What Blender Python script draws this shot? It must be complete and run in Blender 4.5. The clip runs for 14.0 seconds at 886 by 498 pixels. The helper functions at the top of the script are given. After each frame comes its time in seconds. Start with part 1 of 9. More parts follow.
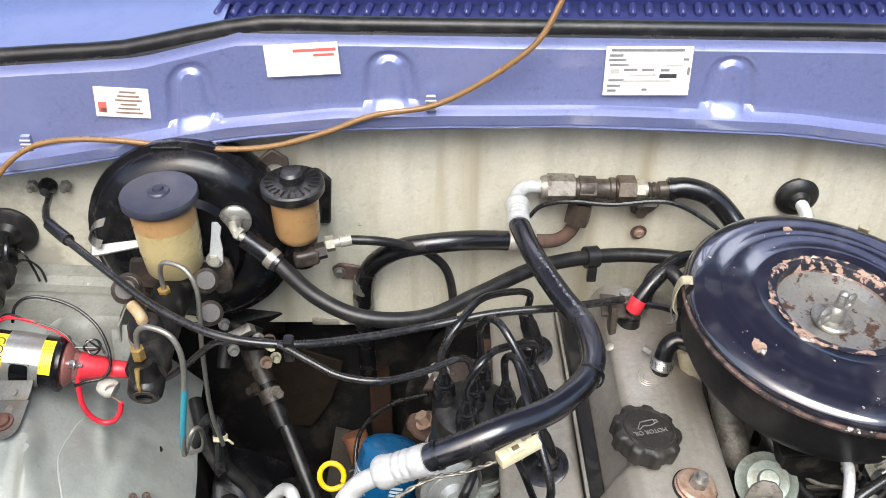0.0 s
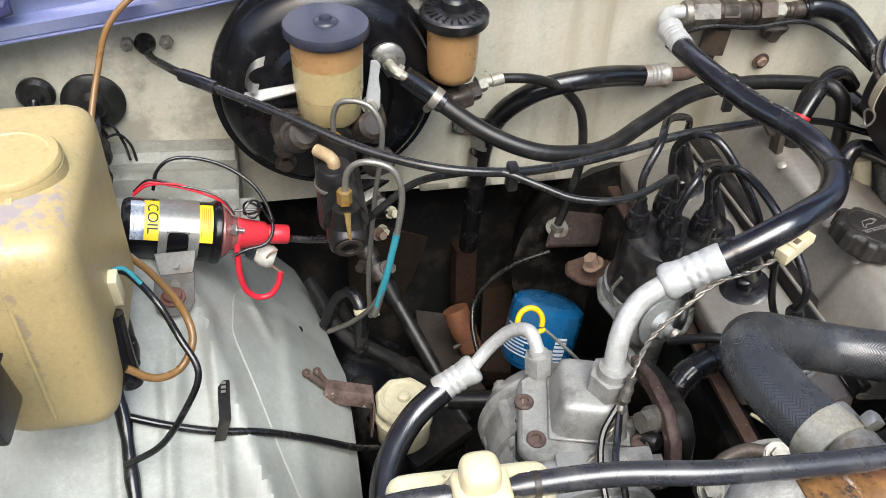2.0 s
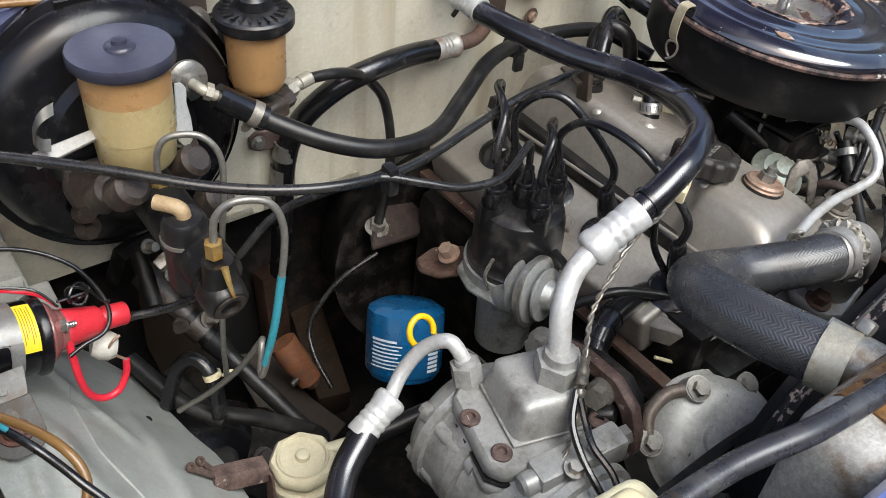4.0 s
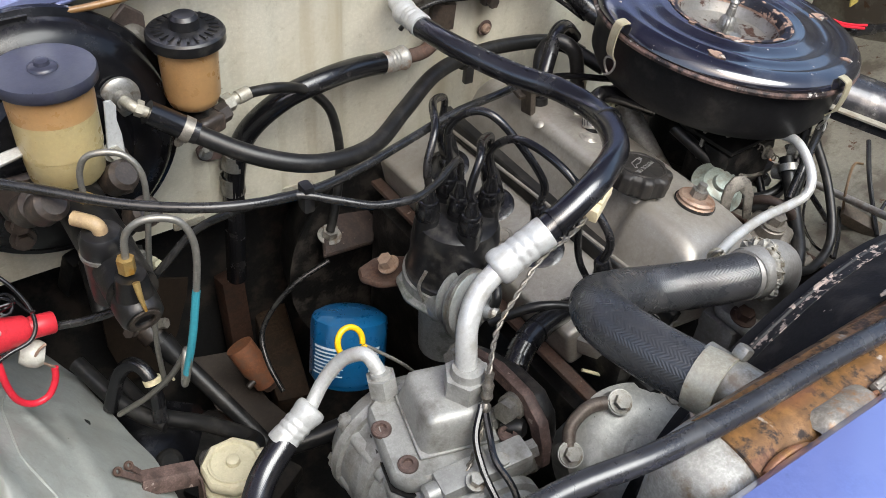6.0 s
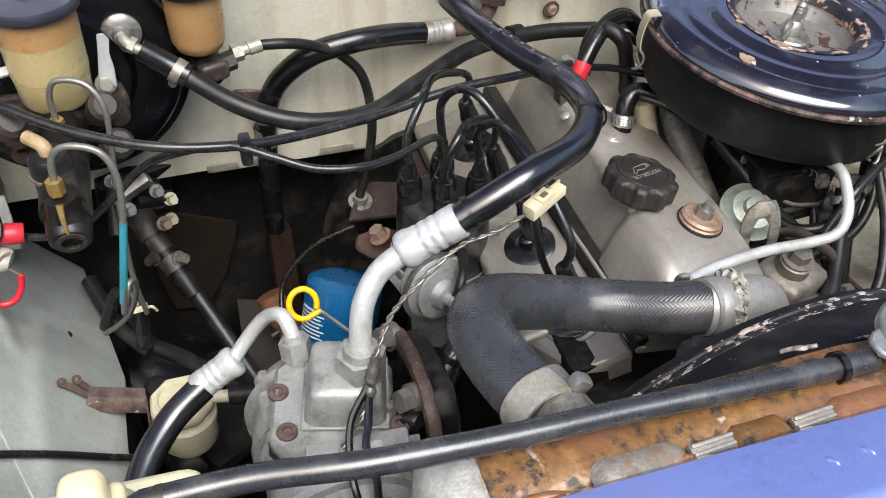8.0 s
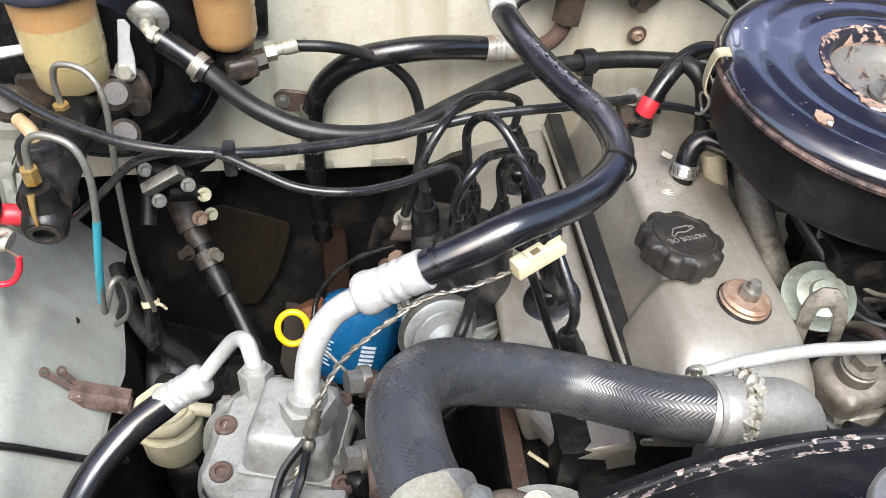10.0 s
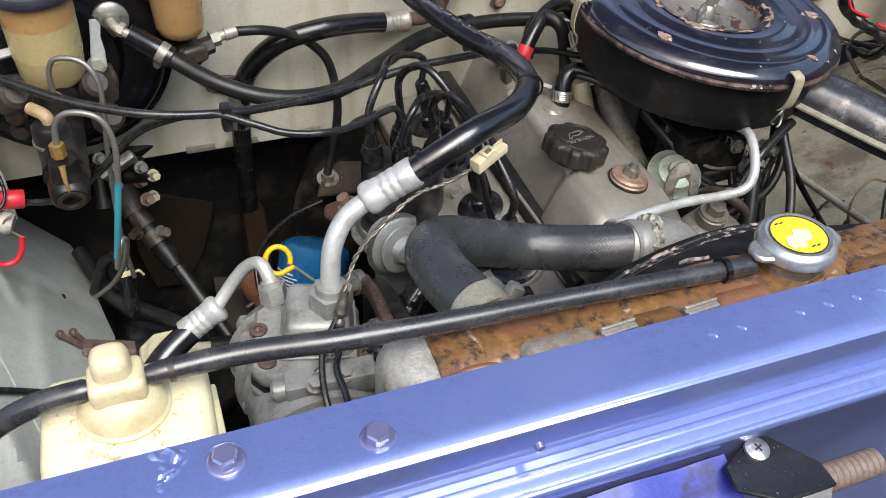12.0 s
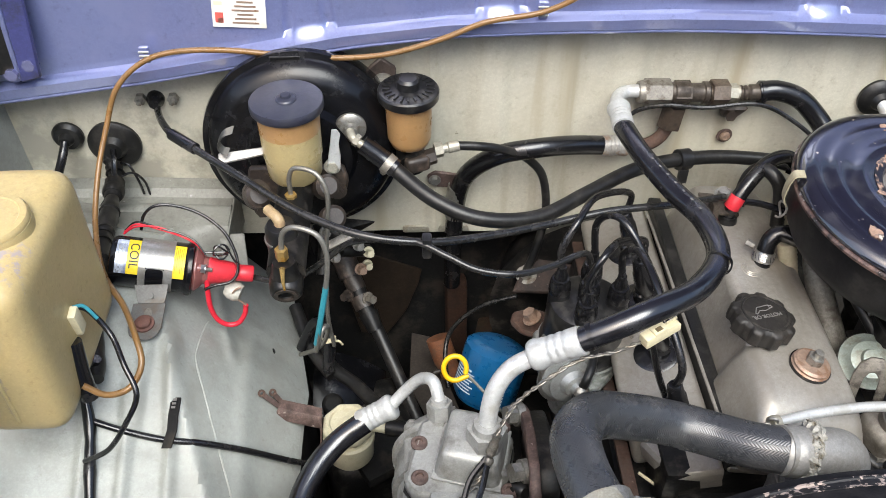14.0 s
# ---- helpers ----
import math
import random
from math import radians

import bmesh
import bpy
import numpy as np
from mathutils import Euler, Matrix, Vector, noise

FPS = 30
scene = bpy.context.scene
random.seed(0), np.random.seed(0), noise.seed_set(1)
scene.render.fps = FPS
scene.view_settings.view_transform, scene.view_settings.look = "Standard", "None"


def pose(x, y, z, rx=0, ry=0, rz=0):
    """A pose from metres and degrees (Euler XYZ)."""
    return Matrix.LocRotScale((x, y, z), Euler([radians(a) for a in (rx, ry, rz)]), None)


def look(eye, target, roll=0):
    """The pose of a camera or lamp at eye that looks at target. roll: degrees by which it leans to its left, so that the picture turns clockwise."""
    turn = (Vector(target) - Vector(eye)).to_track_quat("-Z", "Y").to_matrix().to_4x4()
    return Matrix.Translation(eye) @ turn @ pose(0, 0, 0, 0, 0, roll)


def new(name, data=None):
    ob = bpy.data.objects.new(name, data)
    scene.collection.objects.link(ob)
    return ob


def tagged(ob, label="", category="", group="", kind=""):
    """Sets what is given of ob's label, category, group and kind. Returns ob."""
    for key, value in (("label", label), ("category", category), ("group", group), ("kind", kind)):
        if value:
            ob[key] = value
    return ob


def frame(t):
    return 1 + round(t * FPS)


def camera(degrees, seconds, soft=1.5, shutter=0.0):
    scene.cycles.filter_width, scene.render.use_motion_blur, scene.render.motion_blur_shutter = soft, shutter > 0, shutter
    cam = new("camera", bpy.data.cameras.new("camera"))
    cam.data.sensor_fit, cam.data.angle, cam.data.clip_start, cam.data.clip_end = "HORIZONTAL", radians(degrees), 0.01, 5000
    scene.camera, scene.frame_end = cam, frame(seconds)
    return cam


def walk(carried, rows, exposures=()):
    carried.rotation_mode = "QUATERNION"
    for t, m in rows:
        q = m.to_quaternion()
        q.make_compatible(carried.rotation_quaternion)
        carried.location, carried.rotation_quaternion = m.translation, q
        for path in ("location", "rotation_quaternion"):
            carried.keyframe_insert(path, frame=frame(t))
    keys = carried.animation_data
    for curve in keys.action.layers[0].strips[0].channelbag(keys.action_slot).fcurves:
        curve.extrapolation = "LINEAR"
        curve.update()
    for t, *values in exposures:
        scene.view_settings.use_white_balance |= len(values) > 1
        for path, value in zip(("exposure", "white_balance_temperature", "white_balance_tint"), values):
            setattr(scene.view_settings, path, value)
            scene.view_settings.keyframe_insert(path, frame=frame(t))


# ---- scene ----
cam = camera(53.4, 14.0, soft=0.9)
METRES, EYE, TILT, LEAN, TURN = 1.85, 1.40, -38.0, 0.0, 0.0
ROWS = [
    (0.0, 0.0, 0.0, 0.0, 0.0, 0.0, -0.0),
    (0.5, -0.0205, -0.0093, -0.0337, -0.66, -2.24, 0.41),
    (1.0, -0.0578, -0.0025, -0.0538, -2.35, -3.29, 1.24),
    (1.5, -0.1019, 0.0134, -0.0546, -5.05, -3.75, 2.51),
    (2.0, -0.1869, 0.0481, -0.0536, -9.95, -4.13, 4.83),
    (2.5, -0.2617, 0.1025, -0.0444, -16.9, -5.01, 8.52),
    (3.0, -0.2789, 0.1402, -0.0473, -23.54, -6.29, 12.38),
    (3.5, -0.2726, 0.1416, -0.0492, -29.04, -7.64, 15.52),
    (4.0, -0.2571, 0.1265, -0.0314, -32.41, -8.88, 17.43),
    (6.5, -0.1895, 0.0824, -0.0426, -29.32, -8.76, 16.57),
    (7.0, -0.1404, 0.0689, -0.0548, -24.65, -7.64, 14.6),
    (7.5, -0.1136, 0.0584, -0.0655, -19.78, -6.83, 12.01),
    (10.0, -0.0239, 0.095, -0.0614, -4.68, -5.04, 2.74),
    (10.5, 0.0105, 0.1017, -0.0571, -11.11, -4.96, 5.47),
    (11.0, -0.0161, 0.0935, -0.0505, -17.9, -5.33, 8.83),
    (11.5, -0.0967, 0.0426, -0.078, -21.27, -5.84, 10.9),
    (12.0, -0.1168, 0.0055, -0.0921, -17.57, -5.78, 10.16),
    (12.5, -0.1191, -0.0142, -0.0756, -10.74, -5.17, 7.09),
    (13.0, -0.1161, -0.0295, -0.0426, -5.56, -5.05, 4.06),
    (13.5, -0.1044, -0.0261, -0.0211, -3.08, -4.8, 2.17),
    (14.0, -0.0852, -0.023, -0.0149, -1.68, -4.62, 1.05),
]
walk(cam, [(t, pose(0, 0, EYE, TILT, LEAN, TURN) @ pose(METRES * x, METRES * y, METRES * z, 90 + pitch, roll, yaw)) for t, x, y, z, yaw, pitch, roll in ROWS],
     [(0, 1.39), (1, 1.31), (2, 1.23), (3, 1.23), (3.5, 1.12), (4, 1.00), (6.5, 1.07), (7.5, 1.10), (10, 1.64), (10.5, 1.76), (11, 1.29), (11.5, 0.96), (12, 0.86), (12.5, 0.91), (13, 0.88), (13.5, 1.09), (14, 1.18)])
# ---- world, sun, exposure ----
world = bpy.data.worlds.new("sky")
scene.world = world
world.use_nodes = True
wn = world.node_tree.nodes
sky = wn.new("ShaderNodeTexSky")
sky.sky_type, sky.sun_disc = "NISHITA", False
sky.sun_elevation, sky.sun_rotation = radians(52), radians(205)
sky.air_density, sky.dust_density, sky.ozone_density = 1.0, 3.0, 0.6
world.node_tree.links.new(sky.outputs[0], wn["Background"].inputs[0])
wn["Background"].inputs[1].default_value = 0.15
sun_data = bpy.data.lights.new("sun", "SUN")
sun_data.energy, sun_data.angle, sun_data.color = 2.15, radians(40), (0.98, 1.0, 0.97)
sun_lamp = new("sun", sun_data)
sun_lamp.matrix_world = look((0.4, -1.0, 3.2), (0.05, 0.45, 0.7))


# ---- materials ----
def mat(name, col, rough=0.5, metal=0.0, col2=None, patch=18.0, lo=0.5, hi=0.62, rough2=None, grain=0.12,
        grain_scale=220.0, bump=0.15, bump_scale=350.0, coat=0.0, chips=None, chip_scale=60.0, chip_at=0.66, spec=0.5,
        streak=None, dirt=0.35):
    """Colour with grain, larger patches of a second colour, and worn chips of a third."""
    m = bpy.data.materials.new(name)
    m.use_nodes = True
    nt = m.node_tree
    bsdf = nt.nodes["Principled BSDF"]
    lk = nt.links.new
    tc = nt.nodes.new("ShaderNodeTexCoord").outputs["Object"]

    def noise_at(scale, detail=4.0, roughness=0.6):
        n = nt.nodes.new("ShaderNodeTexNoise")
        n.inputs["Scale"].default_value, n.inputs["Detail"].default_value = scale, detail
        n.inputs["Roughness"].default_value = roughness
        lk(tc, n.inputs["Vector"])
        return n.outputs["Fac"]

    def ramp(fac, a, b):
        r = nt.nodes.new("ShaderNodeMapRange")
        r.inputs["From Min"].default_value, r.inputs["From Max"].default_value = a, b
        lk(fac, r.inputs["Value"])
        return r.outputs["Result"]

    def mix(fac, a, b, kind="MIX"):
        x = nt.nodes.new("ShaderNodeMix")
        x.data_type, x.blend_type = "RGBA", kind
        for k, v in ((0, fac), (6, a), (7, b)):
            if hasattr(v, "is_linked"):
                lk(v, x.inputs[k])
            else:
                x.inputs[k].default_value = v if k == 0 else (*v, 1.0)
        return x.outputs[2]

    g = ramp(noise_at(grain_scale, 3.0), 0.34, 0.66)
    low = tuple(c * (1 - grain * 2) for c in col)
    high = tuple(min(1.0, c * (1 + grain)) for c in col)
    colour = mix(g, low, high)
    fine = ramp(noise_at(grain_scale * 2.7, 2.0), 0.40, 0.60)
    colour = mix(fine, colour, mix(0.5, colour, tuple(c * (1 - grain * 3.0) for c in col)))
    broad = ramp(noise_at(patch * 0.45, 2.0), 0.3, 0.7)
    colour = mix(broad, colour, mix(0.5, colour, tuple(c * (1 - grain * 1.5) for c in col)))
    if dirt:
        spots = ramp(noise_at(patch * 5.5 + 40.0, 6.0, 0.72), 0.56, 0.70)
        fade = nt.nodes.new("ShaderNodeMath")
        fade.operation = "MULTIPLY"
        fade.inputs[1].default_value = dirt
        lk(spots, fade.inputs[0])
        colour = mix(fade.outputs[0], colour, tuple(c * k for c, k in zip(col, (0.42, 0.37, 0.30))))
    rv = nt.nodes.new("ShaderNodeMapRange")
    rv.inputs["To Min"].default_value, rv.inputs["To Max"].default_value = max(0.03, rough - 0.08), min(1.0, rough + 0.1)
    lk(noise_at(patch * 2.3), rv.inputs["Value"])
    r_out = rv.outputs["Result"]
    if col2:
        f = ramp(noise_at(patch, 6.0, 0.68), lo, hi)
        colour = mix(f, colour, col2)
        if rough2 is not None:
            rm = nt.nodes.new("ShaderNodeMix")
            lk(f, rm.inputs[0])
            lk(r_out, rm.inputs[2])
            rm.inputs[3].default_value = rough2
            r_out = rm.outputs[0]
    if chips:
        f = ramp(noise_at(chip_scale, 5.0, 0.62), chip_at, chip_at + 0.03)
        colour = mix(f, colour, chips)
        rm = nt.nodes.new("ShaderNodeMix")
        lk(f, rm.inputs[0])
        lk(r_out, rm.inputs[2])
        rm.inputs[3].default_value = 0.85
        r_out = rm.outputs[0]
    if streak:
        long = nt.nodes.new("ShaderNodeMapping")
        long.inputs["Scale"].default_value = streak[1]
        lk(tc, long.inputs["Vector"])
        sn = nt.nodes.new("ShaderNodeTexNoise")
        sn.inputs["Scale"].default_value, sn.inputs["Detail"].default_value = 1.0, 5.0
        lk(long.outputs[0], sn.inputs["Vector"])
        colour = mix(ramp(sn.outputs["Fac"], streak[2], streak[2] + 0.22), colour, streak[0])
    lk(colour, bsdf.inputs["Base Color"])
    lk(r_out, bsdf.inputs["Roughness"])
    bsdf.inputs["Metallic"].default_value = metal
    bsdf.inputs["Specular IOR Level"].default_value = spec
    bsdf.inputs["Coat Weight"].default_value = coat
    bsdf.inputs["Coat Roughness"].default_value = 0.08
    if bump:
        b = nt.nodes.new("ShaderNodeBump")
        b.inputs["Strength"].default_value, b.inputs["Distance"].default_value = bump, 0.0008
        lk(noise_at(bump_scale, 4.0), b.inputs["Height"])
        lk(b.outputs["Normal"], bsdf.inputs["Normal"])
    return m


def clear(name, col, rough=0.2, trans=0.6, sss=0.0):
    """Milky plastic of a bottle or a lens."""
    m = mat(name, col, rough, grain=0.05, bump=0.05)
    p = m.node_tree.nodes["Principled BSDF"]
    p.inputs["Transmission Weight"].default_value = trans
    p.inputs["Subsurface Weight"].default_value = sss
    p.inputs["Subsurface Radius"].default_value = (0.012, 0.009, 0.005)
    p.inputs["Subsurface Scale"].default_value = 1.0
    return m


BLUE = mat("blue_body_paint", (0.205, 0.236, 0.445), 0.36, metal=0.40, col2=(0.215, 0.24, 0.435), patch=9, grain=0.05, bump=0.12, bump_scale=38, coat=1.0, chips=(0.42, 0.43, 0.55), chip_scale=130, chip_at=0.775)
BLUE.node_tree.nodes["Principled BSDF"].inputs["Coat IOR"].default_value = 2.1
LEDGE_PAINT = mat("sooty_grey_ledge_paint", (0.215, 0.215, 0.19), 0.5, col2=(0.12, 0.115, 0.10), patch=16, lo=0.46, hi=0.66, grain=0.08, bump=0.1, chips=(0.34, 0.34, 0.32), chip_scale=50, chip_at=0.68, dirt=0.6)
BLUE_NOSE = mat("deep_violet_blue_paint", (0.178, 0.235, 0.550), 0.33, metal=0.40, col2=(0.188, 0.24, 0.535), patch=9, grain=0.05, bump=0.08, bump_scale=38, coat=1.0, chips=(0.42, 0.43, 0.55), chip_scale=130, chip_at=0.76)
BLUE_NOSE.node_tree.nodes["Principled BSDF"].inputs["Coat IOR"].default_value = 2.1
BLUE_DARK = mat("blue_grille_paint", (0.022, 0.026, 0.12), 0.4, grain=0.08, bump=0.05, coat=0.3)
CREAM = mat("cream_firewall_paint", (0.53, 0.51, 0.42), 0.45, col2=(0.40, 0.37, 0.28), patch=7, lo=0.45, hi=0.75, grain=0.06, bump=0.05, chips=(0.16, 0.13, 0.09), chip_scale=45, chip_at=0.74, streak=((0.36, 0.32, 0.23), (28.0, 28.0, 2.2), 0.52))
GREY_PAINT = mat("grey_inner_wing_paint", (0.33, 0.345, 0.32), 0.42, col2=(0.215, 0.215, 0.19), patch=14, lo=0.47, hi=0.75, grain=0.06, bump=0.06, chips=(0.12, 0.11, 0.09), chip_scale=70, chip_at=0.72, streak=((0.24, 0.24, 0.21), (22.0, 5.0, 12.0), 0.56))
DIRTY_PAINT = mat("dirty_inner_wing_paint", (0.215, 0.205, 0.165), 0.5, col2=(0.085, 0.072, 0.055), patch=13, lo=0.47, hi=0.60, grain=0.1, bump=0.1, chips=(0.085, 0.045, 0.025), chip_scale=48, chip_at=0.635, dirt=0.7)
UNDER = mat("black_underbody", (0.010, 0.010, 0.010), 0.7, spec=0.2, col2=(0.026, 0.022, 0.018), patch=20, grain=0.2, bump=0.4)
GREASE = mat("greasy_black_casting", (0.008, 0.0078, 0.0075), 0.45, spec=0.28, col2=(0.034, 0.030, 0.026), patch=35, grain=0.2, bump=0.5, bump_scale=180)
RUBBER = mat("black_rubber", (0.008, 0.008, 0.009), 0.21, spec=0.62, col2=(0.018, 0.017, 0.017), patch=30, rough2=0.32, grain=0.1, bump=0.08)
RUBBER_MATT = mat("dull_black_rubber", (0.011, 0.011, 0.011), 0.36, spec=0.38, col2=(0.026, 0.024, 0.022), patch=40, grain=0.15, bump=0.15)
CABLE = mat("grey_black_cable_sheath", (0.016, 0.0158, 0.0155), 0.24, col2=(0.026, 0.025, 0.024), patch=40, grain=0.1, bump=0.05)
BLACK_PLASTIC = mat("black_plastic", (0.011, 0.011, 0.012), 0.34, col2=(0.034, 0.032, 0.029), patch=50, grain=0.15, bump=0.1)
BLACK_PAINT = mat("black_gloss_paint", (0.005, 0.005, 0.006), 0.20, col2=(0.010, 0.010, 0.011), patch=25, rough2=0.30, grain=0.1, bump=0.05, spec=0.35)
LID_PAINT = mat("worn_black_lid_paint", (0.010, 0.010, 0.016), 0.2, grain=0.1, bump=0.04, coat=1.0, col2=(0.03, 0.03, 0.035), patch=30, chips=(0.46, 0.38, 0.33), chip_scale=110, chip_at=0.675)
LID_PAINT.node_tree.nodes["Principled BSDF"].inputs["Coat IOR"].default_value = 1.75
LID_WORN = mat("flaking_lid_centre", (0.30, 0.29, 0.27), 0.34, metal=0.6, col2=(0.075, 0.040, 0.03), patch=40, lo=0.545, hi=0.60, rough2=0.75, grain=0.08, chips=(0.33, 0.22, 0.17), chip_scale=70, chip_at=0.68)
VC_PAINT = mat("silver_grey_cover_paint", (0.385, 0.362, 0.322), 0.32, metal=0.46, col2=(0.25, 0.225, 0.19), patch=16, lo=0.40, hi=0.75, rough2=0.5, grain=0.08, bump=0.08, chips=(0.10, 0.085, 0.065), chip_scale=55, chip_at=0.74, streak=((0.22, 0.20, 0.17), (30.0, 4.0, 30.0), 0.55))
COMP_ALU = mat("grey_compressor_casting", (0.35, 0.352, 0.335), 0.42, metal=0.3, col2=(0.11, 0.10, 0.085), patch=32, lo=0.48, hi=0.72, grain=0.08, bump=0.2, bump_scale=500, chips=(0.16, 0.12, 0.08), chip_scale=70, chip_at=0.7)
DULL_METAL = mat("dull_zinc", (0.36, 0.35, 0.32), 0.42, metal=0.75, col2=(0.17, 0.14, 0.11), patch=60, grain=0.12, bump=0.2)
BRIGHT = mat("bright_metal", (0.58, 0.57, 0.54), 0.3, metal=0.9, grain=0.08, bump=0.1, col2=(0.36, 0.34, 0.30), patch=60)
WHITE_ALU = mat("bare_white_aluminium_pipe", (0.56, 0.57, 0.56), 0.36, metal=0.35, col2=(0.42, 0.41, 0.38), patch=45, grain=0.06, bump=0.35, bump_scale=160)
RUST = mat("rusty_steel", (0.085, 0.045, 0.030), 0.8, col2=(0.07, 0.045, 0.035), patch=70, lo=0.45, hi=0.6, grain=0.2, bump=0.5, chips=(0.24, 0.18, 0.15), chip_scale=90, chip_at=0.66)
BROWN_TANK = mat("corroded_brown_tank", (0.27, 0.138, 0.050), 0.36, metal=0.25, coat=0.25, col2=(0.035, 0.024, 0.018), patch=80, lo=0.50, hi=0.60, rough2=0.8, grain=0.2, grain_scale=90, bump=0.4, chips=(0.40, 0.35, 0.30), chip_scale=30, chip_at=0.645, streak=((0.22, 0.095, 0.05), (14.0, 50.0, 50.0), 0.54))
PALE_SOLDER = mat("pale_soldered_patch", (0.42, 0.38, 0.32), 0.4, metal=0.5, col2=(0.40, 0.20, 0.08), patch=45, lo=0.50, hi=0.62, grain=0.15, bump=0.4)
COPPER_LIP = mat("pinkish_copper_lip", (0.42, 0.20, 0.11), 0.38, metal=0.4, col2=(0.30, 0.15, 0.05), patch=50, grain=0.15, bump=0.4, chips=(0.02, 0.016, 0.014), chip_scale=70, chip_at=0.64)
RUSTY_ORANGE = mat("orange_brown_casting", (0.20, 0.075, 0.032), 0.7, col2=(0.12, 0.06, 0.035), patch=60, grain=0.15, bump=0.3)
SHROUD = mat("flaking_black_shroud", (0.010, 0.010, 0.012), 0.66, spec=0.25, col2=(0.026, 0.024, 0.024), patch=22, grain=0.2, bump=0.3, chips=(0.5, 0.43, 0.39), chip_scale=42, chip_at=0.685)
FLAKE = mat("bare_flaked_metal", (0.46, 0.40, 0.36), 0.75, col2=(0.10, 0.07, 0.06), patch=80, lo=0.46, hi=0.56, grain=0.2, bump=0.4)
TANK = clear("yellowed_tank_plastic", (0.46, 0.36, 0.175), 0.40, 0.0, 0.3)
OVERFLOW = clear("pale_cream_plastic", (0.80, 0.72, 0.45), 0.36, 0.0, 0.3)
CAP_CREAM = mat("cream_plastic", (0.50, 0.465, 0.33), 0.42, col2=(0.36, 0.31, 0.2), patch=45, lo=0.5, hi=0.8, grain=0.05, bump=0.1)
RES_TOP = clear("amber_fluid_bottle", (0.40, 0.235, 0.10), 0.28, 0.0, 0.25)
RES_LOW = clear("pale_amber_fluid_bottle", (0.42, 0.34, 0.17), 0.28, 0.0, 0.25)
TUBE_AMBER = clear("amber_washer_tube", (0.21, 0.115, 0.042), 0.28, 0.0, 0.2)
FILTER = mat("blue_filter_paint", (0.004, 0.085, 0.22), 0.28, grain=0.05, bump=0.03, coat=0.4, col2=(0.01, 0.08, 0.2), patch=40)
RED = mat("red_rubber", (0.60, 0.03, 0.045), 0.4, grain=0.08, bump=0.1)
RED_WIRE = mat("red_wire_sheath", (0.62, 0.02, 0.04), 0.35, grain=0.05, bump=0.02)
YELLOW = mat("yellow_plastic_ring", (0.85, 0.50, 0.01), 0.3, grain=0.04, bump=0.02)
LABEL_YELLOW = mat("yellow_label", (0.80, 0.58, 0.03), 0.4, grain=0.05, bump=0.02)
LABEL_WHITE = mat("white_label", (0.72, 0.70, 0.64), 0.5, col2=(0.55, 0.50, 0.40), patch=60, lo=0.5, hi=0.8, grain=0.05, bump=0.03)
INK = mat("black_ink", (0.03, 0.03, 0.035), 0.6, grain=0.05, bump=0.0)
INK_FAINT = mat("faded_grey_ink", (0.42, 0.41, 0.37), 0.6, grain=0.05, bump=0.0)
INK_GREY = mat("smudged_grey_print", (0.24, 0.24, 0.24), 0.6, grain=0.2, bump=0.0)
INK_DIM = mat("worn_grey_print", (0.17, 0.165, 0.155), 0.5, grain=0.1, bump=0.0)
INK_RED = mat("red_ink", (0.55, 0.10, 0.08), 0.6, grain=0.05, bump=0.0)
INK_OCHRE = mat("ochre_print", (0.33, 0.17, 0.01), 0.6, grain=0.05, bump=0.0)
INK_WHITE = mat("white_print", (0.55, 0.62, 0.68), 0.6, grain=0.05, bump=0.0)
BRASS = mat("stained_brass", (0.44, 0.30, 0.11), 0.4, metal=0.6, col2=(0.35, 0.18, 0.03), patch=70, grain=0.1)
PIPE_STEEL = mat("grey_steel_brake_pipe", (0.26, 0.25, 0.22), 0.4, metal=0.6, grain=0.1, bump=0.1)
TEAL = mat("teal_tape", (0.03, 0.24, 0.30), 0.5, grain=0.08)
CAST_DIRTY = mat("oily_brown_casting", (0.040, 0.031, 0.025), 0.45, col2=(0.105, 0.074, 0.056), patch=60, lo=0.52, hi=0.7, grain=0.2, bump=0.4)
FLAKED = mat("half_flaked_shroud_edge", (0.012, 0.012, 0.014), 0.6, grain=0.2, bump=0.4, chips=(0.36, 0.29, 0.255), chip_scale=120, chip_at=0.545)
CLIP_METAL = mat("dull_plated_clip", (0.42, 0.40, 0.33), 0.4, metal=0.4, col2=(0.28, 0.24, 0.18), patch=60)
NUT_PAD = mat("brown_seal_washer", (0.34, 0.24, 0.18), 0.5, metal=0.4, col2=(0.22, 0.12, 0.07), patch=70, grain=0.1)
CLIP_CREAM = mat("pale_connector_plastic", (0.72, 0.64, 0.42), 0.45, grain=0.05, bump=0.05)
SOLDER = mat("tarnished_braid", (0.24, 0.225, 0.20), 0.4, metal=0.7, col2=(0.15, 0.13, 0.1), patch=120, grain=0.2, bump=0.5)
GROUND = mat("ground_asphalt", (0.06, 0.058, 0.055), 0.9, col2=(0.07, 0.066, 0.06), patch=3, grain=0.1, bump=0.3)
SEALANT = mat("crusted_grey_sealant", (0.36, 0.35, 0.31), 0.8, col2=(0.14, 0.12, 0.085), patch=90, grain=0.15, bump=0.9, bump_scale=200)


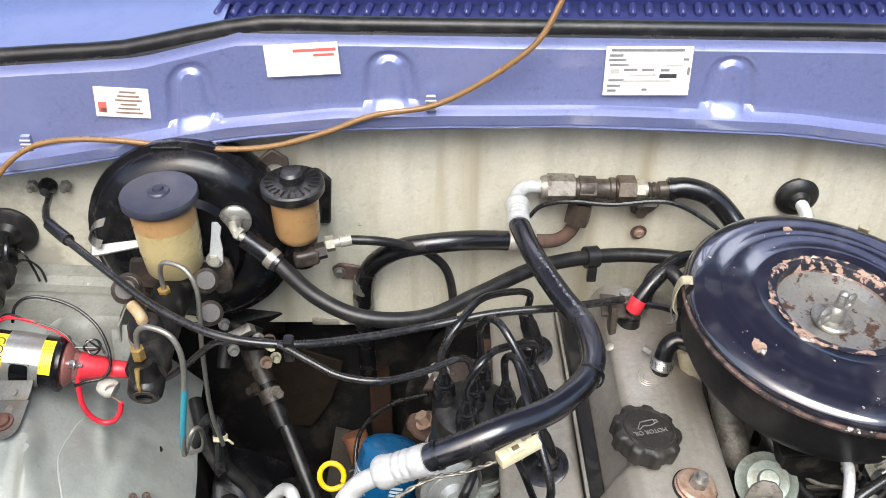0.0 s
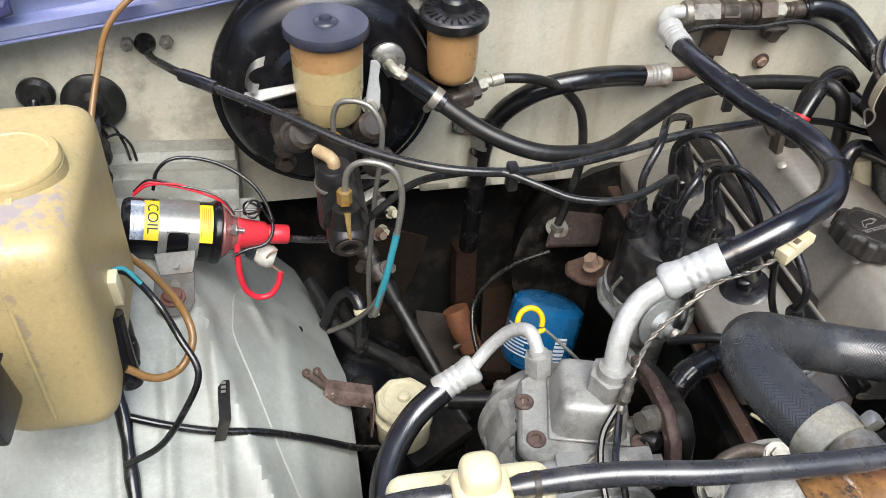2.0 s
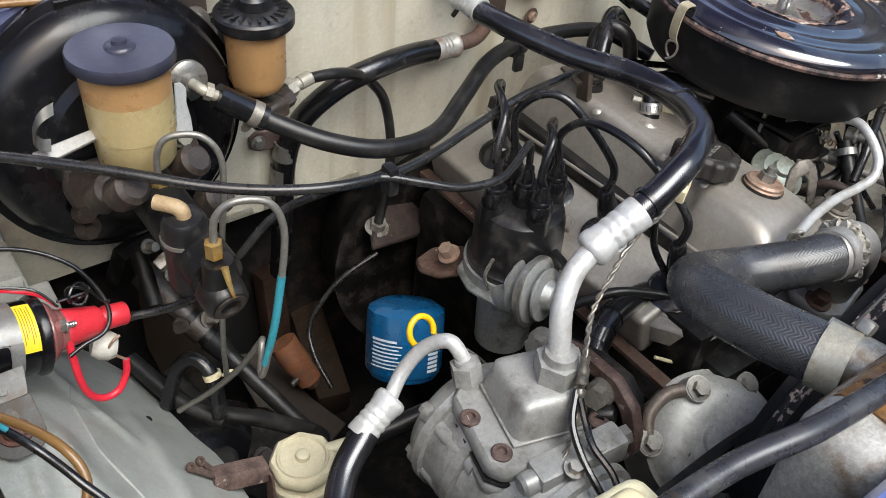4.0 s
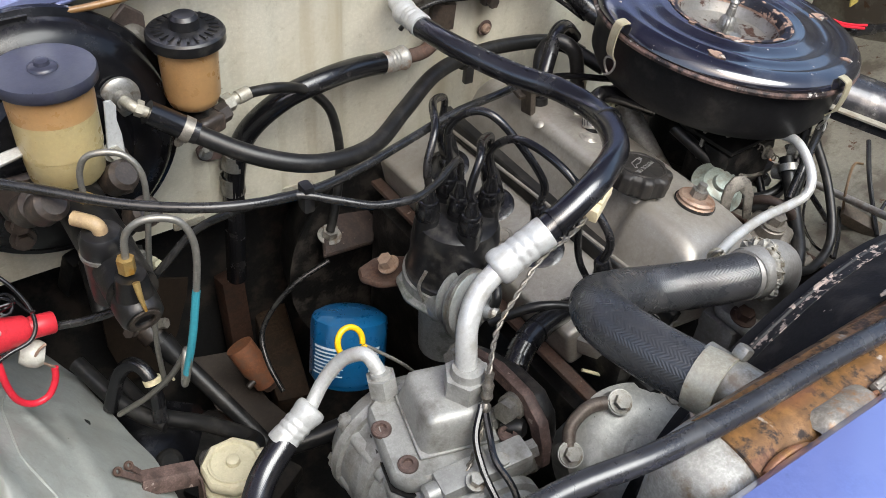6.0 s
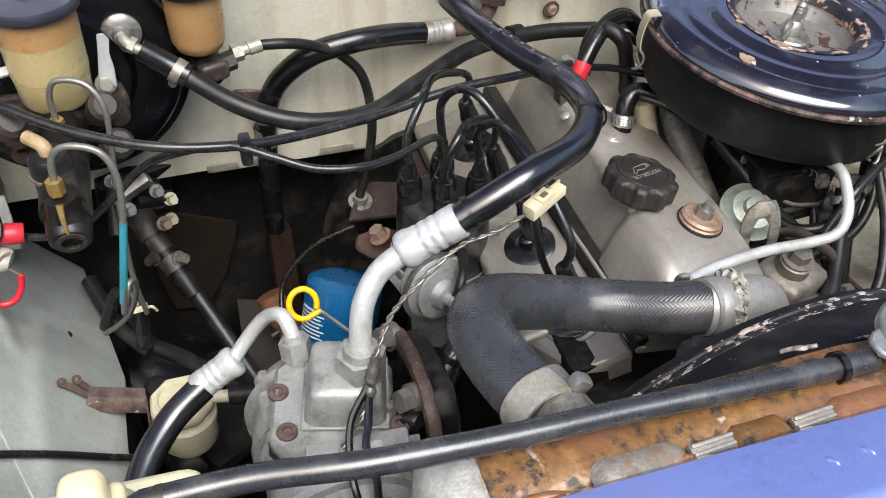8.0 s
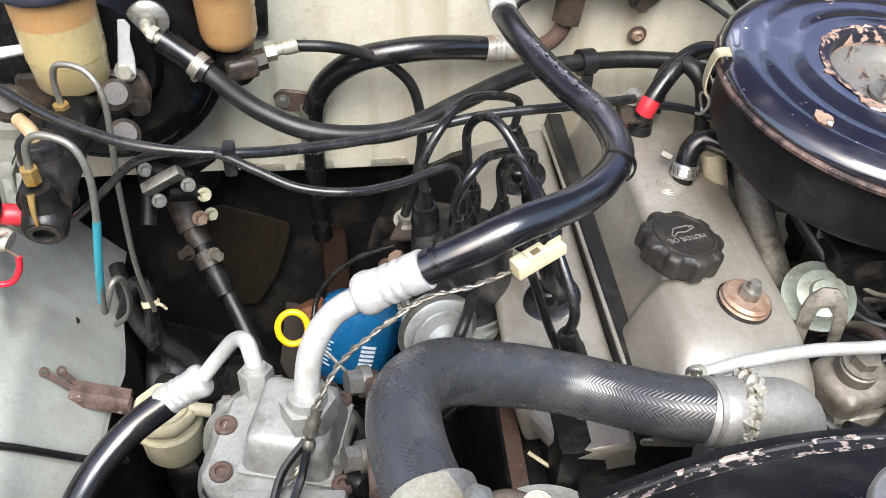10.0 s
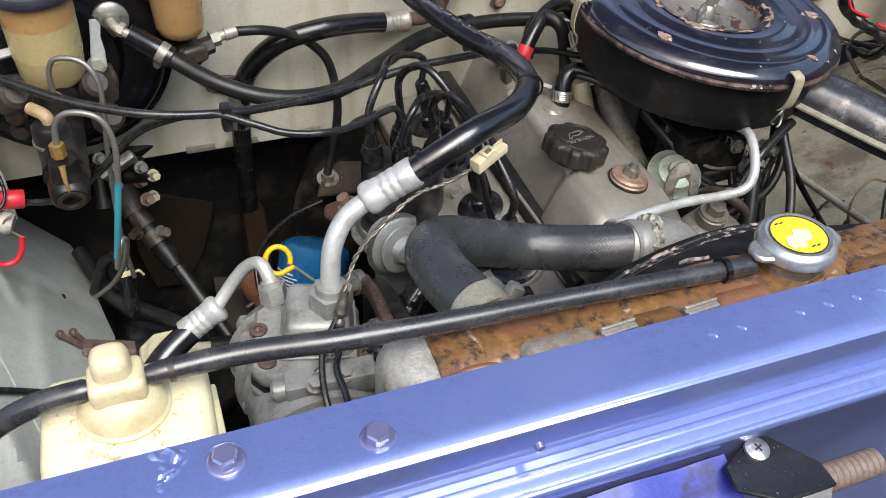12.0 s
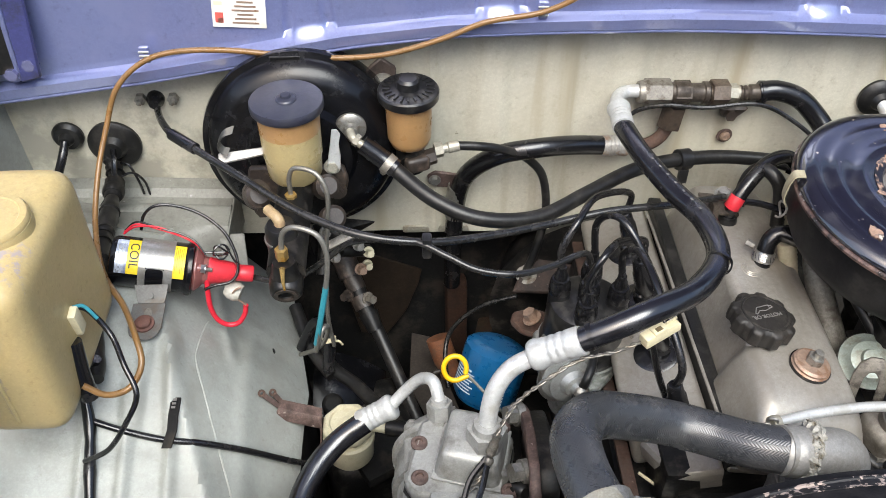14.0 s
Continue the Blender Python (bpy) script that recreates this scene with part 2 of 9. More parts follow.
def knit(m, strength=0.14, zig=0.0050, pitch=0.0030):
    """Adds the woven ply that shows through a hose wall, along its own length."""
    nt = m.node_tree
    bsdf = nt.nodes["Principled BSDF"]
    uv = nt.nodes.new("ShaderNodeUVMap")
    sep = nt.nodes.new("ShaderNodeSeparateXYZ")
    nt.links.new(uv.outputs[0], sep.inputs[0])
    tri = nt.nodes.new("ShaderNodeMath")
    tri.operation = "PINGPONG"
    nt.links.new(sep.outputs[0], tri.inputs[0])
    tri.inputs[1].default_value = zig
    add = nt.nodes.new("ShaderNodeMath")
    add.operation = "ADD"
    nt.links.new(tri.outputs[0], add.inputs[0])
    nt.links.new(sep.outputs[1], add.inputs[1])
    mul = nt.nodes.new("ShaderNodeMath")
    mul.operation = "MULTIPLY"
    mul.inputs[1].default_value = 2 * math.pi / pitch
    nt.links.new(add.outputs[0], mul.inputs[0])
    sine = nt.nodes.new("ShaderNodeMath")
    sine.operation = "SINE"
    nt.links.new(mul.outputs[0], sine.inputs[0])
    b = nt.nodes.new("ShaderNodeBump")
    b.inputs["Strength"].default_value, b.inputs["Distance"].default_value = strength, 0.0004
    nt.links.new(sine.outputs[0], b.inputs["Height"])
    nt.links.new(b.outputs["Normal"], bsdf.inputs["Normal"])
    return m


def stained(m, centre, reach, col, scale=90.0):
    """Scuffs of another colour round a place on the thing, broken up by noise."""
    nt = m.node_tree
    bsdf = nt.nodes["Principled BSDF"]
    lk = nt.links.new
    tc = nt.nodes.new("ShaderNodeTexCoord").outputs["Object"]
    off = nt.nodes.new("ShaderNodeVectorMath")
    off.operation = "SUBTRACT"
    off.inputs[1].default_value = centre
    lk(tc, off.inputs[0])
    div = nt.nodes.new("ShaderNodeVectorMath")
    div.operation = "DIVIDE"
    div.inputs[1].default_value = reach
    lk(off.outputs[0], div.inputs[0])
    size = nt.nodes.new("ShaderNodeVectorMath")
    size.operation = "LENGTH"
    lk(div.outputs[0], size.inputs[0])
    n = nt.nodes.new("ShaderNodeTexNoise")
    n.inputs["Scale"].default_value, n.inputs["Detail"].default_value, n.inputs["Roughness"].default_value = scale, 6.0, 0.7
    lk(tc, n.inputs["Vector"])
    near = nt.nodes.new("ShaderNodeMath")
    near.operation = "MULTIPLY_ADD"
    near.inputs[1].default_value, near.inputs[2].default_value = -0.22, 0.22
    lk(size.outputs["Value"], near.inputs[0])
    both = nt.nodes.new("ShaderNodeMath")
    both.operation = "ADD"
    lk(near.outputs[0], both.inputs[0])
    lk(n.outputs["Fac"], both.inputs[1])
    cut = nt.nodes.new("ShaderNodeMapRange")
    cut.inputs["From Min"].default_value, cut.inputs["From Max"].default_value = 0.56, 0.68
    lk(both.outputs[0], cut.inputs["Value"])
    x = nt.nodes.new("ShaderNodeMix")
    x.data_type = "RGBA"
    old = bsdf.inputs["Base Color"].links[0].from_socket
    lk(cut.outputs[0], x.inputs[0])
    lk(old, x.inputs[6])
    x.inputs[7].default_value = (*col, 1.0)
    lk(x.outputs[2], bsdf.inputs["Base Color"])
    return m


TANK_SCUFFED = stained(stained(clear("scuffed_tank_plastic", (0.46, 0.36, 0.175), 0.40, 0.0, 0.3), (0.002, -0.052, 0.188), (0.042, 0.040, 0.030), (0.30, 0.265, 0.27)), (0.0, -0.0925, 0.09), (0.005, 0.02, 0.085), (0.30, 0.24, 0.16))
PLY = knit(mat("grey_ply_hose_rubber", (0.038, 0.040, 0.044), 0.27, spec=0.7, col2=(0.055, 0.055, 0.057), patch=25, grain=0.08), 0.24)
PLY_BLACK = knit(mat("glossy_black_ply_hose", (0.008, 0.008, 0.010), 0.20, col2=(0.016, 0.016, 0.018), patch=30, rough2=0.28, grain=0.1, spec=1.0), 0.05, 1.0, 0.0022)


TAN_SHADE = mat("shaded_tan_plastic", (0.16, 0.12, 0.06), 0.6, grain=0.1)
PAINTED_BOLT = mat("pale_painted_bolt", (0.26, 0.27, 0.48), 0.16, metal=0.6, grain=0.05, bump=0.05, coat=1.0)
DIRTY_ALU = mat("oil_darkened_head", (0.09, 0.084, 0.075), 0.5, metal=0.4, col2=(0.06, 0.05, 0.04), patch=26, lo=0.46, hi=0.66, grain=0.15, bump=0.4)
SHEEN_HOSE = mat("grey_sheen_hose", (0.030, 0.030, 0.032), 0.27, spec=0.85, col2=(0.055, 0.054, 0.052), patch=40, grain=0.1, bump=0.05)
SPECKLED = mat("speckled_silver_casting", (0.54, 0.54, 0.50), 0.4, metal=0.2, col2=(0.28, 0.265, 0.23), patch=30, lo=0.5, hi=0.7, grain=0.1, bump=0.25, chips=(0.07, 0.06, 0.045), chip_scale=160, chip_at=0.665)
OXIDE = mat("oxidised_grey_tank_end", (0.40, 0.395, 0.37), 0.6, metal=0.2, col2=(0.17, 0.13, 0.09), patch=30, lo=0.52, hi=0.64, grain=0.15, bump=0.5)
# Blue in the black cap's colour stands in for reflected sky.
CAP_SKY_TINT = mat("black_cap_with_sky_tint", (0.034, 0.036, 0.055), 0.30, col2=(0.04, 0.042, 0.055), patch=40, grain=0.12, bump=0.1)
BLUE_DIRTY = mat("grimy_blue_paint", (0.045, 0.05, 0.16), 0.4, col2=(0.02, 0.02, 0.03), patch=26, lo=0.48, hi=0.66, grain=0.1, bump=0.1, coat=0.5, chips=(0.35, 0.36, 0.42), chip_scale=60, chip_at=0.70)
BOWL_BLACK = mat("matt_black_bowl_paint", (0.011, 0.011, 0.012), 0.42, col2=(0.022, 0.021, 0.02), patch=25, grain=0.15, bump=0.1, spec=0.2)
CLIP_BEIGE = mat("beige_plated_clip", (0.46, 0.42, 0.29), 0.45, metal=0.25, col2=(0.33, 0.28, 0.18), patch=60, grain=0.08)
STRAP_RUST = mat("pale_rusty_strap", (0.15, 0.10, 0.085), 0.6, metal=0.2, col2=(0.055, 0.035, 0.03), patch=60, lo=0.45, hi=0.6, grain=0.2, bump=0.4, chips=(0.3, 0.25, 0.22), chip_scale=90, chip_at=0.64)
RIM_PINK = mat("rust_pink_rim", (0.20, 0.13, 0.11), 0.45, metal=0.3, col2=(0.022, 0.018, 0.018), patch=30, lo=0.44, hi=0.54, grain=0.15, bump=0.3, chips=(0.5, 0.46, 0.43), chip_scale=60, chip_at=0.60)
SNORKEL = mat("dusty_satin_black_snorkel", (0.075, 0.075, 0.080), 0.24, metal=0.55, col2=(0.20, 0.19, 0.18), patch=26, grain=0.12, bump=0.08)
DISH_EDGE = mat("flaked_dish_edge", (0.014, 0.014, 0.02), 0.4, grain=0.2, bump=0.3, chips=(0.30, 0.20, 0.15), chip_scale=75, chip_at=0.52)
CAP_ZINC = mat("pressed_zinc_cap", (0.60, 0.60, 0.58), 0.33, metal=0.8, col2=(0.42, 0.40, 0.36), patch=60, grain=0.08, bump=0.15)


# ---- mesh helpers ----
def finish(name, bm, material, sharp=38.0):
    """A smooth-shaded mesh with its origin at the middle of its base, and that origin."""
    bmesh.ops.recalc_face_normals(bm, faces=bm.faces)
    lo = Vector([min(v.co[k] for v in bm.verts) for k in range(3)])
    hi = Vector([max(v.co[k] for v in bm.verts) for k in range(3)])
    base = Vector(((lo.x + hi.x) / 2, (lo.y + hi.y) / 2, lo.z))
    bmesh.ops.translate(bm, verts=bm.verts, vec=-base)
    me = bpy.data.meshes.new(name)
    bm.to_mesh(me)
    bm.free()
    me.polygons.foreach_set("use_smooth", [True] * len(me.polygons))
    me.set_sharp_from_angle(angle=radians(sharp))
    me.materials.append(material)
    return me, base


def thing(name, label, category, bm=None, material=None, at=None, group="", kind="", sharp=38.0):
    """A top-level thing: one mesh, or an Empty at its base."""
    if bm is None:
        ob = new(name)
        ob.empty_display_size = 0.02
        ob.location = at
    else:
        me, base = finish(name, bm, material, sharp)
        ob = new(name, me)
        ob.location = base
    return tagged(ob, label, category, group, kind)


def part(name, bm, material, parent, label="", sharp=38.0):
    """One mesh under a thing or a part, given in the world's places."""
    me, base = finish(name, bm, material, sharp)
    ob = new(name, me)
    origin = Vector()
    up = parent
    while up:
        origin += up.location
        up = up.parent
    ob.parent = parent
    ob.location = base - origin
    return tagged(ob, label)


def spline(pts, per=8):
    """A smooth line through the points."""
    p = [Vector(q) for q in pts]
    if len(p) == 2:
        return [p[0].lerp(p[1], i / per) for i in range(per + 1)]
    q = [2 * p[0] - p[1], *p, 2 * p[-1] - p[-2]]
    out = []
    for i in range(1, len(q) - 2):
        a, b, c, d = q[i - 1:i + 3]
        for k in range(per):
            t = k / per
            out.append(0.5 * (2 * b + (c - a) * t + (2 * a - 5 * b + 4 * c - d) * t * t + (3 * b - a - 3 * c + d) * t ** 3))
    return out + [p[-1]]


def sweep(pts, r, n=12, per=8, smooth=True, bm=None, wob=0.0, fine=60):
    """A round hose along the points, with ends closed; r is a radius or a function of 0..1."""
    bm = bm or bmesh.new()
    uvl = bm.loops.layers.uv.verify()
    line = spline(pts, per) if smooth else [Vector(p) for p in pts]
    rad = r if callable(r) else (lambda s: r)
    tang = [(line[min(i + 1, len(line) - 1)] - line[max(i - 1, 0)]).normalized() for i in range(len(line))]
    side = tang[0].orthogonal().normalized()
    rings, run, runs = [], 0.0, []
    for i, p in enumerate(line):
        if i:
            run += (p - line[i - 1]).length
        side = (side - tang[i] * side.dot(tang[i])).normalized()
        other = tang[i].cross(side)
        rr = rad(i / (len(line) - 1)) * (1 + wob * noise.noise(p * fine))
        rings.append([bm.verts.new(p + rr * (math.cos(a) * side + math.sin(a) * other)) for a in (2 * math.pi * k / n for k in range(n))])
        runs.append(run)
    girth = 2 * math.pi * rad(0.5)
    for i in range(len(rings) - 1):
        for k in range(n):
            f = bm.faces.new((rings[i][k], rings[i][(k + 1) % n], rings[i + 1][(k + 1) % n], rings[i + 1][k]))
            for loop, (u, v) in zip(f.loops, ((k, i), (k + 1, i), (k + 1, i + 1), (k, i + 1))):
                loop[uvl].uv = (u / n * girth, runs[v])
    bm.faces.new(rings[0][::-1])
    bm.faces.new(rings[-1])
    return bm


def to(p, way, turn=0.0):
    """A frame at p whose z looks along way."""
    return Matrix.Translation(p) @ Vector(way).to_track_quat("Z", "Y").to_matrix().to_4x4() @ Matrix.Rotation(radians(turn), 4, "Z")


def leaning(p, way):
    """A frame at p, tipped the shortest way from upright to way."""
    return Matrix.Translation(p) @ Vector((0, 0, 1)).rotation_difference(Vector(way).normalized()).to_matrix().to_4x4()


def lathe(profile, m=None, n=32, bm=None, lobes=None):
    """A turned shape from (radius, height) pairs about z of m; lobes: (count, depth) scallops the widest rings."""
    bm = bm or bmesh.new()
    m = m or Matrix()
    rings = []
    for r, z, *bumpy in profile:
        ring = []
        for k in range(n):
            a = 2 * math.pi * k / n
            rr = r
            if lobes and bumpy:
                rr = r * (1 + lobes[1] * max(-1.0, min(1.0, 2.2 * math.cos(lobes[0] * a))))
            ring.append(bm.verts.new(m @ Vector((rr * math.cos(a), rr * math.sin(a), z))))
        rings.append(ring)
    for i in range(len(rings) - 1):
        for k in range(n):
            bm.faces.new((rings[i][k], rings[i][(k + 1) % n], rings[i + 1][(k + 1) % n], rings[i + 1][k]))
    if profile[0][0] > 1e-6 and profile[-1][0] > 1e-6:
        for k in range(n):
            bm.faces.new((rings[-1][k], rings[-1][(k + 1) % n], rings[0][(k + 1) % n], rings[0][k]))
    bmesh.ops.remove_doubles(bm, verts=[v for ring in (rings[0], rings[-1]) for v in ring], dist=1e-7)
    return bm


def block(size, m, bevel=0.003, bm=None, seg=2):
    """A box with rounded edges, centred on m."""
    own = bmesh.new()
    bmesh.ops.create_cube(own, size=1.0, matrix=Matrix.Diagonal((*size, 1)))
    if bevel:
        bmesh.ops.bevel(own, geom=own.edges[:], offset=bevel, segments=seg, affect="EDGES", profile=0.6)
    bmesh.ops.transform(own, matrix=m, verts=own.verts)
    if bm is None:
        return own
    return merge(bm, own)


def merge(bm, other):
    made = {v: bm.verts.new(v.co) for v in other.verts}
    for f in other.faces:
        bm.faces.new([made[v] for v in f.verts])
    other.free()
    return bm


def prism(outline, thick, m, bevel=0.0015, bm=None):
    """A plate: a flat outline with thickness, centred on m."""
    own = bmesh.new()
    low = [own.verts.new((x, y, -thick / 2)) for x, y in outline]
    top = [own.verts.new((x, y, thick / 2)) for x, y in outline]
    n = len(outline)
    own.faces.new(low[::-1])
    own.faces.new(top)
    for k in range(n):
        own.faces.new((low[k], low[(k + 1) % n], top[(k + 1) % n], top[k]))
    bmesh.ops.recalc_face_normals(own, faces=own.faces)
    if bevel:
        bmesh.ops.bevel(own, geom=own.edges[:], offset=bevel, segments=1, affect="EDGES")
    bmesh.ops.transform(own, matrix=m, verts=own.verts)
    return own if bm is None else merge(bm, own)


def hexagon(r, h, m, bm=None):
    """A nut or a bolt's head, standing on m."""
    return prism([(r * math.cos(math.pi / 3 * k), r * math.sin(math.pi / 3 * k)) for k in range(6)], h, m @ Matrix.Translation((0, 0, h / 2)), 0, bm)


def sheet(fn, us, vs, thick, bm=None):
    """A pressed panel: fn(u, v) gives its place; it is given thickness along its normals."""
    bm = bm or bmesh.new()
    grid = [[bm.verts.new(fn(u, v)) for u in us] for v in vs]
    faces = [bm.faces.new((grid[j][i], grid[j][i + 1], grid[j + 1][i + 1], grid[j + 1][i])) for j in range(len(vs) - 1) for i in range(len(us) - 1)]
    bmesh.ops.recalc_face_normals(bm, faces=faces)
    bmesh.ops.solidify(bm, geom=faces, thickness=thick)
    return bm


def span(a, b, n):
    return [a + (b - a) * i / n for i in range(n + 1)]


def along(table, x):
    """Reads a value between the rows of a short table."""
    if x <= table[0][0]:
        return table[0][1]
    for (a, p), (b, q) in zip(table, table[1:]):
        if x <= b:
            return p + (q - p) * (x - a) / (b - a)
    return table[-1][1]


def bolt(name, p, way, r, h, material, parent=None, label="", washer=1.5, category="bolt"):
    """A hexagon head on a washer."""
    m = to(p, way)
    bm = lathe([(0, 0), (r * washer, 0), (r * washer, 0.0016), (0, 0.0016)], m, 20)
    hexagon(r, h, m @ Matrix.Translation((0, 0, 0.0016)), bm)
    if parent:
        return part(name, bm, material, parent, label)
    return thing(name, label, category, bm, material)


def hose(name, pts, r, material, label, category="hose", n=14, per=8, wob=0.0, group=""):
    return thing(name, label, category, sweep(pts, r, n, per, wob=wob), material, group=group)
# ---- the car's body round the engine ----
EDGE = [(-0.72, 0.815), (-0.62, 0.828), (-0.47, 0.849), (-0.34, 0.872), (-0.24, 0.89), (-0.12, 0.903), (0.0, 0.906), (0.14, 0.907), (0.29, 0.901), (0.39, 0.896), (0.5, 0.881), (0.75, 0.835), (1.0, 0.80)]
BROW = [(-0.72, 0.945), (-0.48, 0.962), (-0.33, 0.972), (-0.29, 0.982), (-0.217, 1.000), (0.47, 0.990), (1.0, 0.965)]
XS = span(-0.74, 0.98, 86)


ARCHES = (-0.277, -0.058, 0.313)


def arch_dent(x, s):
    """Depth of the stamped inverted U at a height s of 0..1 up the cowl's slope."""
    deep = 0.0
    for c in ARCHES:
        dx, up = abs(x - c), s * 0.078
        if dx < 0.04:
            far = abs(math.hypot(dx, up - 0.046) - 0.0185) if up > 0.046 else abs(dx - 0.0185 - 0.10 * (0.046 - up))
            k = max(0.0, 1 - (far / 0.0095) ** 2)
            deep += 0.0050 * k * k * (3 - 2 * k)
    return deep


def cowl(x, v):
    zb, zt = along(EDGE, x), along(BROW, x)
    swell = sum(0.009 * max(0.0, 1 - ((x - c) / 0.020) ** 2) for c in ARCHES)
    row = [(0.886, zb - 0.004), (0.856, zb - 0.001), (0.851, zb + 0.004), (0.850, zb + 0.015), (0.856, zb + 0.0185), (0.863, zb + 0.0205 + swell), (0.865, zb + 0.026 + swell), (0.872, zt - 0.006), (0.880, zt), (0.905, zt + 0.001)]
    k = min(int(v), 8)
    f = v - k
    y, z = (row[k][i] * (1 - f) + row[k + 1][i] * f for i in (0, 1))
    if k == 6:
        y += arch_dent(x, f)
    return Vector((x, y + 0.0015 * noise.noise(Vector((x * 7, z * 9, 2))), z))


XS = sorted(XS + [c + 0.0022 * k for c in ARCHES for k in range(-16, 17)])
COWL_ROWS = [0, 1, 2, 3, 4, 5] + [6 + k / 30 for k in range(30)] + [7, 8, 9]
thing("ground", "dark asphalt ground beneath the car", "ground", block((14, 14, 0.1), pose(0, 0, -0.05), 0), GROUND, kind="structure")
cowl_panel = thing("cowl_panel", "glossy violet-blue painted cowl panel above the firewall", "body panel", sheet(cowl, XS, COWL_ROWS, -0.0012), BLUE, kind="structure")
part("hem", sweep([(x, 0.8535, along(EDGE, x) - 0.0005) for x in span(-0.73, 0.97, 40)], 0.0026, 8, 2), BLUE, cowl_panel)

def firewall_at(x, v):
    z = v
    y = 0.893
    if -0.14 < x < 0.5:
        y -= 0.0055 * min(1.0, max(0.0, 0.5 + 3.2 * math.sin(x * 2 * math.pi / 0.086 + 0.6 * (z - 0.7))))
    return Vector((x, y + 0.0012 * noise.noise(Vector((x * 9, z * 9, 0))), z))


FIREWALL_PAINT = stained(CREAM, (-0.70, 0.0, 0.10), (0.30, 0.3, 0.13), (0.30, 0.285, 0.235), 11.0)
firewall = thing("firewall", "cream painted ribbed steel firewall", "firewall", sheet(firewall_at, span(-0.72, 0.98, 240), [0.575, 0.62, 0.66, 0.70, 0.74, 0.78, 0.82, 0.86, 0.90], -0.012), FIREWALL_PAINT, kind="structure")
part("lower_lip", block((0.36, 0.03, 0.012), pose(0.0, 0.905, 0.577), 0.004), CLIP_METAL, firewall)
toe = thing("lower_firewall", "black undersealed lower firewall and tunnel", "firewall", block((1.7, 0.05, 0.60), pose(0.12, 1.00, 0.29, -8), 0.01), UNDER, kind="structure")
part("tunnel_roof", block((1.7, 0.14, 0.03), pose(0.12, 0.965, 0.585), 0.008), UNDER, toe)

# rubber seal and slotted vent behind it
seal_line = [(x, 0.897, along(BROW, x) + 0.008) for x in span(-0.74, 0.98, 22)]
seal = thing("cowl_seal", "black rubber weatherstrip along the cowl edge", "weatherstrip", at=(0.12, 0.897, 0.93))
part("bulb", sweep(seal_line, 0.0095, 10, 2), RUBBER_MATT, seal)
part("lip", sweep([(x, y - 0.0085, z - 0.0065) for x, y, z in seal_line], 0.0032, 8, 2), RUBBER, seal, "shiny lower sealing lip")
vent = thing("cowl_vent", "dark blue slotted cowl vent grille", "grille", at=(0.3, 1.02, 1.0))
part("vent_bed", block((1.25, 0.20, 0.012), pose(0.37, 1.01, 1.000, 4), 0.003), BLUE_DARK, vent)
rib_mesh = None
for i in range(66):
    x = -0.24 + i * 0.0185
    if rib_mesh is None:
        first = part("slat", block((0.0085, 0.17, 0.016), pose(x, 1.015, 1.006, 4, 0, -8), 0.003, seg=1), BLUE_DARK, vent)
        rib_mesh = first.data
    else:
        slat = new("slat", rib_mesh)
        slat.parent = vent
        slat.location = first.location + Vector((i * 0.0185, 0, 0))
for y in (0.955, 1.0, 1.045):
    part("cross_bar", block((1.24, 0.008, 0.010), pose(0.37, y, 1.014 + (y - 1) * 0.07, 4), 0.002), BLUE_DARK, vent)
part("scuttle_corner", sheet(lambda x, v: Vector((x, 0.908 + 0.05 * v, along(BROW, x) + 0.010 + 0.014 * v * (1 if x < -0.3 else 0.3))), span(-0.74, -0.24, 14), range(5), 0.0015), BLUE, vent)

# hinge plate at the corner of the cowl
hinge = thing("hood_hinge", "grimy blue hood hinge with bolts at the cowl corner", "hinge", at=(-0.64, 0.855, 0.84))
part("plate", prism([(-0.052, -0.075), (0.0, -0.070), (0.004, -0.03), (0.0, 0.10), (-0.052, 0.10)], 0.005, pose(-0.640, 0.849, 0.925, 82), 0.0015), BLUE_DIRTY, hinge)
# Near-black sheet paints the shade inside the hinge gap.
part("gap_shade", prism([(-0.014, -0.060), (0.010, -0.056), (0.014, 0.10), (-0.012, 0.10)], 0.004, pose(-0.624, 0.8525, 0.925, 82), 0.001), UNDER, hinge, "black sheet for the shade between the hinge plates")
part("arm", prism([(-0.008, -0.066), (0.016, -0.060), (0.022, 0.10), (-0.006, 0.10)], 0.006, pose(-0.600, 0.848, 0.925, 82), 0.002), BLUE_DIRTY, hinge)
part("fold", sweep([(-0.612, 0.846, 0.862), (-0.611, 0.850, 0.93), (-0.609, 0.858, 1.02)], 0.0035, 8), BLUE, hinge)
for x, z in ((-0.655, 0.945), (-0.595, 0.880), (-0.618, 0.868)):
    bolt("bolt", (x, 0.845, z), (0, -1, 0.1), 0.0075, 0.006, PAINTED_BOLT, hinge)


# left inner wing: a dome over the wheel that falls to the frame
WING_BEADS = [(0.30, 0.63, [(0.30, -0.418), (0.487, -0.422), (0.613, -0.429)]), (0.30, 0.56, [(0.30, -0.463), (0.56, -0.467)]), (0.50, 0.61, [(0.50, -0.459), (0.61, -0.452)]), (0.30, 0.64, [(0.30, -0.50), (0.64, -0.51)]), (0.62, 0.80, [(0.62, -0.375), (0.80, -0.43)])]


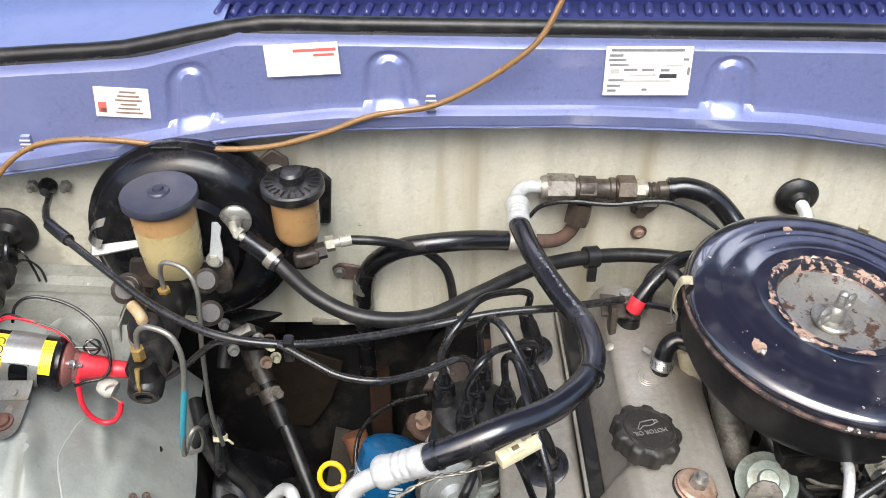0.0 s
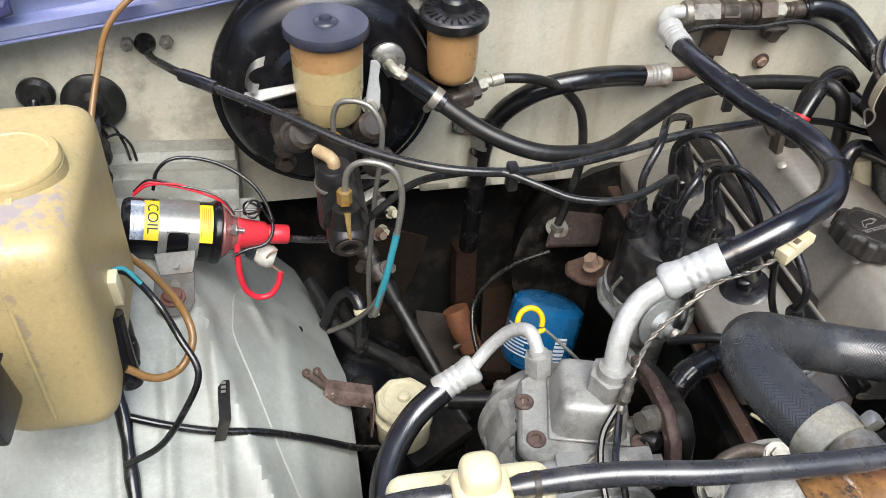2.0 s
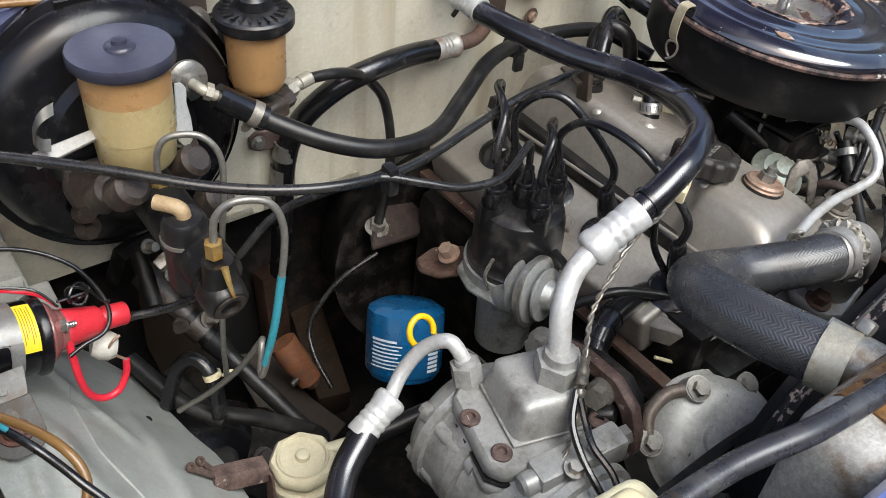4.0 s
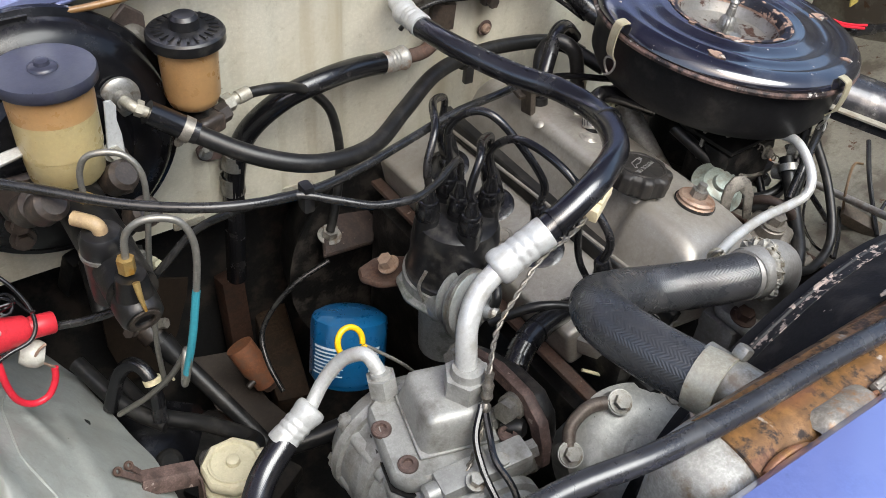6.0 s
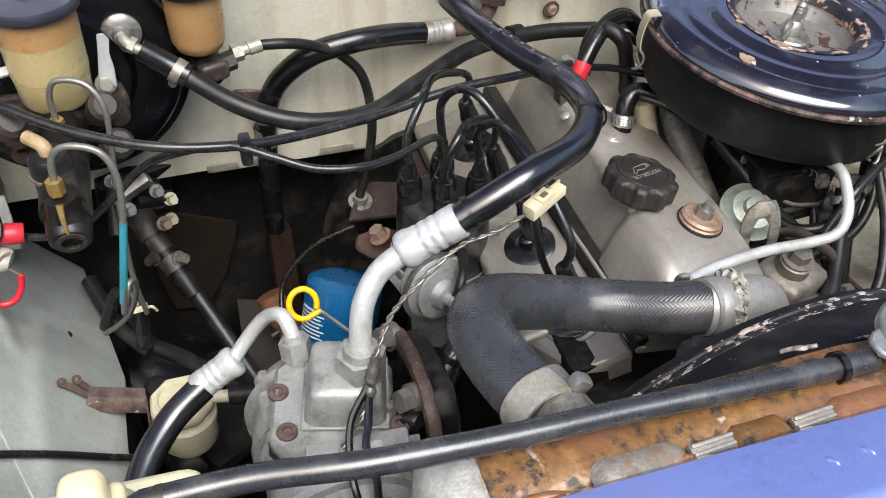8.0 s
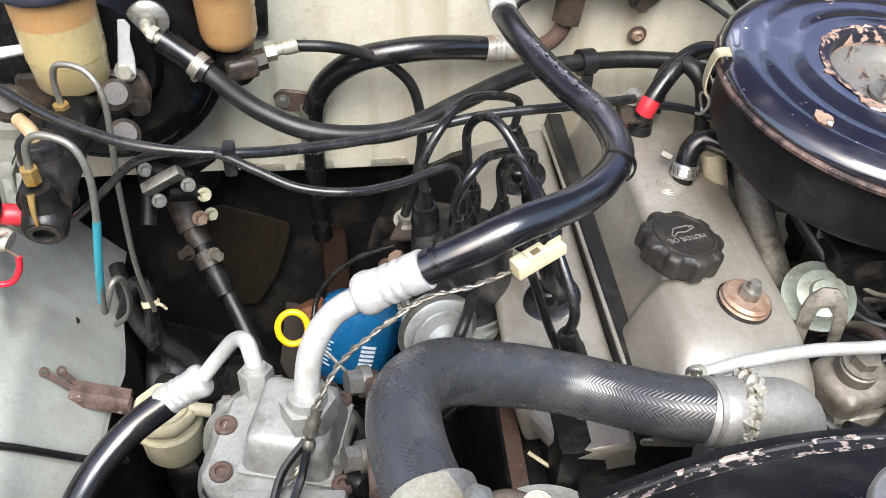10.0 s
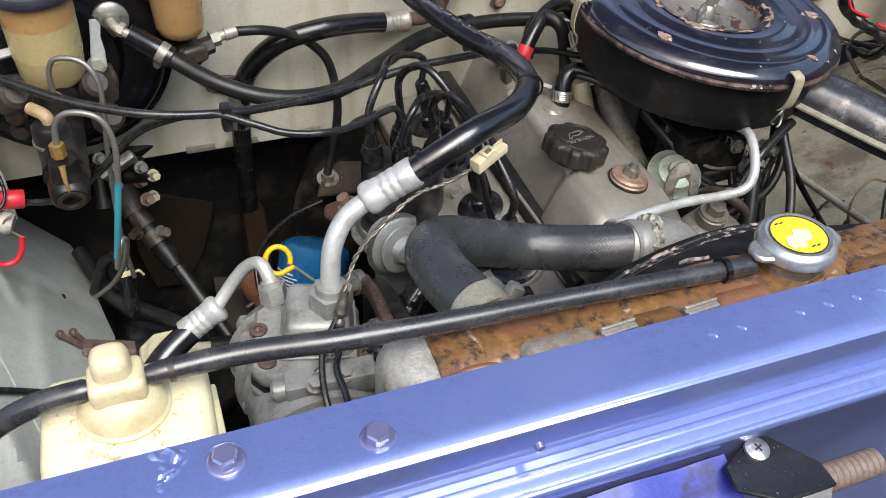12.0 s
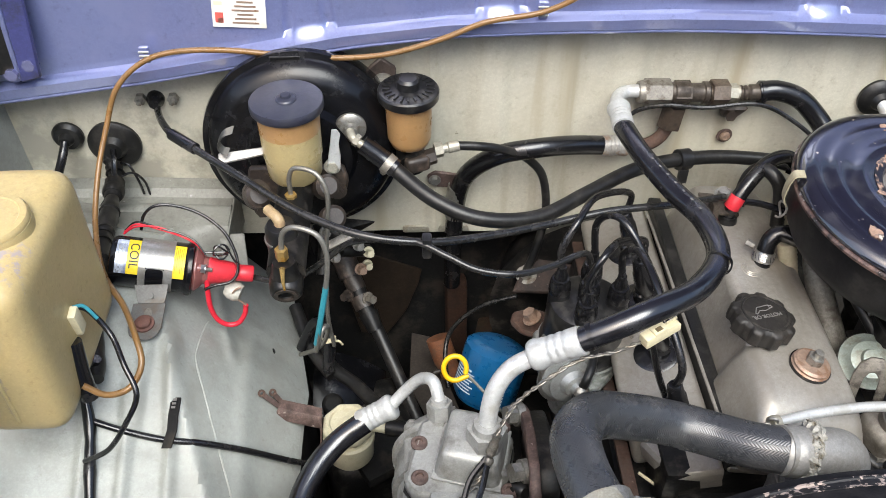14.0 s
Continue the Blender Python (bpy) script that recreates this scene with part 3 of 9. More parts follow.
def wing_z(x, y):
    if y > 0.65:
        top = 0.690 - 1.5 * (y - 0.65) ** 2
    elif y > 0.50:
        top = 0.690 - 2.6 * (y - 0.65) ** 2
    else:
        top = 0.6315 - 0.42 * (0.50 - y)
    turn = max(-0.47, -0.40 - 0.35 * (y - 0.5))
    f = -0.25 * (min(x, turn) + 0.455) - 1.25 * max(0.0, x - turn)
    beads = 0.0
    for low, high, line in WING_BEADS:
        if low < y < high:
            end = min(1.0, (y - low) / 0.02, (high - y) / 0.02)
            beads += 0.0055 * end * math.exp(-((x - along(line, y)) / 0.0055) ** 2)
    crease = 0.004 * math.exp(-((x - turn) / 0.006) ** 2) + 0.005 * math.exp(-((x - turn - 0.075 - 0.3 * (y - 0.6)) / 0.010) ** 2)
    return top + f + beads + crease


def wing_left(u, v):
    edge = -0.303 - 0.2 * max(0.0, v - 0.66)
    x = -0.665 + (edge + 0.665) * u
    return Vector((x, v, wing_z(x, v)))


def lap(u, v):
    x0 = -0.409 + 0.36 * max(0.0, 0.60 - v) + 0.25 * max(0.0, v - 0.68)
    edge = -0.3045 - 0.2 * max(0.0, v - 0.66)
    x = x0 + (edge - x0) * u
    return Vector((x, v, wing_z(x, v) + 0.0044))


left_wing = thing("left_inner_wing", "pale grey painted inner wing with pressed beads", "inner wing", sheet(wing_left, span(0, 1, 130), span(0.20, 0.893, 60), -0.0015), GREY_PAINT, kind="structure")
part("lap_panel", sheet(lap, span(0, 1, 50), span(0.36, 0.72, 40), 0.0040), GREY_PAINT, left_wing)
part("seam", sweep([lap(0, v) + Vector((-0.001, 0, -0.001)) for v in span(0.37, 0.715, 14)], 0.0009, 8, 3, wob=0.5), GREY_PAINT, left_wing, "brushed seam sealer")
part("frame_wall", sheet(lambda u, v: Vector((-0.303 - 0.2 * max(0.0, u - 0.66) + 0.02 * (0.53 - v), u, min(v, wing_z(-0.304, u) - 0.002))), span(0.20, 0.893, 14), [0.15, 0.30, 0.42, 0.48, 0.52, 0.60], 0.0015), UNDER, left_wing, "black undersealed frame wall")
part("wing_wall", sheet(lambda u, v: Vector((-0.665 - 0.05 * (v - 0.7), u, v)), span(0.15, 0.893, 10), span(0.60, 0.96, 6), 0.0015), GREY_PAINT, left_wing)


def ledge(x, v):
    y, k, lift = ((0.782, 0.0, 0.001), (0.795, 0.45, 0.0), (0.803, 0.85, 0.0), (0.812, 1.0, 0.0), (0.836, 1.0, 0.000), (0.841, 1.0, 0.0035), (0.847, 1.0, 0.0035), (0.852, 1.0, 0.0), (0.866, 1.0, 0.001), (0.874, 1.0, 0.010), (0.892, 1.0, 0.013))[v]
    low = wing_z(x, y)
    high = 0.664 - 0.05 * max(0.0, x + 0.52)
    return Vector((x, y, low + (max(high, low + 0.002) - low) * k + lift))


part("ledge", sheet(ledge, span(-0.66, -0.402, 24), range(11), -0.002), LEDGE_PAINT, left_wing, "pressed ledge below the firewall")
part("ledge_end", prism([(-0.055, -0.045), (0.050, -0.060), (0.050, 0.016), (0.040, 0.004), (-0.045, -0.002)], 0.003, pose(-0.4010, 0.842, 0.658, 90, 0, 90), 0.001), LEDGE_PAINT, left_wing)
part("corner_flange", prism([(-0.016, -0.050), (0.014, -0.058), (0.016, 0.0), (-0.016, 0.004)], 0.003, pose(-0.398, 0.806, 0.648, 52, 0, 12), 0.001), LEDGE_PAINT, left_wing, "folded corner flange")
for x, y in ((-0.35, 0.70), (-0.56, 0.40)):
    part("hole_plug", lathe([(0, 0), (0.006, 0), (0.0055, 0.0016), (0, 0.0018)], to((x, y, wing_z(x, y)), (0.2, 0, 1)), 12), UNDER, left_wing, "dark hole")


def wing_right(u, v):
    edge = 0.505 + 0.14 * max(0.0, v - 0.50)
    x = edge + (1.0 - edge) * u
    rise = 0.53 - 0.25 * max(0, v - 0.5) + 0.35 * max(0.0, x - 0.60) + 0.004 * noise.noise(Vector((x * 14, v * 14, 3)))
    return Vector((x, v, rise))


right_wing = thing("right_inner_wing", "stained rust-spotted inner wing metal", "inner wing", sheet(wing_right, span(0, 1, 30), span(0.20, 0.893, 30), -0.0015), DIRTY_PAINT, kind="structure")
part("frame_wall", sheet(lambda u, v: Vector((0.505 + 0.14 * max(0.0, u - 0.50), u, min(v, 0.528 - 0.25 * max(0, u - 0.5)))), span(0.20, 0.893, 12), [0.15, 0.30, 0.40, 0.55], 0.0015), UNDER, right_wing, "black frame wall")
part("edge_lip", sweep([(0.506 + 0.14 * max(0.0, y - 0.50), y, 0.532 - 0.25 * max(0, y - 0.5)) for y in span(0.21, 0.88, 10)], 0.004, 8, 2), RUST, right_wing)
part("wing_wall", block((0.006, 0.74, 0.5), pose(0.985, 0.53, 0.78), 0.001), DIRTY_PAINT, right_wing)

# radiator support at the nose
NOSE = [(0.2105, 0.846), (0.2100, 0.859), (0.206, 0.8640), (0.168, 0.8675), (0.162, 0.8672), (0.1585, 0.865), (0.1578, 0.861), (0.1672, 0.824), (0.1660, 0.8205), (0.159, 0.8195), (0.151, 0.8190), (0.146, 0.8160), (0.147, 0.808), (0.151, 0.800), (0.152, 0.70), (0.15, 0.40)]
support = thing("radiator_support", "violet-blue painted front crossmember over the radiator", "crossmember", sheet(lambda x, v: Vector((x, NOSE[v][0], NOSE[v][1] - 0.02 * max(0.0, abs(x - 0.1) - 0.35) ** 1.5)), span(-0.74, 0.98, 40), range(len(NOSE)), -0.002), BLUE_NOSE, kind="structure")
for x in (0.082, 0.103, 0.147, 0.169, 0.191, 0.212, 0.30, 0.32):
    part("pressed_tab", lathe([(0, 0.0042), (0.0020, 0.0038), (0.0036, 0.0018), (0.0052, -0.001)], pose(x, 0.186, 0.8652, 0, 0, 35) @ Matrix.Diagonal((0.65, 1.35, 1.0, 1.0)), 18), BLUE_NOSE, support)
for y, z, r in ((0.1615, 0.8640, 0.0046), (0.1570, 0.8180, 0.0046), (0.1475, 0.8155, 0.0040)):
    part("rolled_bead", sweep([(x, y, z - 0.02 * max(0.0, abs(x - 0.1) - 0.35) ** 1.5) for x in span(-0.74, 0.98, 16)], r, 24, 1), BLUE_NOSE, support)
part("long_crease", sweep([(-0.07, 0.172, 0.8662), (0.0, 0.178, 0.8656), (0.07, 0.180, 0.8652), (0.14, 0.180, 0.8650)], 0.0012, 8), BLUE_NOSE, support)
for x, y in ((-0.214, 0.187), (-0.135, 0.176)):
    boss = part("bolt_pad", lathe([(0, 0), (0.0140, 0), (0.0137, 0.0010), (0.0129, 0.0016), (0.0121, 0.0008), (0.0110, 0.0014), (0, 0.0014)], to((x, y, 0.8655), (0, -0.05, 1)), 32), BLUE_NOSE, support)
    part("washer", lathe([(0, 0), (0.0104, 0), (0.0106, 0.0012), (0.0098, 0.0024), (0.0086, 0.0030), (0, 0.0030)], to((x, y, 0.8668), (0, -0.05, 1)), 32), PAINTED_BOLT, boss)
    hex_m = to((x, y, 0.8694), (0, -0.05, 1), 12)
    part("bolt", prism([(0.0074 * math.cos(math.pi / 3 * k), 0.0074 * math.sin(math.pi / 3 * k)) for k in range(6)], 0.0070, hex_m @ Matrix.Translation((0, 0, 0.0035)), 0.0011), PAINTED_BOLT, boss, sharp=20)
for x in (-0.045, -0.30):
    part("stud", lathe([(0, 0), (0.0035, 0), (0.003, 0.005), (0, 0.006)], to((x, 0.161, 0.846), (0, -1, -0.1)), 10), PAINTED_BOLT, support)
part("lower_panel", sheet(lambda x, v: Vector((x, (0.146, 0.130, 0.112, 0.100)[v], (0.797, 0.790, 0.785, 0.770)[v] + 0.002 * noise.noise(Vector((x * 30, v, 0))))), span(-0.10, 0.085, 16), range(4), 0.0015), mat("scuffed_bright_blue_paint", (0.035, 0.05, 0.36), 0.4, col2=(0.02, 0.02, 0.10), patch=30, lo=0.55, hi=0.68, grain=0.1, bump=0.2, coat=0.3, chips=(0.3, 0.32, 0.5), chip_scale=90, chip_at=0.70), support, "scuffed lower blue panel")
part("crumple", sheet(lambda u, v: Vector((-0.243 + u + 0.004 * math.sin(v * 200), v, 0.8652 + 0.0042 * max(0.0, 1 - (u / 0.011) ** 2) * (0.5 + noise.noise(Vector((u * 230, v * 230, 2)))) - 0.0008)), span(-0.012, 0.012, 22), span(0.164, 0.205, 36), -0.0010), BLUE_NOSE, support, "crumpled weld in the paint")
HOOD_INNER = mat("violet_hood_underside", (0.055, 0.056, 0.17), 0.42, metal=0.3, col2=(0.04, 0.04, 0.12), patch=5, grain=0.06, bump=0.1, coat=0.4)
hood = thing("hood", "violet-blue hood propped open above the engine bay", "hood", sheet(lambda u, v: Vector((0.12 + 0.80 * u, 0.955 - 0.43 * v, 1.075 + 0.90 * v - 0.05 * u * u + 0.02 * math.sin(math.pi * v))), span(-1, 1, 20), span(0, 1, 10), 0.02), HOOD_INNER, kind="structure")
for u in (-0.85, -0.3, 0.3, 0.85):
    part("stiffener", sweep([(0.12 + 0.80 * u, 0.950 - 0.43 * v, 1.060 + 0.90 * v - 0.05 * u * u + 0.02 * math.sin(math.pi * v)) for v in span(0.04, 0.96, 8)], 0.018, 10, 2), HOOD_INNER, hood)
# Outer wings added to keep low horizon light out of the bay.
thing("wing_left_outer", "violet-blue painted front wing, added to shut out side light", "body panel", block((0.03, 1.1, 0.85), pose(-0.755, 0.45, 0.55), 0.01), BLUE, kind="structure")
thing("wing_right_outer", "violet-blue painted front wing, added to shut out side light", "body panel", block((0.03, 1.1, 0.85), pose(1.005, 0.45, 0.55), 0.01), BLUE, kind="structure")
# Unseen wall, added behind the camera to block low front light.
thing("unseen_shade_wall", "unseen dark wall added to cut light on forward-facing panels", "wall", block((7, 0.15, 1.75), pose(0, -1.35, 0.875), 0.01), mat("shade_wall_dark", (0.08, 0.075, 0.07), 0.9, col2=(0.055, 0.05, 0.048), patch=3, grain=0.1), kind="structure")

# Added under the engine only to stop light bouncing up from the ground.
thing("undertray", "black sheet added below the engine to block ground bounce", "undertray", block((1.7, 1.0, 0.01), pose(0.12, 0.55, 0.16), 0.002), UNDER, kind="structure")

# ---- engine ----
engine = thing("engine_block", "greasy black engine block and grey cylinder head", "engine", at=(0.18, 0.62, 0.22))
part("block_casting", block((0.30, 0.44, 0.34), pose(0.20, 0.62, 0.40), 0.02), GREASE, engine)
part("head_casting", block((0.24, 0.40, 0.075), pose(0.205, 0.635, 0.605), 0.01), GREASE, engine)
part("head_ledge", block((0.086, 0.352, 0.05), pose(0.106, 0.660, 0.622, 0, -14), 0.008, seg=3), VC_PAINT, engine, "grey cast ledge beside the valve cover")
part("ledge_tongue", prism([(-0.040, 0.030), (-0.036, 0.002), (-0.010, -0.048), (0.040, -0.050), (0.042, 0.030)], 0.030, pose(0.107, 0.484, 0.626, 0, -14), 0.004), VC_PAINT, engine, "tapering front end of the ledge")
part("head_gasket", block((0.014, 0.41, 0.006), pose(0.060, 0.634, 0.592), 0.001), RUST, engine, "brown head gasket edge")
for i, y in enumerate((0.495, 0.59, 0.675, 0.76)):
    tube_m = leaning((0.110, y, 0.640), (-0.33, -0.10, 1))
    collar = part("plug_tube", lathe([(0, -0.03), (0.034, -0.03), (0.0315, -0.006), (0.0305, 0.004), (0.0285, 0.0065), (0.025, 0.007), (0, 0.007)], tube_m, 32), VC_PAINT, engine)
    part("plug_seal", lathe([(0, 0.006), (0.0255, 0.006), (0.0255, 0.011), (0.022, 0.013), (0.009, 0.013), (0.008, 0.024), (0.0055, 0.026), (0, 0.026)], tube_m, 28), RUBBER, collar, "black rubber plug seal")
for r in (0.0105, 0.0075):
    part("ledge_mark", lathe([(r, 0), (r + 0.0008, 0.0010), (r + 0.0016, 0)], pose(0.090, 0.632, 0.6435, 0, -14), 24), VC_PAINT, engine, "round cast mark")
part("bell_housing", lathe([(0, 0), (0.10, 0), (0.135, 0.03), (0.15, 0.09), (0.155, 0.10), (0, 0.10)], to((0.10, 0.955, 0.44), (0, -1, 0.1)), 36), GREASE, engine)
part("timing_cover", block((0.20, 0.05, 0.26), pose(0.20, 0.43, 0.48), 0.015), GREASE, engine)
for k in range(9):
    a = radians(150 + 26 * k)
    part("housing_rib", block((0.095, 0.012, 0.008), to((0.10, 0.866, 0.45), (0, -1, 0.1)) @ Matrix.Rotation(a, 4, "Z") @ pose(0.085, 0, 0.002), 0.003), GREASE, engine)


SLANT = Matrix.Translation((0.216, 0, 0.636)) @ Matrix.Rotation(radians(10), 4, "Y")


def cover_ring(y, w, h):
    """A section of the leaning cover: straight sides, rounded shoulders, a slightly crowned top, and a near side set back behind the front chamber."""
    back = 0.013 * min(1.0, max(0.0, (y - 0.535) / 0.016))
    lean, r = 0.18 * h, min(0.020, 0.32 * h)
    top = w - lean
    side = [(w + 0.004, 0.0), (w, 0.004), (w - lean * 0.35, h * 0.35), (w - lean * 0.66, h * 0.66)]
    side += [(top - r + r * math.cos(a), h - r + r * math.sin(a)) for a in span(radians(12), radians(90), 8)]
    side += [((top - r) * k, h + 0.0022 * (1 - k * k)) for k in (0.66, 0.33)]
    half = side + [(0.0, h + 0.0022)] + [(-x + back * min(1.0, x / 0.045) * (0.35 + 0.65 * min(1.0, 3.0 * max(0.0, 1 - z / h) + 0.2)), z) for x, z in reversed(side)]
    return [SLANT @ Vector((x, y, z)) for x, z in half]


def loft(rings, caps=True):
    bm = bmesh.new()
    vs = [[bm.verts.new(p) for p in ring] for ring in rings]
    for a, b in zip(vs, vs[1:]):
        for k in range(len(a) - 1):
            bm.faces.new((a[k], a[k + 1], b[k + 1], b[k]))
    if caps:
        bm.faces.new(vs[0][::-1])
        bm.faces.new(vs[-1])
        for a, b in zip(vs, vs[1:]):
            bm.faces.new((a[0], b[0], b[-1], a[-1]))
    return bm


cover = thing("valve_cover", "grey painted metal valve cover with a dull worn sheen", "valve cover", at=(0.228, 0.62, 0.64))
part("shell", loft([cover_ring(*row) for row in ((0.436, 0.062, 0.020), (0.439, 0.0655, 0.036), (0.445, 0.068, 0.0500), (0.453, 0.0695, 0.060), (0.463, 0.070, 0.0675), (0.475, 0.070, 0.0725), (0.490, 0.070, 0.0755), (0.515, 0.070, 0.0775), (0.532, 0.070, 0.0778), (0.537, 0.070, 0.0778), (0.542, 0.070, 0.0778), (0.547, 0.070, 0.0778), (0.552, 0.070, 0.0778), (0.557, 0.070, 0.0778), (0.60, 0.070, 0.0780), (0.70, 0.070, 0.079), (0.790, 0.069, 0.079), (0.806, 0.068, 0.075), (0.815, 0.066, 0.064), (0.820, 0.063, 0.04))]), VC_PAINT, cover, sharp=50)
part("flange", block((0.148, 0.385, 0.008), SLANT @ pose(0.003, 0.628, 0.001), 0.003), VC_PAINT, cover)
for y, x in ((0.60, -0.047), (0.70, -0.046), (0.545, -0.046)):
    part("rivet_dimple", lathe([(0, 0.0012), (0.003, 0.0010), (0.0055, -0.001)], SLANT @ pose(x, y, 0.074, 0, -38), 16), VC_PAINT, cover)
for k in range(3):
    part("embossed_mark", lathe([(0.010 - 0.003 * k, 0), (0.0115 - 0.003 * k, 0.0012), (0.0125 - 0.003 * k, 0)], SLANT @ pose(-0.013, 0.652, 0.0795), 24), VC_PAINT, cover)
nut_m = leaning((0.236, 0.513, 0.7125), (0.19, -0.03, 1))
pad = part("washer", lathe([(0, 0), (0.0205, 0), (0.0205, 0.003), (0.019, 0.0045), (0.0195, 0.007), (0.017, 0.009), (0, 0.009)], nut_m, 28), NUT_PAD, cover, "brown seal washer")
part("washer_rim", lathe([(0.018, 0), (0.0215, 0), (0.0215, 0.003), (0.018, 0.003)], nut_m, 28), RUBBER, cover)
bm = hexagon(0.0085, 0.008, nut_m @ Matrix.Translation((0, 0, 0.009)))
lathe([(0, 0.017), (0.0045, 0.017), (0.0045, 0.024), (0, 0.025)], nut_m, 14, bm)
part("nut", bm, DULL_METAL, pad)
rail = thing("breather_rail", "black rubber trim along the valve cover edge", "rubber strip", at=(0.148, 0.64, 0.645))
part("strip", prism([(-0.0085, -0.198), (0.0085, -0.198), (0.0085, 0.198), (-0.0085, 0.198)], 0.020, pose(0.1525, 0.636, 0.659, 2.0, 8, 0.6), 0.002), RUBBER_MATT, rail)
part("edge_bead", sweep([(0.1435, 0.440, 0.677), (0.1425, 0.64, 0.6695), (0.1415, 0.832, 0.661)], 0.0020, 8), VC_PAINT, rail, "pale lower edge")

CAP_DULL = mat("dull_brown_black_cap", (0.022, 0.020, 0.018), 0.48, col2=(0.040, 0.035, 0.030), patch=45, grain=0.15, bump=0.15, spec=0.35)
oil_cap = thing("oil_filler_cap", "black ribbed plastic oil filler cap on the valve cover", "oil cap", at=(0.198, 0.561, 0.722))
cap_m = leaning((0.194, 0.560, 0.7210), (0.17, 0.02, 1)) @ Matrix.Diagonal((0.94, 0.94, 0.94, 1))
part("grip", lathe([(0, 0), (0.030, 0), (0.0312, 0.002, 1), (0.0345, 0.004, 1), (0.0348, 0.019, 1), (0.0340, 0.0215, 1), (0.0315, 0.0236, 1), (0.029, 0.0245), (0, 0.0245)], cap_m, 144, lobes=(9, 0.058)), CAP_DULL, oil_cap)
part("face_rim", lathe([(0.0245, 0.0240), (0.0252, 0.0258), (0.0272, 0.0258), (0.028, 0.0240)], cap_m, 48), CAP_DULL, oil_cap)
face_m = cap_m @ pose(0, 0, 0.0248, 0, 0, 199)
bm = sweep([face_m @ Vector((x, y, 0)) for x, y in ((-0.010, -0.010), (-0.010, -0.005), (-0.003, -0.003), (0.005, -0.004), (0.011, 0.000), (0.0125, -0.0015), (0.006, -0.009), (-0.010, -0.010))], 0.0006, 6, smooth=False)
sweep([face_m @ Vector((x, y, 0)) for x, y in ((-0.010, -0.0055), (-0.014, -0.0060), (-0.013, -0.0090), (-0.010, -0.0090))], 0.0006, 6, smooth=False, bm=bm)
part("oil_can_mark", bm, INK_DIM, oil_cap, "faded oil can mark")
mark = bpy.data.curves.new("mark", "FONT")
mark.body, mark.size, mark.align_x, mark.align_y, mark.extrude = "MOTOR OIL", 0.0072, "CENTER", "CENTER", 0.0003
text_ob = new("printed_text", mark)
text_ob.parent = oil_cap
text_ob.matrix_local = Matrix.Translation(-oil_cap.location) @ face_m @ pose(0.001, 0.0045, 0.0002)
mark.materials.append(INK_DIM)

# ---- air cleaner ----
AX, AY, AZ = 0.384, 0.640, 0.826
cleaner = thing("air_cleaner", "round black air cleaner with a chipped rusty lid", "air cleaner", at=(AX, AY, 0.735))
am = leaning((AX, AY, AZ), (0.09, -0.04, 1)) @ Matrix.Diagonal((0.935, 0.935, 1, 1))
part("bowl", lathe([(0, -0.078), (0.11, -0.078), (0.138, -0.072), (0.147, -0.058), (0.149, -0.012), (0.154, -0.010), (0.155, -0.004), (0.150, -0.003), (0.140, -0.024), (0, -0.024)], am, 72), BOWL_BLACK, cleaner)
part("lid", lathe([(0.156, -0.007), (0.1575, -0.0045), (0.1568, -0.0020), (0.1550, 0.0008), (0.1520, 0.0034), (0.1480, 0.0052), (0.1430, 0.0060), (0.1390, 0.0071), (0.1340, 0.0062), (0.122, 0.0066), (0.117, 0.0080), (0.112, 0.0068), (0.095, 0.0072), (0.090, 0.0088), (0.085, 0.0088), (0.080, 0.0074), (0.074, 0.0078), (0.070, 0.0072), (0.065, 0.0048)], am, 96), LID_PAINT, cleaner, "black lid with concentric ridges and paint chips")
part("dish", lathe([(0.066, 0.0055), (0.0625, -0.004), (0.056, -0.015), (0.036, -0.018), (0.012, -0.017), (0, -0.016)], am, 64), LID_WORN, cleaner, "flaking bare metal dish")
part("flaked_ring", lathe([(0.0615, -0.001), (0.0645, 0.0056), (0.069, 0.0074), (0.0735, 0.0080), (0.074, 0.0084), (0.069, 0.0079), (0.0645, 0.0062), (0.0620, 0.000)], am, 96), DISH_EDGE, cleaner, "flaking paint round the dish")
part("rim_band", lathe([(0.1555, -0.0125), (0.1585, -0.012), (0.1590, -0.009), (0.1575, -0.0065), (0.1555, -0.0065)], am, 96), RIM_PINK, cleaner, "rusted rim edge")
FLAKY = mat("flaking_pinkish_rust", (0.40, 0.26, 0.19), 0.7, metal=0.1, col2=(0.10, 0.075, 0.07), patch=85, lo=0.52, hi=0.58, grain=0.2, bump=0.5, chips=(0.46, 0.43, 0.38), chip_scale=60, chip_at=0.60)
LID_LINE = [(0.060, -0.006), (0.0625, -0.0035), (0.065, 0.0052), (0.070, 0.0077), (0.074, 0.0083), (0.080, 0.0079), (0.085, 0.0093), (0.090, 0.0093)]


def flake_at(u, v):
    """The ragged edge of the bare patch: u runs round in degrees, v from the dish out to the paint."""
    a = radians(u)
    reach = 0.0715 + 0.010 * noise.noise(Vector((2.2 * math.cos(a), 2.2 * math.sin(a), 5))) + 0.006 * noise.noise(Vector((9 * math.cos(a), 9 * math.sin(a), 1))) + 0.003 * noise.noise(Vector((30 * math.cos(a), 30 * math.sin(a), 1)))
    r = 0.0618 + (max(0.064, reach) - 0.0618) * v
    return am @ Vector((r * math.cos(a), r * math.sin(a), along(LID_LINE, r) + 0.0003))


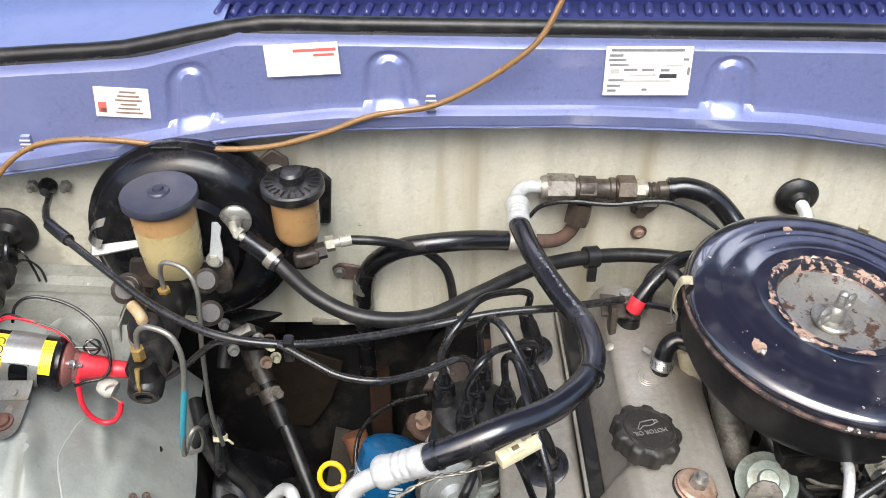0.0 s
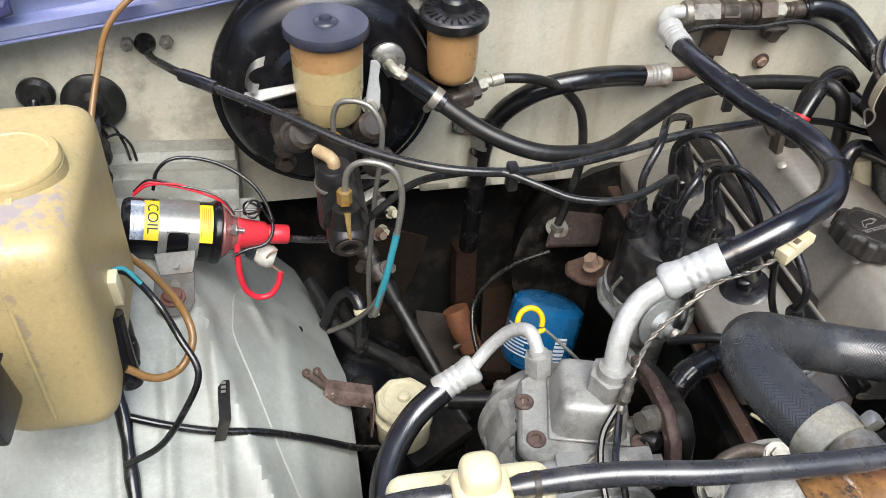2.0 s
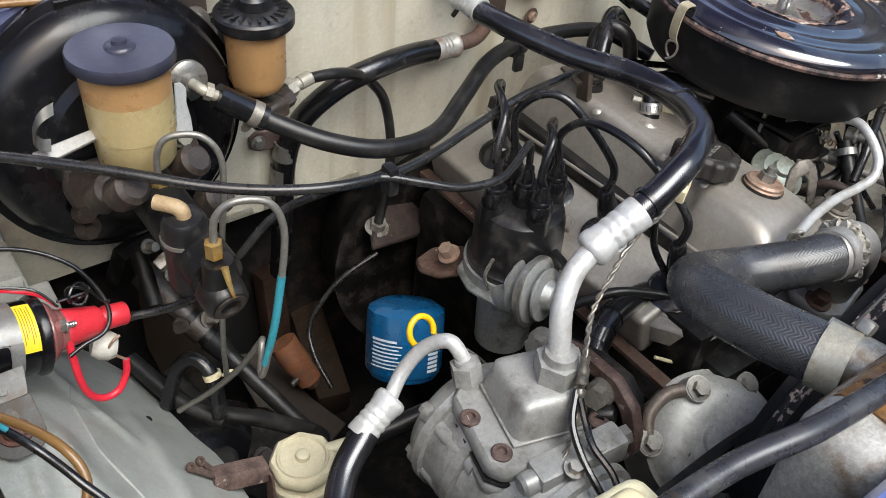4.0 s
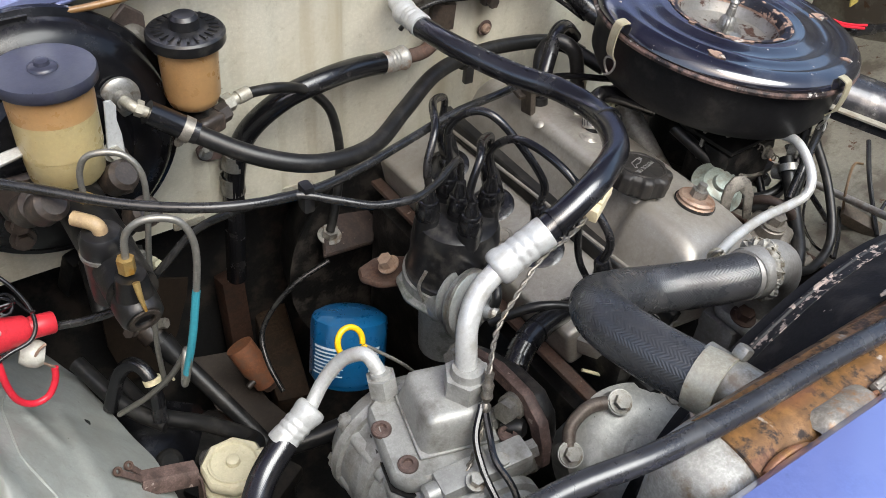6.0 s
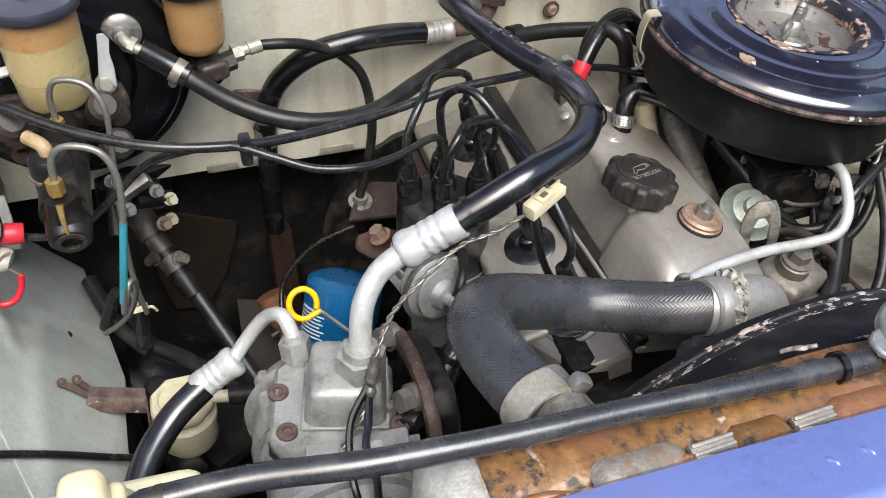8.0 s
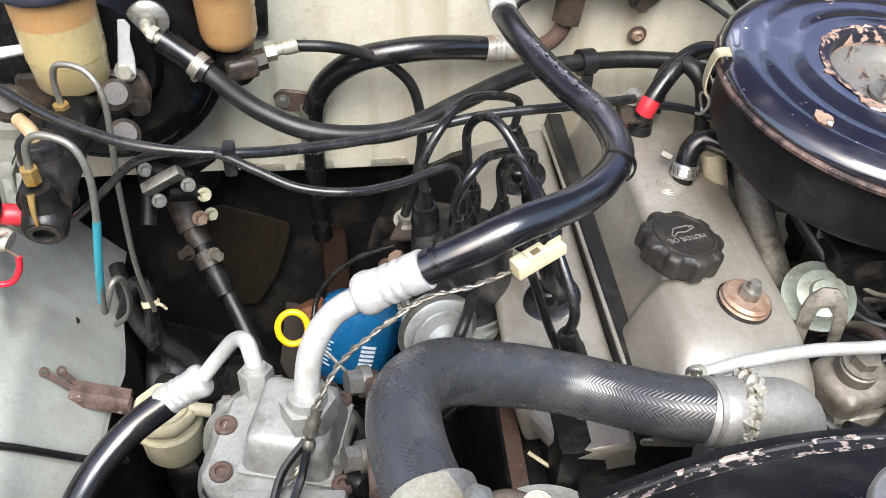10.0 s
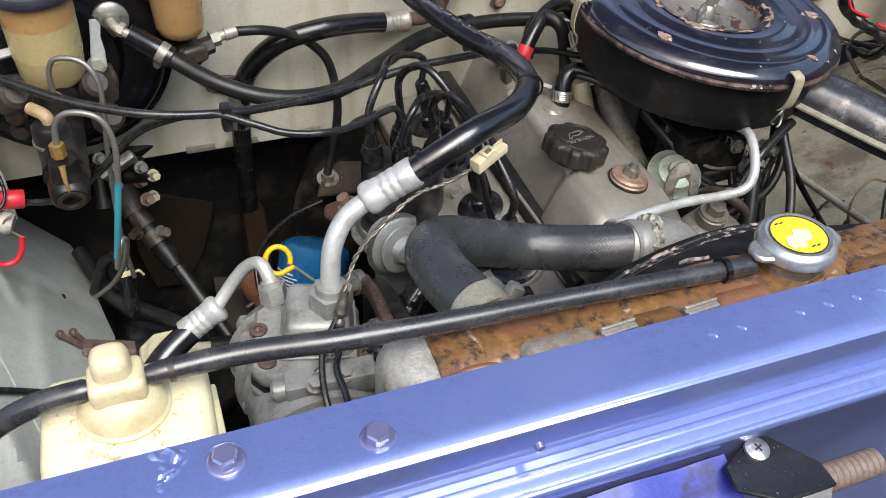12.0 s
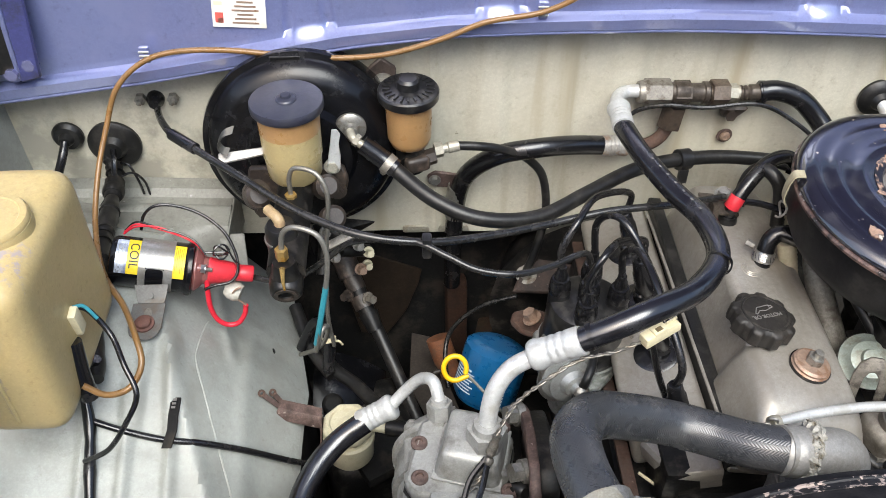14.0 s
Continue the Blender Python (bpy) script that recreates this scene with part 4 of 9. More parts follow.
part("bare_edge", sheet(flake_at, span(0, 360, 150), (0, 0.2, 0.45, 0.7, 0.9, 1.0), 0.0006), FLAKY, cleaner, "ragged flaking rust round the dish")
for x, y, r in ((-0.105, -0.070, 0.010), (0.118, -0.040, 0.011), (0.050, -0.130, 0.006), (-0.020, 0.118, 0.007), (0.128, 0.030, 0.005)):
    ragged = [(r * (1 + 0.45 * noise.noise(Vector((x * 99, 3 * math.cos(k / 3), 3 * math.sin(k / 3))))) * math.cos(k / 3), 0.7 * r * (1 + 0.45 * noise.noise(Vector((y * 99, 3 * math.cos(k / 3), 3 * math.sin(k / 3))))) * math.sin(k / 3)) for k in range(19)]
    part("paint_chip", prism(ragged, 0.0010, am @ pose(x, y, 0.0070, 0, 0, 60 * x * 100), 0), FLAKY, cleaner)
wing = part("wing_nut", lathe([(0, -0.017), (0.021, -0.0165), (0.022, -0.013), (0.020, -0.011), (0.011, -0.010), (0.0095, 0.000), (0.0055, 0.004), (0.0048, 0.013), (0, 0.014)], am, 28), DULL_METAL, cleaner, "zinc wing nut")
for s in (-1, 1):
    part("wing", sweep([am @ Matrix.Rotation(radians(35), 4, "Z") @ Vector((s * x, 0, z)) for x, z in ((0.004, -0.006), (0.016, -0.008), (0.0255, -0.007), (0.0285, -0.001), (0.0270, 0.006), (0.019, 0.007), (0.0165, 0.003))], 0.0026, 8, 4), DULL_METAL, wing)
part("stud", lathe([(0, 0.0), (0.0052, 0.0)] + [(0.0052 - 0.0007 * (k % 2), 0.010 + 0.0016 * k) for k in range(8)] + [(0, 0.024)], am, 16), DULL_METAL, wing, "threaded stud")
for ang in (-87, 172, 60):
    a = radians(ang)
    cm = am @ Matrix.Rotation(a, 4, "Z") @ Matrix.Translation((0.0035, 0, 0))
    strap = [(0.149, 0, 0.0070), (0.155, 0, 0.0065), (0.161, 0, 0.003), (0.163, 0, -0.012), (0.161, 0, -0.028), (0.155, 0, -0.036)]
    rings = []
    for p in spline(strap, 4):
        rings.append(p)
    clip = part("spring_clip", sheet(lambda u, v: cm @ (rings[v] + Vector((0, u, 0))), [-0.0062, 0.0062], range(len(rings)), 0.0013), CLIP_BEIGE, cleaner, "pale plated spring clip")
    loop = [cm @ Vector((0.156 + 0.003 * math.cos(k), 0.007 * math.sin(k * math.pi / 5), -0.044 - 0.010 * math.cos(k * math.pi / 5))) for k in range(11)]
    part("wire_loop", sweep(loop, 0.0013, 6, 2), DULL_METAL, clip)
SNORK = [(0.436, 0.565, 0.784), (0.472, 0.517, 0.774), (0.509, 0.468, 0.764), (0.599, 0.348, 0.745)]
snork_rings = [[Vector(p) + Vector((0.8 * a * 0.031, 0.6 * a * 0.031, b * 0.018)) for a, b in ((-1, -1.3), (-1, -0.25), (-0.86, 0.45), (-0.5, 0.9), (0, 1), (0.5, 0.9), (0.86, 0.45), (1, -0.25), (1, -1.3))] for p in SNORK]
part("snorkel", loft(snork_rings), SNORKEL, cleaner, "glossy black intake snorkel")
# Near flange is pale metal, painting the highlight along its edge.
for s in (-1, 1):
    part("snorkel_seam", sheet(lambda u, v: Vector(SNORK[v]) + Vector((0.8 * s * (0.030 + u), 0.6 * s * (0.030 + u), -0.0065)), [0, 0.011], range(len(SNORK)), 0.0022), BLACK_PAINT if s > 0 else CLIP_METAL, cleaner, "folded seam flange")

PUMP_CAST = mat("grimy_junction_casting", (0.23, 0.21, 0.18), 0.5, metal=0.4, col2=(0.10, 0.085, 0.065), patch=40, lo=0.46, hi=0.66, grain=0.12, bump=0.3)
carb = thing("carburettor", "dirty grey carburettor under the air cleaner", "carburettor", at=(0.40, 0.64, 0.56))
part("throat", lathe([(0, 0.55), (0.05, 0.55), (0.052, 0.62), (0.046, 0.64), (0.060, 0.65), (0.060, 0.735), (0, 0.735)], pose(0.405, 0.65, 0), 28), GREASE, carb)
part("float_bowl", block((0.085, 0.06, 0.065), pose(0.375, 0.58, 0.68), 0.010), GREASE, carb)
part("manifold", block((0.13, 0.28, 0.06), pose(0.35, 0.63, 0.555), 0.02), DIRTY_ALU, carb)
part("bracket", block((0.014, 0.004, 0.05), pose(0.335, 0.590, 0.715, 0, 0, 15), 0.001), DULL_METAL, carb, "steel bracket tab")
for p in ((0.422, 0.569, 0.663), (0.427, 0.558, 0.645)):
    m = to(p, (-0.35, -0.8, 0.4))
    ring = part("banjo_ring", lathe([(0, -0.010), (0.0105, -0.010), (0.0112, -0.006), (0.0105, 0.0), (0, 0.0)], m, 22), DULL_METAL, carb)
    part("banjo_bolt", hexagon(0.0078, 0.009, m), BRIGHT, ring, "bright banjo bolt")
part("intake_runner", sweep([(0.296, 0.680, 0.722), (0.300, 0.662, 0.700), (0.307, 0.632, 0.668), (0.318, 0.600, 0.634), (0.335, 0.575, 0.600)], lambda k: 0.013 + 0.006 * k, 20), mat("dusty_grey_runner", (0.20, 0.195, 0.17), 0.55, metal=0.2, col2=(0.08, 0.07, 0.055), patch=40, grain=0.15, bump=0.3), carb, "pale cast intake runner")
for k, (z, lean) in enumerate(((0.655, 0.0), (0.668, 0.012), (0.722, -0.01))):
    part("flange_edge", block((0.094 - 0.006 * k, 0.066, 0.005), pose(0.375 + lean, 0.58, z, 0, 0, 3), 0.0015), DIRTY_ALU if k == 1 else GREASE, carb)
for p, way in (((0.405, 0.535, 0.68), (0.2, -1, 0.4)), ((0.42, 0.535, 0.705), (0.3, -1, 0.2))):
    part("union", lathe([(0, 0), (0.009, 0), (0.009, 0.010), (0.006, 0.012), (0.006, 0.02), (0, 0.02)], to(p, way), 16), DULL_METAL, carb)
part("link_plate", prism([(-0.010, -0.030), (0.008, -0.030), (0.011, 0.010), (0.006, 0.028), (-0.006, 0.030), (-0.011, 0.006)], 0.0030, pose(0.352, 0.566, 0.708, 82, 0, -16), 0.0008), PUMP_CAST, carb, "tan steel link plate")
part("link_rod", sweep([(0.345, 0.560, 0.690), (0.372, 0.548, 0.676), (0.402, 0.545, 0.672)], 0.0022, 8), PUMP_CAST, carb, "thin steel link rod")
part("return_spring", sweep([Vector((0.360, 0.560, 0.728)) + k / 60 * Vector((0.055, -0.018, -0.040)) + 0.0036 * Vector((0.3 * math.sin(k * 0.9), math.cos(k * 0.9), math.sin(k * 0.9))) for k in range(61)], 0.0008, 5, smooth=False), PUMP_CAST, carb, "coiled return spring")
for x, z, r in ((0.330, 0.668, 0.008), (0.352, 0.655, 0.006), (0.398, 0.700, 0.007)):
    bolt("carb_screw", (x, 0.5485, z), (0.0, -1, 0.15), r * 0.8, 0.004, PUMP_CAST, carb)
part("choke_hose", sweep([(0.318, 0.622, 0.716), (0.330, 0.590, 0.700), (0.352, 0.556, 0.672), (0.385, 0.530, 0.640), (0.400, 0.50, 0.60)], 0.0072, 12), RUBBER_MATT, carb, "dull black choke hose")
diaphragm = thing("vacuum_diaphragm", "round pale grey-green throttle diaphragm with a hose", "diaphragm", at=(0.318, 0.545, 0.650))
dm = to((0.322, 0.550, 0.672), (-0.12, -0.50, 1)) @ Matrix.Diagonal((0.93, 0.93, 1.0, 1.0))
part("can", lathe([(0, -0.02), (0.022, -0.02), (0.027, 0.0), (0.0325, 0.004), (0.0330, 0.008), (0.027, 0.010), (0.022, 0.016), (0.012, 0.018), (0.010, 0.022), (0, 0.023)], dm, 40), mat("verdigris_zinc", (0.29, 0.33, 0.29), 0.42, metal=0.4, col2=(0.19, 0.185, 0.15), patch=50, grain=0.1), diaphragm)
part("lever", prism([(-0.026, -0.120), (-0.013, -0.120), (-0.010, -0.010), (-0.006, -0.001), (0.001, 0.001), (0.008, -0.005), (0.010, -0.030), (0.021, -0.030), (0.021, -0.003), (0.015, 0.011), (0.004, 0.018), (-0.010, 0.016), (-0.020, 0.007), (-0.024, -0.006)], 0.006, pose(0.305, 0.510, 0.704, 68, 0, -28) @ Matrix.Diagonal((0.78, 1.0, 0.7, 1)), 0.0012), mat("grimy_steel_lever", (0.17, 0.155, 0.13), 0.5, metal=0.3, col2=(0.05, 0.042, 0.035), patch=60), diaphragm, "grimy hooked lever plate")
hose("diaphragm_hose", [(0.338, 0.540, 0.676), (0.360, 0.528, 0.664), (0.385, 0.520, 0.664), (0.408, 0.518, 0.676), (0.430, 0.527, 0.700), (0.445, 0.540, 0.735)], 0.0055, RUBBER_MATT, "short black vacuum hose bent over the diaphragm")
HOUSING = mat("dull_housing_casting", (0.34, 0.33, 0.31), 0.48, metal=0.45, col2=(0.2, 0.185, 0.16), patch=35, lo=0.5, hi=0.7, grain=0.1, bump=0.25)
thermostat = thing("thermostat_housing", "grey cast thermostat housing with crusted sealant", "thermostat housing", at=(0.26, 0.42, 0.62))
part("elbow", sweep([(0.160, 0.394, 0.744), (0.185, 0.396, 0.738), (0.206, 0.399, 0.731), (0.222, 0.403, 0.718), (0.231, 0.408, 0.698), (0.234, 0.414, 0.672), (0.234, 0.418, 0.640)], lambda s: 0.0225 + 0.0050 * min(1.0, max(0.0, (s - 0.3) / 0.3)), 28), HOUSING, thermostat, "cast outlet elbow")
part("flange", prism([(-0.045, -0.018), (-0.030, -0.030), (0.030, -0.030), (0.046, -0.014), (0.046, 0.014), (0.030, 0.030), (-0.030, 0.030), (-0.045, 0.018)], 0.012, to((0.236, 0.414, 0.656), (0.05, -0.2, 1)), 0.003), HOUSING, thermostat)
part("crust", sweep([(0.188 + 0.0030 * math.sin(k * 2.3) + 0.006 * math.sin(k * 0.08 + 1.0), 0.397 + 0.0225 * math.cos(k * 0.08), 0.737 + 0.0225 * math.sin(k * 0.08)) for k in range(81)], lambda k: 0.0036 + 0.0012 * math.sin(k * 131.0), 12, 4, wob=1.0, fine=520), SEALANT, thermostat, "crusted grey sealant")
part("base", block((0.095, 0.06, 0.05), pose(0.236, 0.425, 0.625), 0.010), HOUSING, thermostat)
for x, y in ((0.270, 0.405), (0.204, 0.402)):
    bolt("bolt", (x, y, 0.662), (0, -0.2, 1), 0.0085, 0.009, RUST, thermostat, "rusty bolt")
pump = thing("coolant_junction", "grey cast coolant junction with bolt heads", "casting", at=(0.33, 0.475, 0.60))
part("body", block((0.060, 0.050, 0.060), pose(0.325, 0.478, 0.640, 10, 0, 20), 0.012, seg=3), PUMP_CAST, pump)
part("boss", lathe([(0, 0), (0.016, 0), (0.016, 0.018), (0.012, 0.021), (0, 0.021)], to((0.322, 0.474, 0.664), (0, -0.2, 1)), 24), PUMP_CAST, pump)
bolt("bolt", (0.322, 0.470, 0.684), (0, -0.2, 1), 0.010, 0.010, PUMP_CAST, pump)
part("flange", prism([(-0.035, -0.014), (0.035, -0.014), (0.030, 0.014), (-0.030, 0.014)], 0.010, to((0.332, 0.446, 0.632), (0.1, -1, 0.5)), 0.002), PUMP_CAST, pump)
for x in (0.308, 0.356):
    bolt("bolt", (x, 0.441, 0.636), (0.1, -1, 0.5), 0.008, 0.008, PUMP_CAST, pump)

# ---- distributor and ignition leads ----
DX, DY = 0.033, 0.640
VAC_Z2 = mat("pale_cast_distributor_body", (0.40, 0.41, 0.39), 0.45, metal=0.5, col2=(0.2, 0.22, 0.19), patch=40, grain=0.1, bump=0.2)
dist = thing("distributor", "black distributor cap on a grey body with boots", "distributor", at=(DX, DY, 0.56))
part("body", lathe([(0, 0.50), (0.030, 0.50), (0.034, 0.585), (0.046, 0.598), (0.053, 0.604), (0.053, 0.616), (0, 0.617)], pose(DX, DY, 0), 40), VAC_Z2, dist)
dcap = part("cap", lathe([(0, 0.616), (0.0500, 0.616), (0.0505, 0.6225), (0.0480, 0.6255), (0.0470, 0.630), (0.0460, 0.660), (0.0445, 0.676), (0.0420, 0.684), (0.036, 0.6875), (0, 0.6885)], pose(DX, DY, 0), 48), BLACK_PLASTIC, dist)
TOWERS = [(-0.032, 0.008), (-0.008, -0.031), (0.032, -0.008), (0.008, 0.031), (0.0, 0.0)]
for x, y in TOWERS:
    part("tower", lathe([(0, 0.670), (0.0128, 0.670), (0.0118, 0.699), (0, 0.699)], pose(DX + x, DY + y, 0), 18), BLACK_PLASTIC, dcap)
    part("boot", lathe([(0, 0.694), (0.0122, 0.694), (0.0127, 0.697), (0.0118, 0.708), (0.0104, 0.7105), (0.0108, 0.7125), (0.0098, 0.7145), (0.0076, 0.715), (0.0070, 0.722), (0.0056, 0.7240), (0.0050, 0.731), (0, 0.731)], pose(DX + x, DY + y, 0), 22), RUBBER, dcap)
for s in (-1, 1):
    part("spring_clip", sweep([(DX + s * 0.050, DY - 0.02, 0.61), (DX + s * 0.057, DY - 0.02, 0.632), (DX + s * 0.049, DY - 0.02, 0.65)], 0.002, 6), DULL_METAL, dist)
bolt("clamp_bolt", (-0.020, 0.682, 0.612), (-0.5, 0.1, 1), 0.0080, 0.011, NUT_PAD, dist, "browned bolt")
part("base_plate", prism([(-0.052, 0.030), (-0.060, 0.0), (-0.050, -0.040), (-0.022, -0.070), (0.012, -0.066), (0.030, -0.048), (0.052, 0.0), (0.0, 0.056)], 0.009, pose(DX, DY, 0.603, 0, -4, 0), 0.003), VAC_Z2, dist, "pale cast base plate")
part("brown_bracket", prism([(-0.034, 0.018), (-0.010, 0.026), (0.022, 0.014), (0.032, -0.014), (0.010, -0.022), (-0.020, -0.014), (-0.036, 0.002)], 0.010, pose(-0.010, 0.690, 0.590, 6, -8, -12), 0.003), RUST, dist, "rust-brown bracket beside the distributor")
VAC_ZINC = mat("pale_stained_zinc", (0.43, 0.445, 0.43), 0.4, metal=0.5, col2=(0.24, 0.25, 0.22), patch=50, lo=0.5, hi=0.7, grain=0.08)
vac = thing("vacuum_advance", "ringed zinc vacuum advance canister on the distributor", "vacuum canister", at=(-0.003, 0.565, 0.58))
vm = to((0.006, 0.580, 0.629), (0.30, -0.90, 0.18)) @ Matrix.Diagonal((0.9, 0.9, 0.9, 1))
part("can", lathe([(0, -0.03), (0.014, -0.03), (0.014, -0.022), (0.030, -0.020), (0.031, -0.017), (0.019, -0.014), (0.019, -0.009), (0.034, -0.007), (0.036, 0.0), (0.036, 0.004), (0.033, 0.006), (0.020, 0.007), (0.020, 0.011), (0.030, 0.013), (0.030, 0.016), (0.018, 0.018), (0.014, 0.027), (0.009, 0.029), (0.008, 0.036), (0, 0.037)], vm, 44), VAC_ZINC, vac)
part("arm", sweep([(DX - 0.035, DY - 0.028, 0.604), (-0.008, 0.598, 0.612), (0.0, 0.588, 0.622)], 0.014, 14), VAC_ZINC, vac, "pale cast arm")
part("edge_ring", lathe([(0.034, -0.002), (0.0405, -0.001), (0.0410, 0.003), (0.034, 0.004)], vm, 44), BRIGHT, vac)
part("nipple_body", block((0.020, 0.016, 0.016), vm @ pose(0.003, -0.002, 0.030, 0, 0, 20), 0.005, seg=3), BRIGHT, vac, "bright pressed nipple body")
part("nipple_collar", lathe([(0, 0.036), (0.0085, 0.036), (0.0090, 0.040), (0.0060, 0.044), (0, 0.044)], vm, 20), DULL_METAL, vac)
part("vacuum_tube", sweep([vm @ Vector((0.004, 0.006, 0.036)), vm @ Vector((0.008, 0.018, 0.038)), vm @ Vector((0.020, 0.028, 0.028)), vm @ Vector((0.036, 0.030, 0.006))], 0.0050, 12), RUBBER_MATT, vac, "black vacuum tube")
PLUGS = [(0.495, 2), (0.59, 3), (0.675, 1), (0.76, 0)]
for (y, k), lift, bulge in zip(PLUGS, (0.790, 0.800, 0.772, 0.784), (-0.035, 0.0, 0.01, 0.02)):
    x0, y0 = DX + TOWERS[k][0], DY + TOWERS[k][1]
    lead = thing("ignition_lead", "black ignition lead arching to a plug seal", "ignition lead", at=(0.108, y, 0.664), group="ignition leads")
    tip = Vector((0.109, y, 0.664))
    up = Vector((-0.30, 0.05, 1)).normalized()
    part("cable", sweep([(x0, y0, 0.728), (x0 - 0.002, y0 + 0.004, lift - 0.030), (x0 * 0.85 + 0.0162, y0 * 0.82 + y * 0.18, lift - 0.003), (x0 * 0.55 + 0.044, y0 * 0.5 + y * 0.5 + bulge * 0.4, lift - 0.006), tip + up * 0.075 + Vector((0.010, 0, 0.004)), tip + up * 0.045, tip + up * 0.03], 0.0041, 12), RUBBER, lead)
    part("plug_boot", lathe([(0, -0.008), (0.0105, -0.008), (0.0112, 0.004), (0.0102, 0.030), (0.0086, 0.036), (0.0080, 0.046), (0.0058, 0.049), (0, 0.049)], to(tip, up), 20), RUBBER, lead)
hose("coil_lead", [(-0.352, 0.688, 0.687), (-0.325, 0.676, 0.692), (-0.300, 0.662, 0.706), (-0.270, 0.653, 0.735), (-0.233, 0.648, 0.772), (-0.199, 0.626, 0.797), (-0.161, 0.613, 0.805), (-0.129, 0.598, 0.798), (-0.098, 0.586, 0.789), (-0.060, 0.584, 0.784), (-0.023, 0.604, 0.774), (0.020, 0.632, 0.766), (0.032, 0.640, 0.736)], 0.0036, CABLE, "grey-black high tension lead from coil to distributor", "ignition lead", n=10)
# ---- radiator ----
radiator = thing("radiator", "corroded brown radiator top tank at the nose", "radiator", at=(0.22, 0.25, 0.35))
part("top_tank", sheet(lambda x, v: Vector((x, (0.206, 0.207, 0.214, 0.226, 0.246, 0.262, 0.270, 0.270)[v], (0.80, 0.836, 0.849, 0.8535, 0.8535, 0.848, 0.835, 0.79)[v] + (0.0035 * noise.noise(Vector((x * 24, v * 0.7, 0))) + 0.002 * noise.noise(Vector((x * 70, v * 2.0, 4)))) * (0 < v < 6))), span(-0.082, 0.55, 110), range(8), 0.003), BROWN_TANK, radiator)
part("core", block((0.66, 0.045, 0.45), pose(0.235, 0.238, 0.565), 0.004), UNDER, radiator)


def tank_fold(x0, w, high):
    """A rounded fold of sheet raised over the tank's front edge."""
    def at(u, v):
        up = min(1.0, 3.2 * (1 - abs(u))) ** 0.6 if abs(u) < 1 else 0.0
        y, z, out = ((0.2030, 0.842, 0.3), (0.2045, 0.850, 0.9), (0.2090, 0.8555, 1.0), (0.2170, 0.8570, 1.0), (0.2260, 0.8550, 0.8), (0.2330, 0.8520, 0.0))[v]
        rough = 0.0014 * noise.noise(Vector((x0 + u * w * 45, v * 1.1, 3)))
        return Vector((x0 + u * w / 2, y - 0.002 * (1 - up), z - 0.006 + (high * up + rough) * out + 0.002))
    return sheet(at, span(-1, 1, 20), range(6), 0.0022)


for x, w, high, paint in ((-0.004, 0.054, 0.0065, PALE_SOLDER), (0.066, 0.036, 0.0055, BROWN_TANK), (0.132, 0.044, 0.0060, COPPER_LIP), (0.245, 0.050, 0.0050, BROWN_TANK), (0.33, 0.06, 0.0050, BROWN_TANK)):
    part("raised_fold", tank_fold(x, w, high), paint, radiator)
STRIP = mat("grimy_grey_strip", (0.26, 0.24, 0.21), 0.5, metal=0.3, col2=(0.13, 0.09, 0.055), patch=60, grain=0.15, bump=0.4)
for x, y in ((0.036, 0.2150), (0.097, 0.2150)):
    strip = part("clamp_strip", block((0.026, 0.014, 0.005), pose(x, y, 0.8545, 18, 0, 3), 0.0015), STRIP, radiator, "grey crimped strip")
    for k in (-1, 0, 1):
        part("ridge", block((0.025, 0.0022, 0.0030), pose(x, y + 0.0042 * k, 0.8570 + 0.0014 * k, 18, 0, 3), 0.0008), STRIP, strip)
part("crimp_lip", sweep([(x, 0.2125 + 0.0030 * math.sin(x * 75), 0.8535 + 0.0022 * math.sin(x * 95 + 0.8) + 0.001 * math.sin(x * 31)) for x in span(-0.080, 0.54, 90)], lambda k: 0.0026 + 0.0006 * math.sin(k * 60), 10, 2, wob=0.4), COPPER_LIP, radiator, "wavy crimped copper lip")
part("inlet", lathe([(0, -0.03), (0.019, -0.03), (0.019, 0.03), (0, 0.03)], to((-0.012, 0.278, 0.814), (-0.2, 0.9, 0)), 28), DULL_METAL, radiator)
part("side_tank", block((0.085, 0.060, 0.13), pose(-0.072, 0.240, 0.786), 0.026, seg=5), OXIDE, radiator, "dull grey tank end")
RX, RY = 0.185, 0.242
part("filler_neck", lathe([(0, 0.835), (0.0215, 0.835), (0.0215, 0.860), (0.0245, 0.8635), (0, 0.8645)], pose(RX, RY, 0), 32), DULL_METAL, radiator)
rcap = part("pressure_cap", lathe([(0, 0.8650), (0.0262, 0.8650), (0.0275, 0.8665), (0.0275, 0.8720), (0.0255, 0.8755), (0.0225, 0.8768), (0.0212, 0.8764), (0, 0.8764)], pose(RX, RY, 0), 64), CAP_ZINC, radiator, "zinc pressure cap with a worn yellow label")
part("yellow_label", lathe([(0, 0.8760), (0.0196, 0.8760), (0.0196, 0.8768), (0, 0.8772)], pose(RX, RY, 0), 36), LABEL_YELLOW, rcap, "yellow warning label, partly worn off")
part("label_rim", lathe([(0.0192, 0.8765), (0.0200, 0.8765), (0.0200, 0.8772), (0.0192, 0.8772)], pose(RX, RY, 0), 36), INK, rcap)
